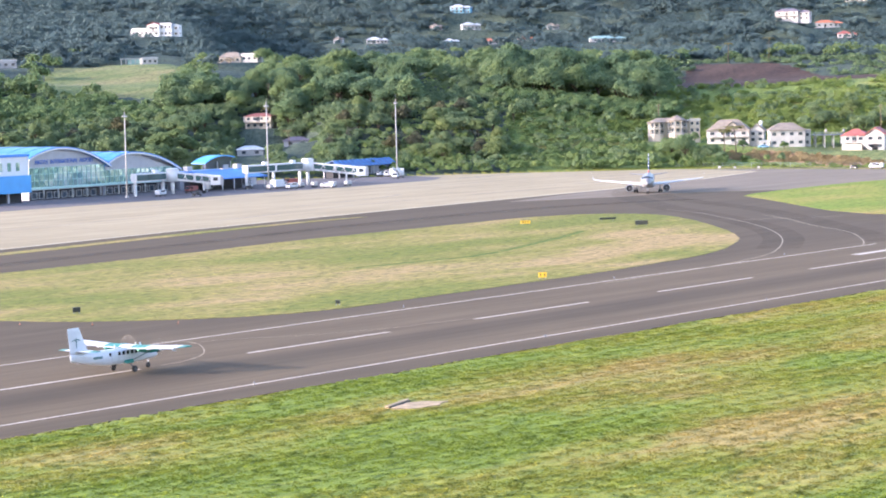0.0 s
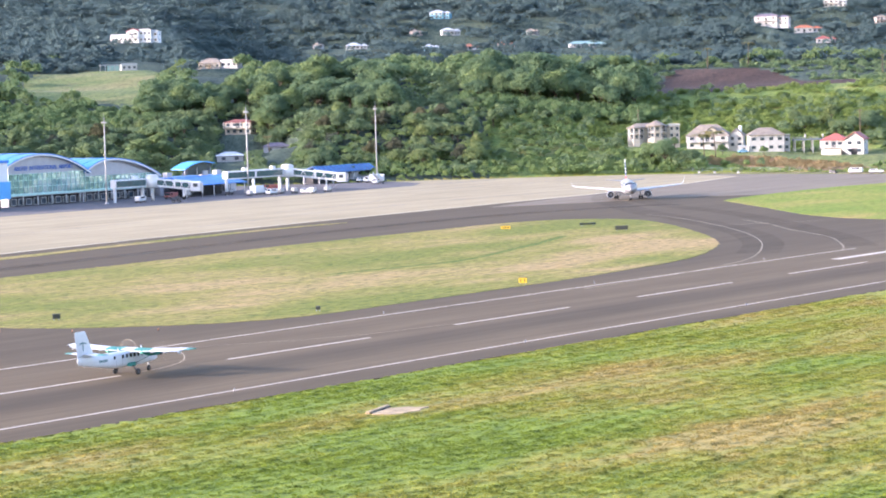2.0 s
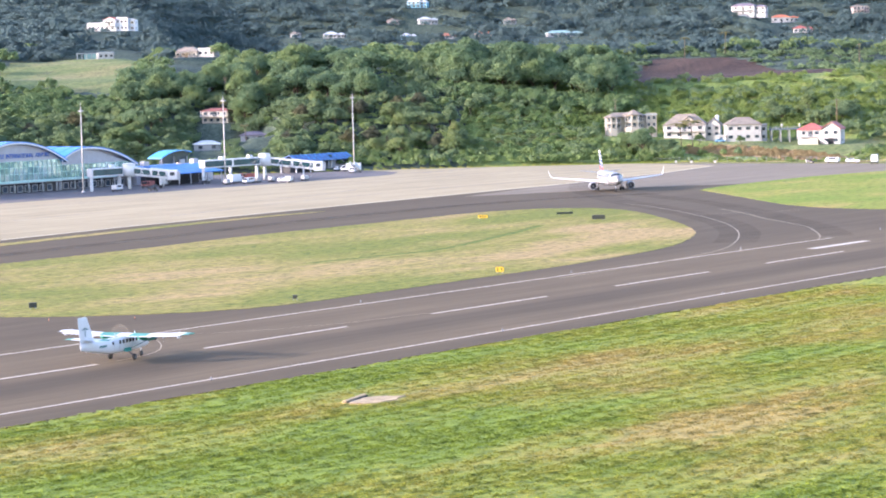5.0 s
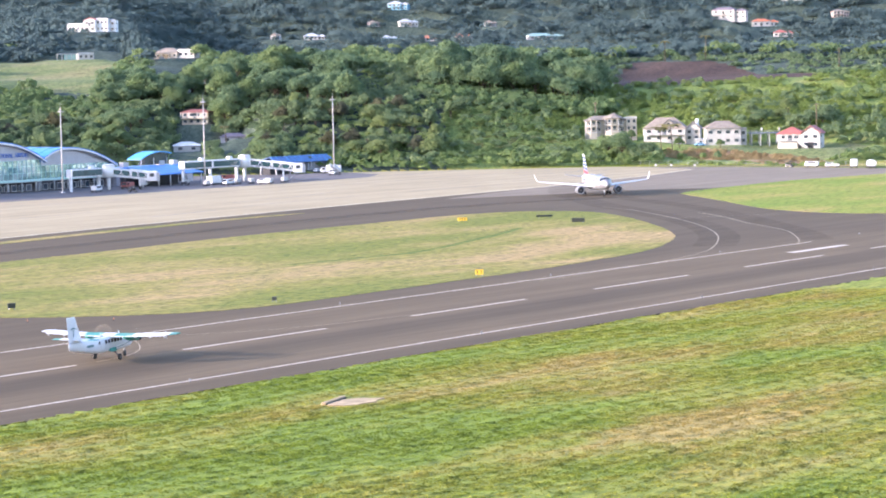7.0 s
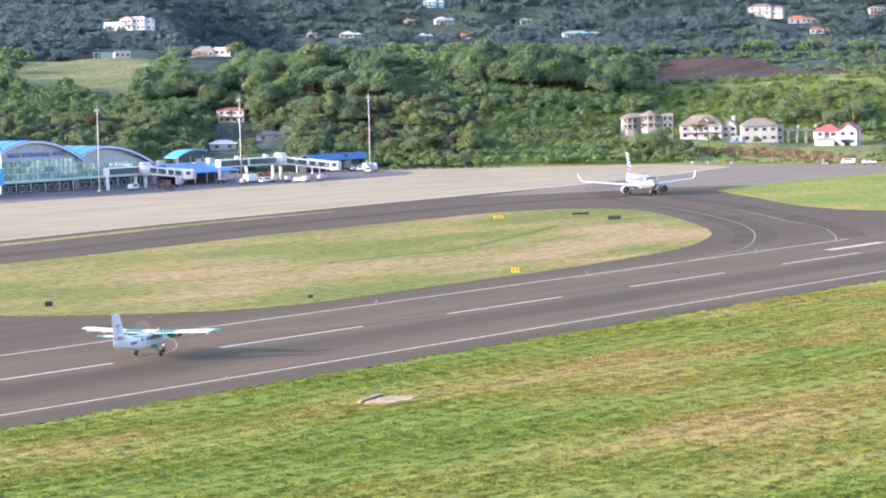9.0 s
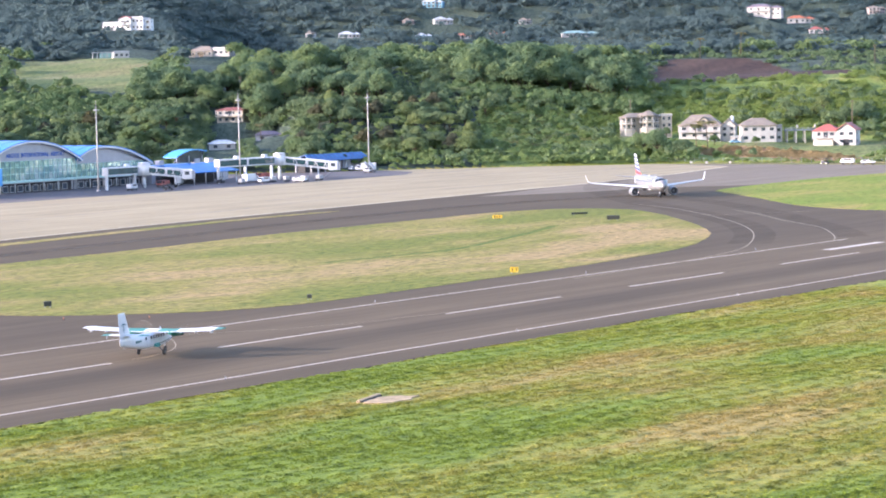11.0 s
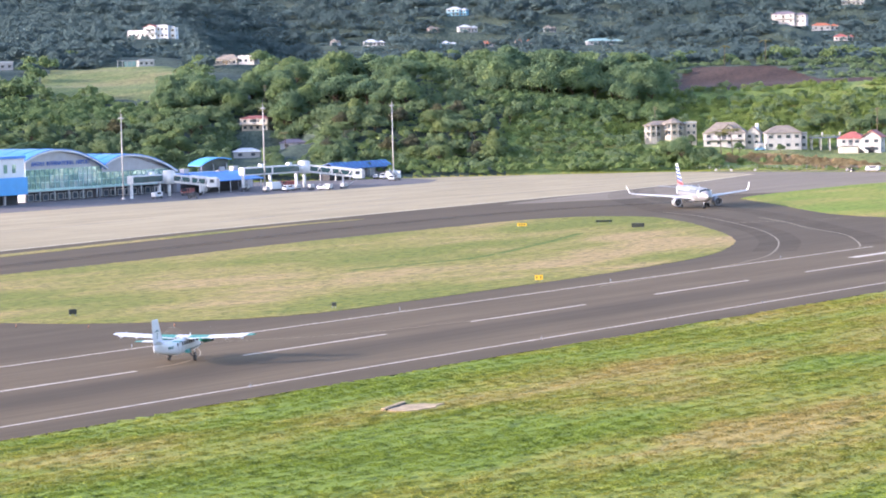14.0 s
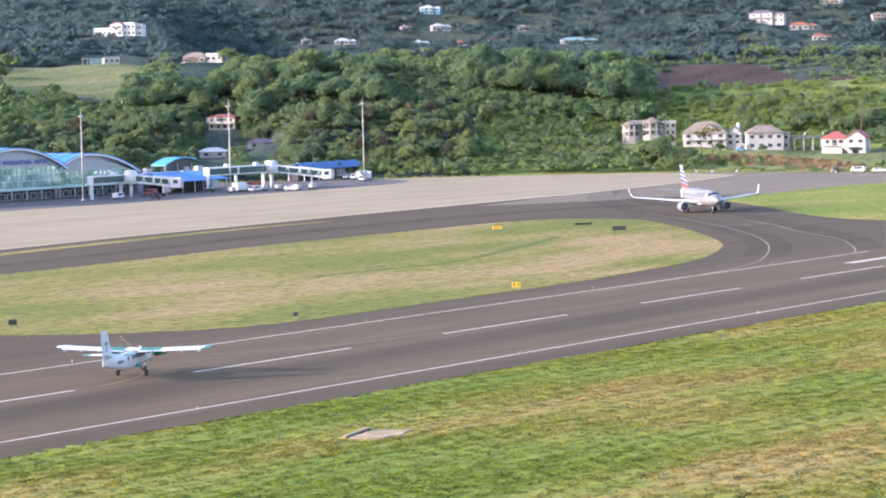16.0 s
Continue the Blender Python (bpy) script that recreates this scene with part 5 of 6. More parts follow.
build_terminal()
build_jet_bridge(346, 361, 376, 4.9, 363, 374, 372.6, 362.6, 3.0)
build_jet_bridge(397, 427, 371.6, 5.6, 429.5, 370.6, 441.5, 355, 3.0)
for mx, my, mh in ((340.5, 373.5, 28.9), (404, 366.8, 30.8), (502, 388, 30.0)):
    build_mast(mx, my, mh)
build_shed()
for x, y, rz, kind, lab in (
        (404, 376, 35, "pickup_truck", "white pickup truck parked beneath the jet bridge"),
        (398, 371, 200, "baggage_tractor", "dark baggage tractor with a canopy on the apron"),
        (403, 361, 10, "box_truck", "white box truck beside the jet bridge"),
        (401, 353, 190, "van", "white van parked by the jet bridge"),
        (394, 357, 20, "baggage_cart", "white covered baggage cart"),
        (408, 355, 15, "baggage_cart", "white covered baggage cart"),
        (412, 352, 60, "baggage_cart", "white covered baggage cart"),
        (416, 347, 80, "baggage_cart", "white covered baggage cart"),
        (422, 345, 10, "baggage_cart", "white covered baggage cart"),
        (410, 344, 100, "pickup_truck", "white pickup truck on the apron"),
        (352, 352, 120, "baggage_tractor", "dark baggage tractor with a canopy on the apron"),
        (349, 366, 20, "van", "white van with dark windows on the apron"),
        (372, 374, 200, "red_tender", "red service truck under the canopy"),
        (430, 380, 170, "red_tender", "red service truck under the corridor"),
        (496, 391, 190, "pickup_truck", "white pickup truck by the shed"),
        (482, 371, 200, "stair_truck", "white mobile passenger stair truck"),
        (494, 383, 120, "box_truck", "white box truck beside the stair truck"),
        (532, 393, 30, "van", "pale van near the end of the apron"),
        (386, 380, 40, "box_truck", "white box truck under the east wing"),
        (568, 212, 100, "van", "white van parked at the end of the apron"),
        (569, 222, 80, "baggage_tractor", "dark open tractor at the end of the apron"),
        (567, 203, 110, "pickup_truck", "white pickup truck at the end of the apron"),
        (565, 186, 35, "fuel_tanker", "white fuel tanker parked at the apron end"),
        (567, 194, 25, "box_truck", "white box truck parked at the apron end")):
    vehicle(x, y, rz, kind, lab)


# ---------------------------------------------------------------- houses
def hip_roof(x0, x1, y0, y1, z, h, over=0.6, ridge=0.45):
    x0, x1, y0, y1 = x0 - over, x1 + over, y0 - over, y1 + over
    w, d = x1 - x0, y1 - y0
    r = min(w, d) * ridge
    g = Geo()
    if w >= d:
        top = [(x0 + r, (y0 + y1) / 2 - .05), (x1 - r, (y0 + y1) / 2 - .05), (x1 - r, (y0 + y1) / 2 + .05), (x0 + r, (y0 + y1) / 2 + .05)]
    else:
        top = [((x0 + x1) / 2 - .05, y0 + r), ((x0 + x1) / 2 + .05, y0 + r), ((x0 + x1) / 2 + .05, y1 - r), ((x0 + x1) / 2 - .05, y1 - r)]
    base = [(x0, y0), (x1, y0), (x1, y1), (x0, y1)]
    g.loft([[(x, y, z - 0.2) for x, y in base], [(x, y, z) for x, y in base], [(x, y, z + h) for x, y in top]], smooth=False)
    return g


def gable_roof(x0, x1, y0, y1, z, h, over=0.6):
    """The gable looks towards the front."""
    xm = (x0 + x1) / 2
    return Geo().slab_y([(x0 - over, z - .15), (xm, z + h - .15), (x1 + over, z - .15), (x1 + over, z + .1), (xm, z + h + .15), (x0 - over, z + .1)], y0 - over, y1 + over)


def window(parent, x, y, z, w, h, side=0):
    """A framed window on the front (side 0) or on a flank (side -1 or 1)."""
    s = (w, 0.16, h) if side == 0 else (0.16, w, h)
    s2 = (w - .24, 0.06, h - .24) if side == 0 else (0.06, w - .24, h - .24)
    o = (0, -0.09) if side == 0 else (side * 0.09, 0)
    fr = part("window", Geo().box((x, y, z), s), "wall_white", parent)
    part("pane", Geo().box((x + o[0], y + o[1], z), s2), "window_glass", fr)


def house(name, x, y, z, rz, blocks, label, group="hillside houses"):
    """blocks: x0, x1, y0, y1, base, top, wall material, roof kind, roof height, roof material, storeys, windows per storey, balcony."""
    h = thing(name, pose(x, y, z, 0, 0, rz), label, "house", group)
    for x0, x1, y0, y1, b, t, wall, rk, rh, rm, st, nw, bal in blocks:
        wl = part("wall", Geo().box(((x0 + x1) / 2, (y0 + y1) / 2, (b + t) / 2 - (1.0 if b == 0 else 0)), (x1 - x0, y1 - y0, t - b + (2.0 if b == 0 else 0))), wall, h, bevel=0.03)
        if rk == "hip":
            part("roof", hip_roof(x0, x1, y0, y1, t, rh), rm, h)
        elif rk == "gable":
            part("roof", gable_roof(x0, x1, y0, y1, t, rh), rm, h)
            xm = (x0 + x1) / 2
            part("gable", Geo().slab_y([(x0 + .05, t), (x1 - .05, t), (xm, t + rh - .15)], y0 + .05, y1 - .05), wall, h)
        elif rk == "flat":
            part("roof", Geo().box(((x0 + x1) / 2, (y0 + y1) / 2, t + 0.12), (x1 - x0 + 0.5, y1 - y0 + 0.5, 0.25)), rm, h)
            part("parapet", Geo().box(((x0 + x1) / 2, y0 + .1, t + 0.5), (x1 - x0, 0.2, 0.6)), wall, h)
        for s in range(st):
            zc = b + (t - b) * (s + 0.55) / st
            for i in range(nw):
                xx = x0 + (x1 - x0) * (i + 0.5) / nw
                window(wl, xx, y0, zc, min(1.9, (x1 - x0) / nw * .55), 1.5)
            window(wl, x0, y0 + (y1 - y0) * .35, zc, 1.2, 1.2, -1)
            window(wl, x1, y0 + (y1 - y0) * .35, zc, 1.2, 1.2, 1)
            if bal and s >= bal - 1:
                fl = b + (t - b) * s / st
                bk = part("balcony", Geo().box(((x0 + x1) / 2, y0 - 0.9, fl + 0.05), (x1 - x0, 1.9, 0.2)), wall, h)
                part("railing", Geo().box(((x0 + x1) / 2, y0 - 1.78, fl + 0.95), (x1 - x0, 0.08, 0.1)), "wall_white", bk)
                n = int((x1 - x0) / 0.7)
                for i in range(n + 1):
                    part("baluster", Geo().box((x0 + (x1 - x0) * i / n, y0 - 1.78, fl + 0.5), (0.12, 0.1, 0.9)), "wall_white", bk)
                for i in range(4):
                    part("balcony_post", Geo().box((x0 + .15 + (x1 - x0 - .3) * i / 3, y0 - 1.7, fl + (t - fl) / 2), (0.26, 0.26, t - fl)), "wall_white", h)
                part("doorway", Geo().box(((x0 + x1) / 2, y0 - .04, fl + 1.25), (1.8, 0.1, 2.2)), "window_glass", wl)
    return h


def bay(parent, cx, cy, r, z1, z2, rise):
    """An eight-sided bay: solid lower floors, an open loggia with columns and rail, a pointed tiled roof."""
    def ring(q, z):
        return [(cx + q * math.cos(math.pi / 8 + k * math.pi / 4), cy + q * math.sin(math.pi / 8 + k * math.pi / 4), z) for k in range(8)]
    lower = part("bay_wall", Geo().loft([ring(r, -1.0), ring(r, z1)], smooth=False), "wall_cream", parent)
    part("bay_core", Geo().loft([ring(r * 0.72, z1), ring(r * 0.72, z2)], smooth=False), "wall_cream", parent)
    for z in (z1, (z1 + z2) / 2 + 0.1):
        slab = part("bay_slab", Geo().loft([ring(r + 0.15, z - 0.12), ring(r + 0.15, z + 0.12)], smooth=False), "wall_white", parent)
        part("bay_rail", Geo().loft([ring(r, z + 0.85), ring(r, z + 1.0), ring(r - 0.15, z + 1.0), ring(r - 0.15, z + 0.85)], smooth=False, caps=False), "wall_white", slab)
    for k in range(8):
        x, y, _ = ring(r - 0.15, 0)[k]
        part("bay_column", Geo().tube((x, y, z1), (x, y, z2), 0.17, k=8), "wall_white", parent)
        a = k * math.pi / 4
        if math.sin(a) < 0.5:
            for z in (z1 + 1.35, (z1 + z2) / 2 + 1.4):
                part("bay_window", Geo().box((cx + math.cos(a) * r * 0.67, cy + math.sin(a) * r * 0.67, z), (0.1, r * 0.36, 1.7), a), "window_glass", lower)
    part("bay_roof", Geo().loft([ring(r + 0.5, z2 - 0.1), ring(r + 0.5, z2 + 0.1), ring(0.06, z2 + rise)], smooth=False), "roof_tan", parent)


def toward(x, y, extra=0.0):
    return math.degrees(math.atan2(y - EYE[1], x - EYE[0])) - 90 + extra


def build_houses():
    # the row of villas above the apron
    v = house("villa", 633.5, 343.5, 8.9, toward(633.5, 343.5, 8), [
        (-9.6, 7.0, 3.6, 11, 0, 7.8, "wall_cream", "hip", 2.0, "roof_tan", 3, 5, 0), (7.0, 11.6, 2.6, 10, 0, 8.6, "wall_cream", "flat", 0, "roof_white", 3, 2, 0)],
        "cream three-storey villa with tan hipped roofs and round balconied bays")
    bay(v, -7.2, 3.2, 3.5, 2.8, 8.0, 1.3)
    bay(v, 1.6, 2.4, 4.2, 3.2, 8.7, 2.3)
    v = house("villa", 638.6, 316.7, 7.6, toward(638.6, 316.7, -6), [
        (-11.5, 6.0, 0, 11, 0, 5.4, "wall_white", "hip", 4.6, "roof_tan", 2, 4, 2), (6.0, 12.0, 2.5, 11, 0, 5.0, "wall_white", "gable", 3.0, "roof_tan", 2, 2, 0)],
        "white two-storey villa with a broad tan hipped roof")
    part("dormer_wall", Geo().slab_y([(-3.6, 6.2), (1.4, 6.2), (1.4, 6.6), (-1.1, 8.9), (-3.6, 6.6)], 1.2, 5.4), "wall_cream", v)
    part("dormer_roof", gable_roof(-3.6, 1.4, 1.2, 5.6, 6.7, 2.4, 0.5), "roof_tan", v)
    part("dormer_vent", Geo().box((-1.1, 1.15, 7.3), (1.0, 0.1, 0.8)), "window_glass", v)
    part("water_tank", Geo().tube((10.5, 6, 5.0), (10.5, 6, 9.2), 0.7, k=12), "bright_white", v)
    house("villa", 642, 291.6, 5.9, toward(642, 291.6, 6), [
        (-8.6, 5.8, 0, 10, 0, 7.0, "wall_white", "hip", 3.0, "roof_tan", 2, 4, 0), (5.8, 8.6, 3, 10, 0, 6.3, "wall_white", "flat", 0, "roof_tan", 2, 1, 0)],
        "white two-storey villa with a tan roof beside a terrace")
    deck = thing("terrace", pose(642, 291.6, 5.9, 0, 0, toward(642, 291.6, 6)), "raised pale blue-grey terrace on white columns", "terrace")
    part("deck", Geo().box((16.0, 5, 4.6), (13, 7, 0.4)), "pale_blue_grey", deck)
    part("deck_rail", Geo().box((16.0, 1.6, 5.5), (13, 0.12, 0.12)), "wall_white", deck)
    for i in range(6):
        part("rail_post", Geo().box((9.8 + i * 2.45, 1.6, 5.1), (0.14, 0.14, 0.9)), "wall_white", deck)
    for i in range(4):
        for yy in (2.0, 8.0):
            part("deck_column", Geo().box((10.5 + i * 3.7, yy, 1.7), (0.4, 0.4, 5.6)), "wall_white", deck)
    for i in (2, 5):
        part("deck_urn", Geo().loft([ring for ring in ([(9.8 + i * 2.45 + r * math.cos(a * 1.05), 1.6 + r * math.sin(a * 1.05), zz) for a in range(6)] for r, zz in ((.3, 5.6), (.5, 6.2), (.25, 6.9)))]), "wall_white", deck)
    v = house("villa", 643.4, 258.9, 4.4, toward(643.4, 258.9, -10), [
        (-8.8, 1.5, 1.5, 11, 0, 6.0, "wall_white", "hip", 2.6, "roof_red", 2, 2, 2), (1.5, 9.0, -1, 10, 0, 6.2, "wall_white", "gable", 2.9, "roof_red", 2, 2, 0)],
        "white villa with a bright red roof and front balcony")
    part("terrace_wall", Geo().box((-3.0, -1.6, 1.2), (6.4, 3.0, 2.6)), "wall_cream", v, "low cream retaining wall", bevel=0.04)
    for k in range(9):
        part("stair_step", Geo().box((0.6 + k * 0.4, -2.2, 2.4 - k * 0.28), (0.42, 1.3, 0.3)), "wall_white", v)
    part("stair_side", Geo().loft([[(0.4, -2.95, 2.2), (0.4, -2.85, 2.2), (0.4, -2.85, 3.4), (0.4, -2.95, 3.4)], [(4.2, -2.95, -0.3), (4.2, -2.85, -0.3), (4.2, -2.85, 0.8), (4.2, -2.95, 0.8)]], smooth=False), "wall_white", v)
    # near-black panel painted as the shade of a garage doorway
    part("garage_opening", Geo().box((5.2, -1.06, 1.3), (2.4, 0.12, 2.4)), "shade_black", v)
    hut = thing("garden_hut", pose(636, 301.2, float(height(636, 301.2)), 0, 0, toward(636, 301)), "small white flat-roofed garden hut", "hut")
    part("wall", Geo().box((0, 0, 1.2), (3.2, 3.0, 3.0)), "wall_white", hut, bevel=0.04)
    part("roof", Geo().box((0, 0, 2.8), (3.7, 3.5, 0.2)), "roof_white", hut)
    part("door", Geo().box((0.5, -1.52, 1.0), (0.9, 0.08, 2.0)), "window_glass", hut)
    car = thing("parked_car", pose(628.5, 296.5, float(height(628.5, 296.5)) + 0.02, 0, 0, toward(628, 296) + 8), "pale blue saloon car parked below the villas", "car")
    body = part("body", Geo().slab_y([(-2.2, 0.4), (2.2, 0.4), (2.2, 0.85), (1.4, 0.98), (0.75, 1.45), (-1.1, 1.45), (-1.7, 1.0), (-2.2, 0.95)], -0.85, 0.85), "car_blue", car, bevel=0.06)
    part("side_glass", Geo().slab_y([(-1.4, 1.02), (1.05, 1.02), (0.65, 1.38), (-1.0, 1.38)], -0.87, 0.87), "window_glass", body)
    for sx in (-1.35, 1.35):
        for sy in (-0.8, 0.8):
            part("wheel", Geo().tube((sx, sy - 0.1, 0.32), (sx, sy + 0.1, 0.32), 0.32, k=12), "rubber", car)
    # single houses on the western slope
    house("cottage", 561.5, 516.9, 18.0, toward(561.5, 516.9, -24), [(-6.2, 6.2, 0, 7, 0, 5.6, "wall_cream", "hip", 1.2, "roof_maroon", 2, 4, 2)], "pale pink two-storey house with a red roof")
    house("store_hut", 515, 478.8, 7.5, toward(515, 478.8), [(-5.5, 5.5, 0, 7, 0, 2.8, "wall_white", "hip", 1.5, "roof_white", 1, 2, 0)], "low building with a pale metal roof among trees")
    house("store_hut", 543, 477.6, 10.5, toward(543, 477.6), [(-5.5, 5.5, 0, 7, 0, 2.6, "grey_panel", "hip", 1.6, "roof_purple", 1, 2, 0)], "low building with a dark grey roof among trees")
    house("bungalow", 737.8, 694.3, 50.2, toward(737.8, 694.3, -22), [
        (-11, 2, 0, 9, 0, 3.4, "wall_cream", "hip", 2.6, "roof_tan", 1, 4, 1), (2, 11.5, 1, 9, 0, 4.4, "wall_white", "flat", 0, "roof_white", 1, 3, 0)], "cream bungalow with a tan roof on the ridge")
    frame_ = house("unfinished_house", 693.7, 725.1, 50.5, toward(693.7, 725.1, 12), [(1.5, 10, 0, 8, 0, 3.2, "wall_white", "flat", 0, "roof_white", 1, 3, 0)], "unfinished white concrete house with an open frame")
    for i in range(5):
        part("frame_post", Geo().box((-10 + i * 2.6, 0.2, 1.6), (0.3, 0.3, 3.2)), "wall_white", frame_)
    part("frame_beam", Geo().box((-4.6, 0.2, 3.3), (11.6, 0.35, 0.4)), "wall_white", frame_)
    part("frame_infill", Geo().box((-2.4, 3.0, 1.5), (6.5, 0.2, 3.0)), "roof_green", frame_)
    house("mansion", 854.5, 875.5, 70.1, toward(854.5, 875.5, -18), [
        (-14.5, -3.5, 0, 9, 0, 5.0, "bright_white", "flat", 0, "roof_white", 1, 4, 1), (-3.5, 4, -1, 9, 0, 7.6, "bright_white", "gable", 1.6, "roof_red", 2, 2, 2),
        (4, 11.5, 1, 10, 0, 8.0, "bright_white", "flat", 0, "roof_white", 2, 3, 0), (11.5, 15.5, 4, 10, 0, 7.0, "bright_white", "flat", 0, "roof_white", 2, 1, 0)],
        "large white stepped mansion with a red centre roof")
    house("bungalow", 655.8, 787.8, 50.3, toward(655.8, 787.8), [(-7, 4.5, 0, 8, 0, 4.2, "wall_white", "flat", 0, "roof_white", 1, 3, 0)], "small white house at the edge of the field")
    # far houses on the upper hills
    far = [(1337.7, 1007.7, 93.3, 8, 5.5, "wall_blue", "roof_white", 2, "pale blue two-storey hillside house"), (1303.9, 969.7, 78.2, 7.5, 4.6, "wall_white", "roof_white", 1, "long white hillside house"),
           (1254.7, 951.5, 65.6, 6, 3.8, "wall_blue", "roof_white", 1, "small turquoise hillside house"), (1217.9, 996.8, 68.5, 8, 3.4, "wall_white", "roof_white", 1, "low white hillside house"),
           (1287.2, 991.0, 78.9, 4.5, 3.4, "wall_pink", "roof_tan", 1, "small pale pink hillside house"), (1198.2, 1019.9, 69.7, 3, 3.2, "wall_white", "roof_tan", 1, "small white hillside house"),
           (1274.3, 926.1, 63.5, 7, 5, "wall_white", "roof_orange", 2, "white hillside house with an orange roof"), (1289.9, 905.3, 66.3, 6.5, 3.4, "wall_pink", "roof_orange", 1, "low house with an orange tiled roof"),
           (1342.5, 918.1, 76.9, 4.5, 3.6, "wall_white", "roof_tan", 1, "small white hillside house"), (1310.6, 841.9, 64.7, 14, 3.2, "wall_white", "roof_green", 1, "long building with a pale green metal roof"),
           (1402.7, 734.1, 77.5, 13, 7.5, "wall_white", "roof_purple", 2, "large white house with a dark purple roof"), (1416.7, 709.6, 71.1, 10, 4.4, "wall_white", "roof_orange", 1, "white house with an orange roof"),
           (1379.6, 673.5, 62.2, 7, 3.6, "wall_white", "roof_red", 1, "small white house with a red roof"), (1514.3, 740.0, 93.2, 9, 6, "wall_white", "roof_white", 2, "white hillside house at the tree line"),
           (1488.6, 682.2, 77.8, 6.5, 5, "wall_pink", "roof_tan", 2, "pale pink hillside house"), (1359.2, 606.0, 51.9, 9, 4, "wall_blue", "roof_white", 1, "pale blue low hillside house"),
           (1367.9, 589.0, 46.8, 8, 4, "wall_white", "roof_white", 1, "white low hillside house")]
    for i, (x, y, z, w, h, wall, rf, st, lab) in enumerate(far):
        house("hill_house", x, y, z, toward(x, y, (-14, 9, 4, -8, 12)[i % 5]), [(-w, w * 0.35, 0, 9, 0, h, wall, "hip", 2.0, rf, st, 3, 1 if st == 1 else 2), (w * 0.35, w, 1.5, 9, 0, h * 0.88, wall, "hip", 1.5, rf, st, 2, 0)], lab, "far hillside houses")


build_houses()


# ---------------------------------------------------------------- vegetation
def leaf_cloud(rng, lobes, count, size, loose=0.5):
    """Leaf clumps as small triangles over and inside rounded lobes: centre, radii."""
    vol = np.array([(l[3] * l[4]) ** 1.0 for l in lobes])
    pick = rng.choice(len(lobes), count, p=vol / vol.sum())
    L = np.array(lobes)[pick]
    u = rng.normal(size=(count, 3))
    u /= np.linalg.norm(u, axis=1, keepdims=True)
    u[:, 2] = np.where(u[:, 2] < -0.35, -u[:, 2], u[:, 2])
    r = np.where(rng.random(count) < 0.86, rng.uniform(0.84, 1.14, count), rng.uniform(0.5, 0.9, count))[:, None]
    c = L[:, :3] + u * r * np.stack([L[:, 3], L[:, 3], L[:, 4]], -1)
    nrm = u + rng.normal(scale=loose, size=(count, 3)) + np.array([0, 0, 0.25])
    nrm /= np.linalg.norm(nrm, axis=1, keepdims=True)
    t = np.cross(nrm, rng.normal(size=(count, 3)))
    t /= np.linalg.norm(t, axis=1, keepdims=True)
    b = np.cross(nrm, t)
    s = (size * rng.uniform(0.6, 1.4, count))[:, None]
    v = np.stack([c - t * s * 0.6 - b * s * 0.4, c + t * s * 0.6 - b * s * 0.35, c + b * s * 0.75 + nrm * s * 0.15], 1)
    return v.reshape(-1, 3)


def tree_lobes(rng, w, h, n):
    """Lobes of a crown of width w and total height h, trunk base at the origin: boughs all round an uneven dome."""
    out = []
    for _ in range(n):
        a, e = rng.uniform(0, 6.28), rng.uniform(-0.35, 1.45)
        k = rng.uniform(0.6, 1.05)
        q = math.cos(e) * w * 0.36 * k
        zz = h * (0.52 + 0.3 * math.sin(e) * k)
        rr = w * rng.uniform(0.09, 0.2)
        out.append((q * math.cos(a), q * math.sin(a), zz, rr, rr * rng.uniform(0.65, 1.1)))
    out.append((0, 0, h * 0.6, w * 0.3, h * 0.26))
    return out


def trunk_mesh(h, w, rng):
    g = Geo()
    g.tube((0, 0, -0.5), (0.2, 0.1, h * 0.45), 0.03 * h, 0.017 * h, 7)
    for k in range(5):
        a = k * 1.26 + rng.uniform(0, 0.6)
        g.tube((0.12, 0.06, h * rng.uniform(0.25, 0.42)), (math.cos(a) * w * 0.3, math.sin(a) * w * 0.3, h * rng.uniform(0.55, 0.75)), 0.013 * h, 0.005 * h, 5)
    return g


def tri_index(v):
    return np.arange(len(v)).reshape(-1, 3)


def make_tree_kinds():
    kinds = []
    for k, (w, h, leaf, n) in enumerate(((13, 13, "leaf_dark", 30), (10, 11, "leaf_mid", 24), (15, 15, "leaf_dark", 36), (9, 8, "leaf_light", 18), (8, 12, "leaf_mid", 22), (12, 9, "leaf_mid", 24), (9, 9, "leaf_dry", 18))):
        rng = np.random.default_rng(20 + k)
        v = leaf_cloud(rng, tree_lobes(rng, w, h, n), int(17 * w * h), 0.56)
        kinds.append((trunk_mesh(h, w, rng).mesh("trunk"), raw_mesh("crown", v, tri_index(v), leaf), w, h))
    return kinds


TREE_KINDS = make_tree_kinds()


def tree(x, y, k, s, rz, label, category="tree", group="hillside trees"):
    tr, cr, w, h = TREE_KINDS[k]
    z = float(height(x, y))
    t = thing("tree", pose(x, y, z - 0.2, 0, 0, rz), label, category, group)
    t.scale = (s, s, s * 0.95)
    part("trunk", tr, "bark", t)
    part("crown", cr, "leaf_mid", t)
    return t


# house plots that stay open: x, y, half width, open depth in front
FRONT = [28, 26, 24, 30, 55, 50, 50, 190, 190, 290, 160] + [42] * 10
KEEP = [(px, py, r * (1.15 if f == 290 else 0.8), f) for (px, py, pz, r), f in zip(PADS, FRONT)] + [(px, py, r * 0.8, 42) for px, py, pz, r in PADS_EAST]


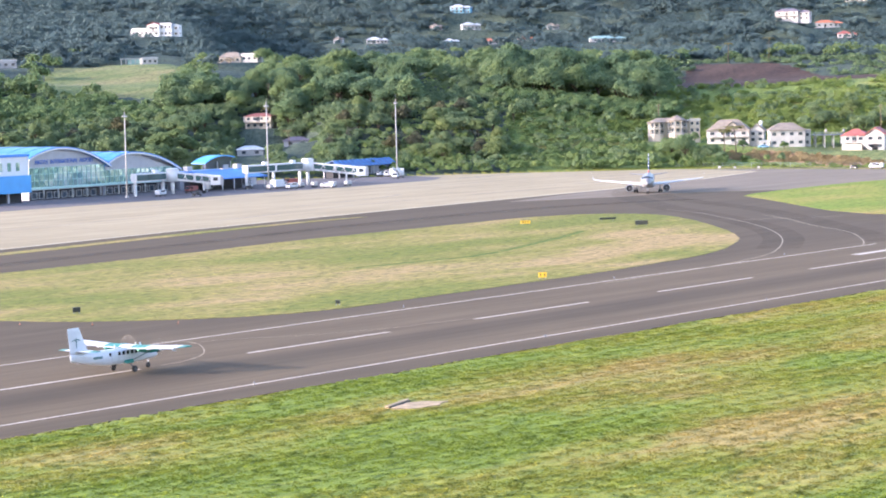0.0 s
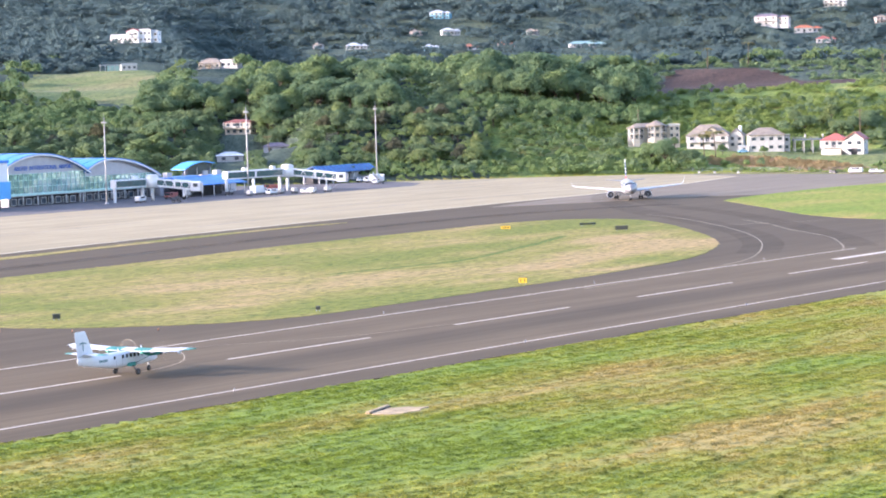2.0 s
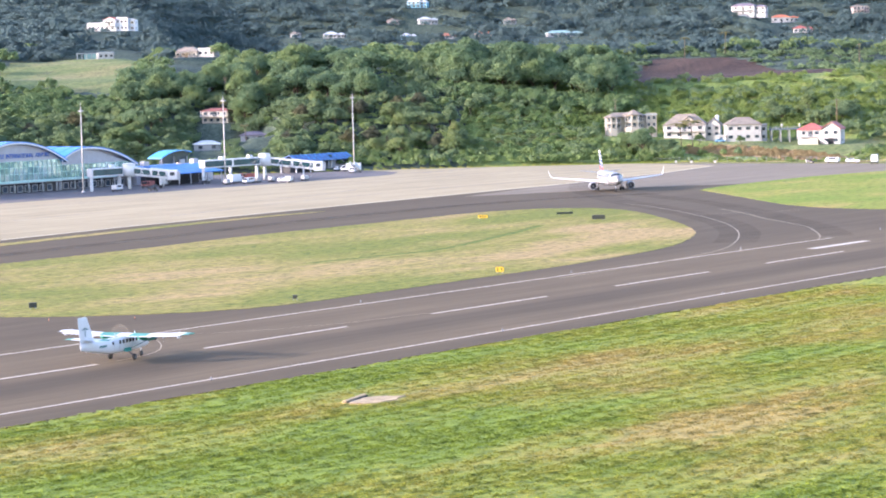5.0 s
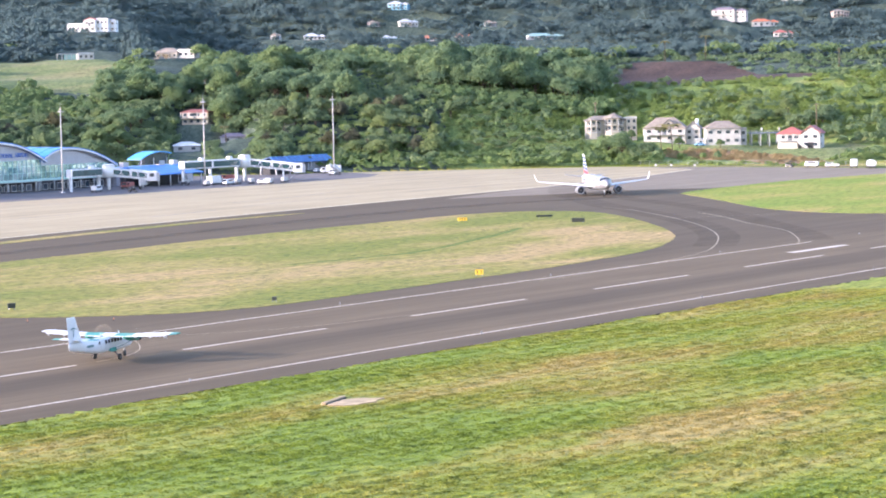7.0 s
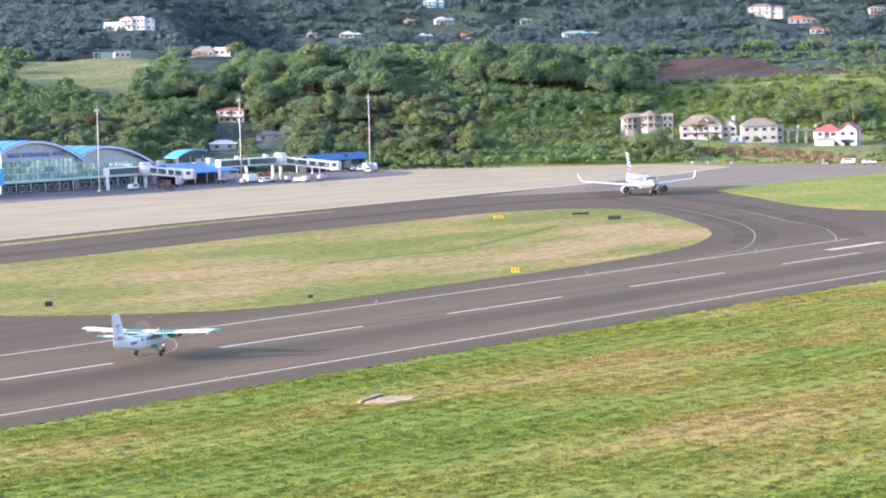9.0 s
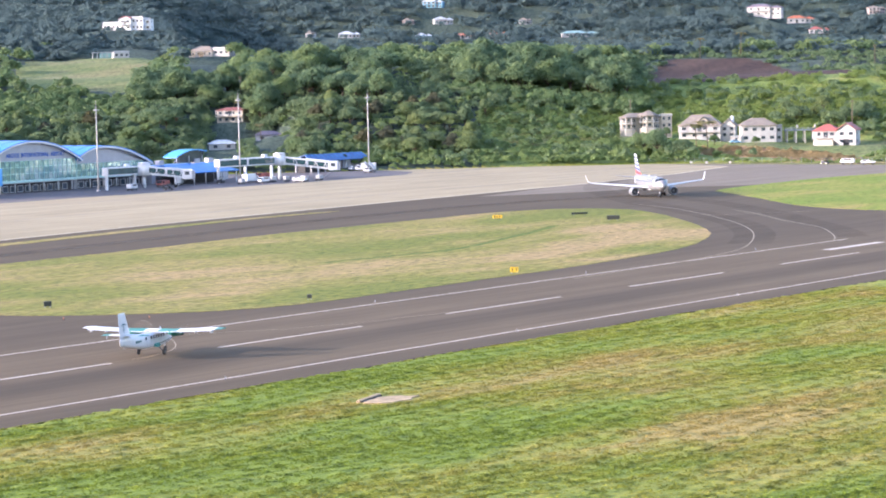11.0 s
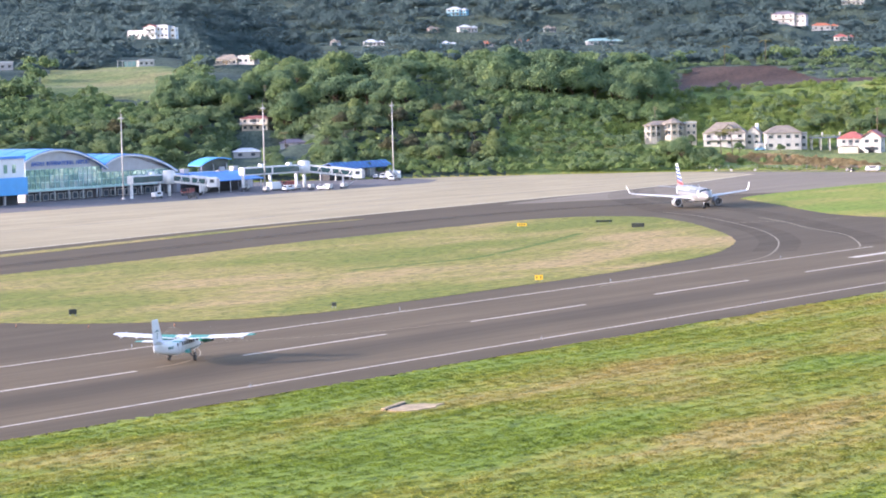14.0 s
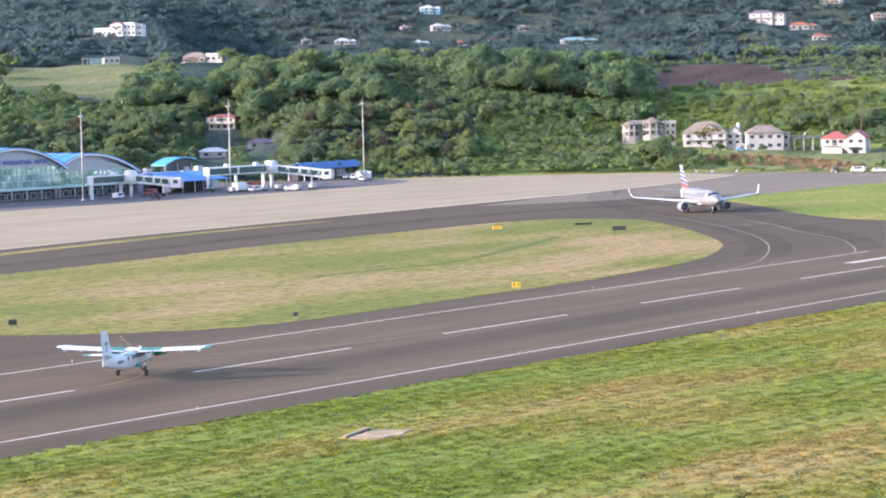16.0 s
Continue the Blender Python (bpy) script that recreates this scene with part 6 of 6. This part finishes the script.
def free(x, y, extra=0.0):
    """True where trees may stand."""
    x, y = np.asarray(x, float), np.asarray(y, float)
    ok = ~inside(FIELD, x, y) & ~inside(BROWN, x, y) & ~inside(CLEAR_EAST, x, y) & ~inside(BANK, x, y) & (height(x, y) > 0.25)
    for px, py, r, front in KEEP:
        dx, dy = px - EYE[0], py - EYE[1]
        n = math.hypot(dx, dy)
        along = ((x - px) * dx + (y - py) * dy) / n
        side = np.abs(-(x - px) * dy + (y - py) * dx) / n
        ok &= ~((side < r + extra) & (along > -front) & (along < 16))
    return ok


def scatter(n, az0, az1, d0, d1, seed, extra=0.0):
    rng = np.random.default_rng(seed)
    az = np.radians(rng.uniform(az0, az1, n))
    d = np.sqrt(rng.uniform(d0 * d0, d1 * d1, n))
    x, y = EYE[0] + d * np.cos(az), EYE[1] + d * np.sin(az)
    ok = free(x, y, extra)
    return x[ok], y[ok], np.degrees(az[ok]), d[ok], rng


def woods(name, xs, ys, rng, leaf, wr, hr, tris, size, label, nl=5, loose=0.5):
    """Many crowns joined into one mesh."""
    zs = height(xs, ys)
    out = []
    for x, y, z in zip(xs, ys, zs):
        w, h = rng.uniform(*wr), rng.uniform(*hr)
        v = leaf_cloud(rng, tree_lobes(rng, w, h, nl), int(tris * rng.uniform(0.7, 1.3)), size, loose)
        out.append(v + (x, y, z - 0.3))
    v = np.concatenate(out)
    return tagged(new(name, raw_mesh(name, v, tri_index(v), leaf)), label, "vegetation", "", "stuff")


def build_vegetation():
    # big trees on the ridge and the slope, single things
    groups = [
        # azimuth range, distance range, count, kinds, scale
        (39.2, 42.2, 1075, 1185, 50, (0, 2), (0.95, 1.2)),
        (33.4, 37.2, 1110, 1185, 60, (0, 2, 2), (1.0, 1.3)),
        (42.8, 45.2, 1110, 1160, 26, (0, 2), (0.9, 1.2)),
        (36.5, 40.5, 985, 1060, 40, (1, 4, 5, 5, 6), (0.8, 1.15)),
        (40.5, 48.9, 985, 1070, 62, (1, 4, 5, 0, 1, 5, 6), (0.75, 1.1)),
        (28.0, 31.0, 1045, 1075, 12, (1, 5), (0.7, 1.0)),
    ]
    for gi, (a0, a1, d0, d1, n, kinds, sc) in enumerate(groups):
        x, y, _, _, rng = scatter(n * 2, a0, a1, d0, d1, 60 + gi, 3.0)
        for i in range(min(n, len(x))):
            tree(x[i], y[i], int(rng.choice(kinds)), rng.uniform(*sc), rng.uniform(0, 360), "dense dark green broadleaf tree on the hillside")
    # bushy trees in front of the villas
    for x, y, k, s_, a in ((584, 306, 2, 0.85, 40), (588, 315, 0, 0.85, 140), (588, 297, 5, 0.9, 70), (600, 322, 1, 0.6, 10), (618, 300, 3, 0.6, 90), (624, 327, 4, 0.55, 30), (622, 283, 3, 0.5, 200)):
        tree(x, y, k, s_, a, "rounded dark green tree beside the apron", "tree", "trees by the villas")
    # undergrowth: bright creepers on the open slopes, darker shrubs elsewhere
    x, y, az, d, rng = scatter(6300, 26, 51, 952, 1185, 71)
    open_slope = ((az < 35.0) & (d > 1040)) | ((az > 44.2) & (d > 1075)) | ((az > 34.5) & (az < 40.5) & (d < 1075)) | ((az < 37) & (d < 1015))
    lit = np.where(open_slope, rng.random(len(x)) < 0.86, rng.random(len(x)) < 0.25)
    low = (az < 35.0) & (d > 1040)
    keep = ~((az < 33.6) & (d > 1135) & (rng.random(len(x)) < 0.6)) & ~((az > 27.5) & (az < 31.9) & (d < 1006) & (rng.random(len(x)) < 0.88))
    x, y, lit, low = x[keep], y[keep], lit[keep], low[keep]
    a, b, c = lit & low, lit & ~low, ~lit
    woods("undergrowth", x[a], y[a], rng, "leaf_bright", (6, 11), (1.0, 2.2), 120, 0.6, "bright green creepers covering the slope", 4)
    woods("undergrowth", x[b], y[b], rng, "leaf_light", (4, 8), (2.2, 4.5), 120, 0.62, "bright green tangled shrubs on the slope", 4)
    woods("undergrowth", x[c], y[c], rng, "leaf_mid", (4, 9), (3, 6.5), 140, 0.66, "mid green tangled shrubs on the slope", 4)
    # creepers on the bank at the foot of the villas
    n = 520
    x, y = rng.uniform(580, 612, n), rng.uniform(215, 350, n)
    ok = ~inside(BANK, x, y) & ~inside(CLEAR_EAST, x, y) & (x > 581) & ~((y > 232) & (y < 308) & (rng.random(n) < 0.88))
    woods("bank_shrubs", x[ok], y[ok], rng, "leaf_bright", (3, 6), (0.5, 1.1), 90, 0.5, "low green shrubs on the bank", 3)
    x, y = rng.uniform(595, 621, 420), rng.uniform(220, 309, 420)
    ok = inside(BANK, x, y)
    woods("dry_scrub", x[ok], y[ok], rng, "leaf_ochre", (2.5, 5), (0.5, 1.5), 80, 0.45, "dry brown scrub on the bank below the villas", 4)
    # leafy skirts at the foot of the tall groves
    for k, (a0, a1, d0, d1, n) in enumerate(((33.0, 37.6, 1082, 1112, 170), (39.0, 42.6, 1052, 1078, 130), (42.6, 45.4, 1092, 1112, 80))):
        x, y, _, _, rng = scatter(n, a0, a1, d0, d1, 90 + k, 2.0)
        woods("grove_skirt", x, y, rng, "leaf_light" if k == 0 else "leaf_mid", (6, 11), (4, 7.5), 260, 0.6, "leafy green bushes at the foot of the grove", 9)
    x, y, az, d, rng = scatter(1250, 26, 51, 1165, 1420, 73)
    ok = (az > 33.6) | (d > 1305)
    x, y = x[ok], y[ok]
    # beyond a ragged distance the crowns take the haze-tinted leaf colour
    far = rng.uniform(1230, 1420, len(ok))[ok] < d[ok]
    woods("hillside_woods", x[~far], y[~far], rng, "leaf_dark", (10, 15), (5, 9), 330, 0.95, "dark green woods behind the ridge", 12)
    woods("hillside_woods", x[far], y[far], rng, "leaf_hazed", (11, 16), (4, 8), 300, 0.95, "dull green woods behind the ridge", 12)
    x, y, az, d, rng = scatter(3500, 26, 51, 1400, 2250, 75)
    woods("distant_woods", x, y, rng, "leaf_hazed", (14, 22), (5, 8), 130, 1.25, "woods on the far hills, tinted blue for haze", 9, 0.6)
    # low scrub between the far woods
    rng = np.random.default_rng(77)
    n = 3700
    az, d = np.radians(rng.uniform(26, 51, n)), rng.uniform(1420, 2150, n)
    x, y = EYE[0] + d * np.cos(az), EYE[1] + d * np.sin(az)
    ok = np.ones(n, bool)
    for px, py, r, front in KEEP:
        ok &= np.hypot(x - px, y - py) > r * 0.9
    woods("far_scrub", x[ok], y[ok], rng, "leaf_hazed", (8, 14), (1.2, 2.6), 38, 1.5, "low scrub on the far hillside", 4, 0.6)
    # scrub beside the ploughed field and tall bushes below the pasture
    x, y, az, d, rng = scatter(520, 26, 34, 1175, 1312, 78)
    woods("field_scrub", x, y, rng, "leaf_mid", (6, 10), (1.2, 2.6), 90, 0.75, "low scrub beside the ploughed field", 4)
    x, y, az, d, rng = scatter(330, 44.3, 50, 1095, 1150, 79)
    woods("pasture_bushes", x, y, rng, "leaf_light", (6, 10), (4.5, 8), 190, 0.7, "tall bright green bushes below the pasture")


build_vegetation()


# ---------------------------------------------------------------- signs, lights, fences, small things
def sign_board(x, y, rz, w, h, face, label, bars, name="taxiway_sign", group="airfield signs"):
    s = thing(name, pose(x, y, 0.05, 0, 0, rz), label, "sign", group)
    part("panel", Geo().box((0, 0, 0.25 + h / 2), (w, 0.25, h)), face, s, bevel=0.03)
    for sx in (-0.35, 0.35):
        part("leg", Geo().tube((w * sx, 0, -0.1), (w * sx, 0, 0.3), 0.06, k=6), "grey_metal", s)
    part("frame_top", Geo().box((0, 0, 0.27 + h), (w + 0.06, 0.29, 0.06)), "dark_metal", s)
    if bars:
        g = Geo()
        for k in range(bars):
            g.box((-w * 0.25 + k * w * 0.5 / max(1, bars - 1), -0.13, 0.25 + h / 2), (w * 0.13, 0.02, h * 0.55))
        part("bars", g, "sign_black" if face == "sign_yellow" else "sign_yellow", s, "plain bars in place of characters")


def build_small():
    az = toward(150, 80)
    sign_board(114, 34, az, 1.45, 0.95, "sign_yellow", "yellow taxiway sign standing in the grass", 2)
    sign_board(248, 137, az, 2.4, 0.8, "sign_yellow", "yellow taxiway sign standing in the grass", 3)
    sign_board(252, 105, az, 3.1, 0.95, "sign_black", "black taxiway sign seen from behind", 0)
    sign_board(268, 126, az + 12, 4.2, 0.45, "sign_black", "low dark sign in long grass", 0)
    sign_board(59, 35, az, 0.75, 0.55, "sign_black", "small dark marker box by the runway", 0)
    sign_board(30.5, 66, az + 20, 1.25, 0.75, "sign_black", "small dark sign with a pale frame on the grass", 0)
    for x, y in ((563, 344), (563, 333), (566, 279), (566, 272), (560, 395), (567, 262)):
        sign_board(x, y, toward(x, y), 0.95, 0.8, "wall_white", "white marker board at the apron edge", 0, "marker_board", "apron marker boards")
    # runway edge lights
    first = None
    for sd, y in ((1, LINE_N + 1.4), (-1, LINE_S - 0.9)):
        for k in range(-4, 14):
            x = -26 + k * 59.2 + (26.5 if sd > 0 else 0)
            if first is None:
                first = thing("edge_light", pose(x, y, 0), "small white runway edge light", "light", "runway edge lights")
                part("stem", Geo().tube((0, 0, 0), (0, 0, 0.3), 0.07, k=8), "grey_metal", first)
                part("lamp", Geo().tube((0, 0, 0.3), (0, 0, 0.44), 0.08, 0.06, k=10), "grey_panel", first)
            else:
                copy_thing(first, pose(x, y, 0))
    # cones; the three by the grass island stand in for small taxiway edge lights
    cone = None
    for x, y in ((392, 345), (17.7, 48.8), (25.2, 37.9), (13.5, 60.5)):
        if cone is None:
            cone = thing("traffic_cone", pose(x, y, 0.02), "small orange cone marker on the pavement", "cone", "traffic cones")
            part("base", Geo().box((0, 0, 0.03), (0.26, 0.26, 0.06)), "rubber", cone)
            part("body", Geo().tube((0, 0, 0.06), (0, 0, 0.42), 0.09, 0.03, 12), "cone_orange", cone)
        else:
            copy_thing(cone, pose(x, y, 0.02))
    # sandy bare patch with an old slab
    rng = random.Random(3)
    poly = [(math.cos(a / 14 * 6.283) * 3.9 * rng.uniform(.55, 1.2), math.sin(a / 14 * 6.283) * 2.2 * rng.uniform(.75, 1.2)) for a in range(14)]
    g = Geo().prism([(x - 31, y - 55) for x, y in poly], -0.3, 0.14)
    flat("bare_patch", g, "sand", "bare sandy patch worn into the grass", "ground")
    drain = thing("drain_slab", pose(-31.8, -52.4, 0.1, 0, 0, 18), "weathered concrete drain slab set in the grass", "drain")
    part("kerb", Geo().box((0, 0, 0.05), (6.2, 0.5, 0.3)), "sand", drain, bevel=0.05)
    # shade of the slot put into a near-black box
    part("slot", Geo().box((0, -0.35, -0.02), (5.6, 0.3, 0.2)), "shade_black", drain)
    # low wall and fence along the end of the apron
    wall = thing("boundary_fence", pose(0, 0, 0), "low concrete kerb wall with a wire fence at the apron end", "fence")
    pts = [(540, 402), (556, 362), (571, 320), (575, 270), (577, 215), (577, 165)]
    for (x0, y0), (x1, y1) in zip(pts, pts[1:]):
        a, L = math.atan2(y1 - y0, x1 - x0), math.hypot(x1 - x0, y1 - y0)
        part("kerb_wall", Geo().box(((x0 + x1) / 2, (y0 + y1) / 2, 0.05), (L, 0.3, 0.25), a), "dark_joint", wall)
        n = int(L / 4)
        for i in range(n):
            part("post", Geo().tube((x0 + (x1 - x0) * i / n, y0 + (y1 - y0) * i / n, 0.2), (x0 + (x1 - x0) * i / n, y0 + (y1 - y0) * i / n, 2.2), 0.05, k=6), "grey_metal", wall)
        for z in (1.0, 1.6, 2.15):
            part("wire", Geo().tube((x0, y0, z), (x1, y1, z), 0.02, k=4), "grey_metal", wall)
    # utility poles
    for x, y, h in ((659, 368, 9), (676, 268, 14), (592, 538, 11), (665, 860, 14), (700, 585, 8), (826, 336, 12), (655, 330, 9)):
        z = float(height(x, y))
        p = thing("utility_pole", pose(x, y, z - 0.3, 0, 0, toward(x, y)), "weathered grey utility pole with a crossarm", "utility pole", "utility poles")
        part("pole", Geo().tube((0, 0, 0), (0, 0, h), 0.2, 0.13, 8), "timber", p)
        part("crossarm", Geo().box((0, 0, h - 0.8), (1.8, 0.14, 0.16)), "timber", p)
        for sx in (-0.8, 0, 0.8):
            part("insulator", Geo().tube((sx, 0, h - 0.72), (sx, 0, h - 0.45), 0.07, k=6), "wall_white", p)


def palm(x, y, h, seed, crown=1.0, label="slender coconut palm with drooping fronds"):
    rng = random.Random(seed)
    p = thing("palm_tree", pose(x, y, float(height(x, y)) - 0.3, 0, 0, rng.uniform(0, 360)), label, "palm", "palm trees")
    pts = [(0.9 * (u / 6) ** 2, 0, h * u / 6) for u in range(7)]
    g = Geo()
    g.loft([[(px + r * math.cos(a * 1.047), r * math.sin(a * 1.047), pz) for a in range(6)] for (px, _, pz), r in zip(pts, (.28, .22, .2, .18, .17, .16, .18))])
    part("trunk", g, "bark", p)
    for k in range(13):
        a, droop, L = k * 0.483 + rng.uniform(-.2, .2), rng.uniform(0.5, 1.5), rng.uniform(2.4, 3.2) * max(1.0, h / 9) * crown
        g = Geo()
        row = []
        for i in range(6):
            u = i / 5
            r, zz = L * u, h + 0.9 * math.sin(u * 1.7) - droop * 1.8 * u * u
            w = (0.5 if crown == 1.0 else 1.15) * math.sin(math.pi * min(0.98, 0.12 + 0.86 * u))
            row.append(((0.9 + math.cos(a) * r, math.sin(a) * r, zz), w))
        for (c0, w0), (c1, w1) in zip(row, row[1:]):
            sx, sy = -math.sin(a), math.cos(a)
            for s in (-1, 1):
                n = g.add([c0, c1, (c1[0] + s * sx * w1, c1[1] + s * sy * w1, c1[2] - .35 * w1), (c0[0] + s * sx * w0, c0[1] + s * sy * w0, c0[2] - .35 * w0)])
                g.face(n, n + 1, n + 2, n + 3)
        part("frond", g, "leaf_palm", p)


build_small()
for i, (px, py, ph) in enumerate(((611, 304.4, 10.5), (613.5, 300.6, 11.2), (871, 438, 13), (858, 455, 11), (572, 520, 9), (530, 470, 7), (566, 500, 8))):
    palm(px, py, ph, 40 + i, 1.5 if i < 2 else 1.0)


# ---------------------------------------------------------------- grass tufts
def tufts(name, x, y, rng, hmin, hmax, width, material, label, z0=None):
    """Low uneven clumps of grass: two leaning fans of blades, longer along the mowing rows."""
    n = len(x)
    z = height(x, y) if z0 is None else np.full(n, z0)
    out = []
    for k in range(2):
        a = rng.normal(scale=0.5, size=n) + k * 1.2
        w, h = width * rng.uniform(0.6, 1.6, n), rng.uniform(hmin, hmax, n)
        ox, oy = rng.normal(scale=0.1, size=n), rng.normal(scale=0.06, size=n)
        base = np.stack([x + ox, y + oy, z - 0.03], -1)
        d = np.stack([np.cos(a) * w, np.sin(a) * w, np.zeros(n)], -1)
        top = base + np.stack([rng.normal(scale=0.12, size=n), rng.normal(scale=0.1, size=n), h], -1)
        out.append(np.stack([base - d, base + d, top], 1))
    v = np.concatenate(out).reshape(-1, 3)
    return tagged(new(name, raw_mesh(name, v, tri_index(v), material)), label, "grass", "", "stuff")


def build_grass():
    rng = np.random.default_rng(9)
    n = 620000
    az, d = np.radians(rng.uniform(26.5, 50, n)), np.sqrt(rng.uniform(200 ** 2, 400 ** 2, n))
    x, y = EYE[0] + d * np.cos(az), EYE[1] + d * np.sin(az)
    # in clumps a few paces across, loosely lined up along the mowing
    clump = np.sin(1.15 * x + 0.9 * y + 2.2 * np.sin(0.31 * y + 0.1 * x)) * np.sin(0.8 * x - 1.6 * y + 2.4 * np.sin(0.23 * x)) + 0.5 * np.sin((y - 0.05 * x) * 1.5 + 2.6 * np.sin(x * 0.06)) + 0.5 * np.sin(x * 0.11 + y * 0.23)
    ok = (y < -33.0) & (clump + rng.normal(scale=0.9, size=n) > 0.2) & (np.hypot((x + 31) / 4.5, (y + 54.5) / 3.2) > 1)
    tufts("grass_tufts", x[ok], y[ok], rng, 0.04, 0.17, 0.14, "grass_blades", "rough tufts of long grass beside the runway")
    xs, ys = rng.uniform(-20, 296, 70000), rng.uniform(31, 157, 70000)
    rows = np.sin(ys * 0.9 + 0.6 * np.sin(xs * 0.04)) + rng.normal(scale=0.7, size=70000)
    ok = inside(ISLAND, xs, ys) & (rows > 0.2)
    tufts("island_tufts", xs[ok], ys[ok], rng, 0.02, 0.1, 0.18, "island_blades", "short dry tufts of grass on the island", 0.05)


build_grass()


# ---------------------------------------------------------------- movement
def motions():
    walk(twin_prop, [(t, pose(x, y, 0, 0, 0, h)) for t, x, y, h in (
        (0, -22.8, 0.1, 3), (2, -18.6, 0.3, 6.5), (4, -15.6, 0.7, 10.5), (7, -13.2, 1.1, 15), (9, -11.8, 1.7, 18), (11.5, -10.4, 2.2, 21),
        (13, -9.5, 2.6, 22), (14.5, -8.1, 3.3, 23), (15.2, -7.2, 3.8, 23.6), (16, -6.4, 4.1, 24.5))])
    walk(airliner, [(t, pose(x, y, 0, 0, 0, h)) for t, x, y, h in (
        (0, 388.3, 194, 212.6), (2, 382.5, 189, 216.7), (4, 374.5, 182, 221.3), (7, 366, 172, 226), (9, 356, 162, 227), (11.5, 344.5, 150, 227.3),
        (13, 336.5, 141.5, 227.6), (14.5, 330.5, 134.6, 228), (15.2, 327.6, 130.6, 228.2), (16, 323.2, 123.4, 228.5))])


motions()
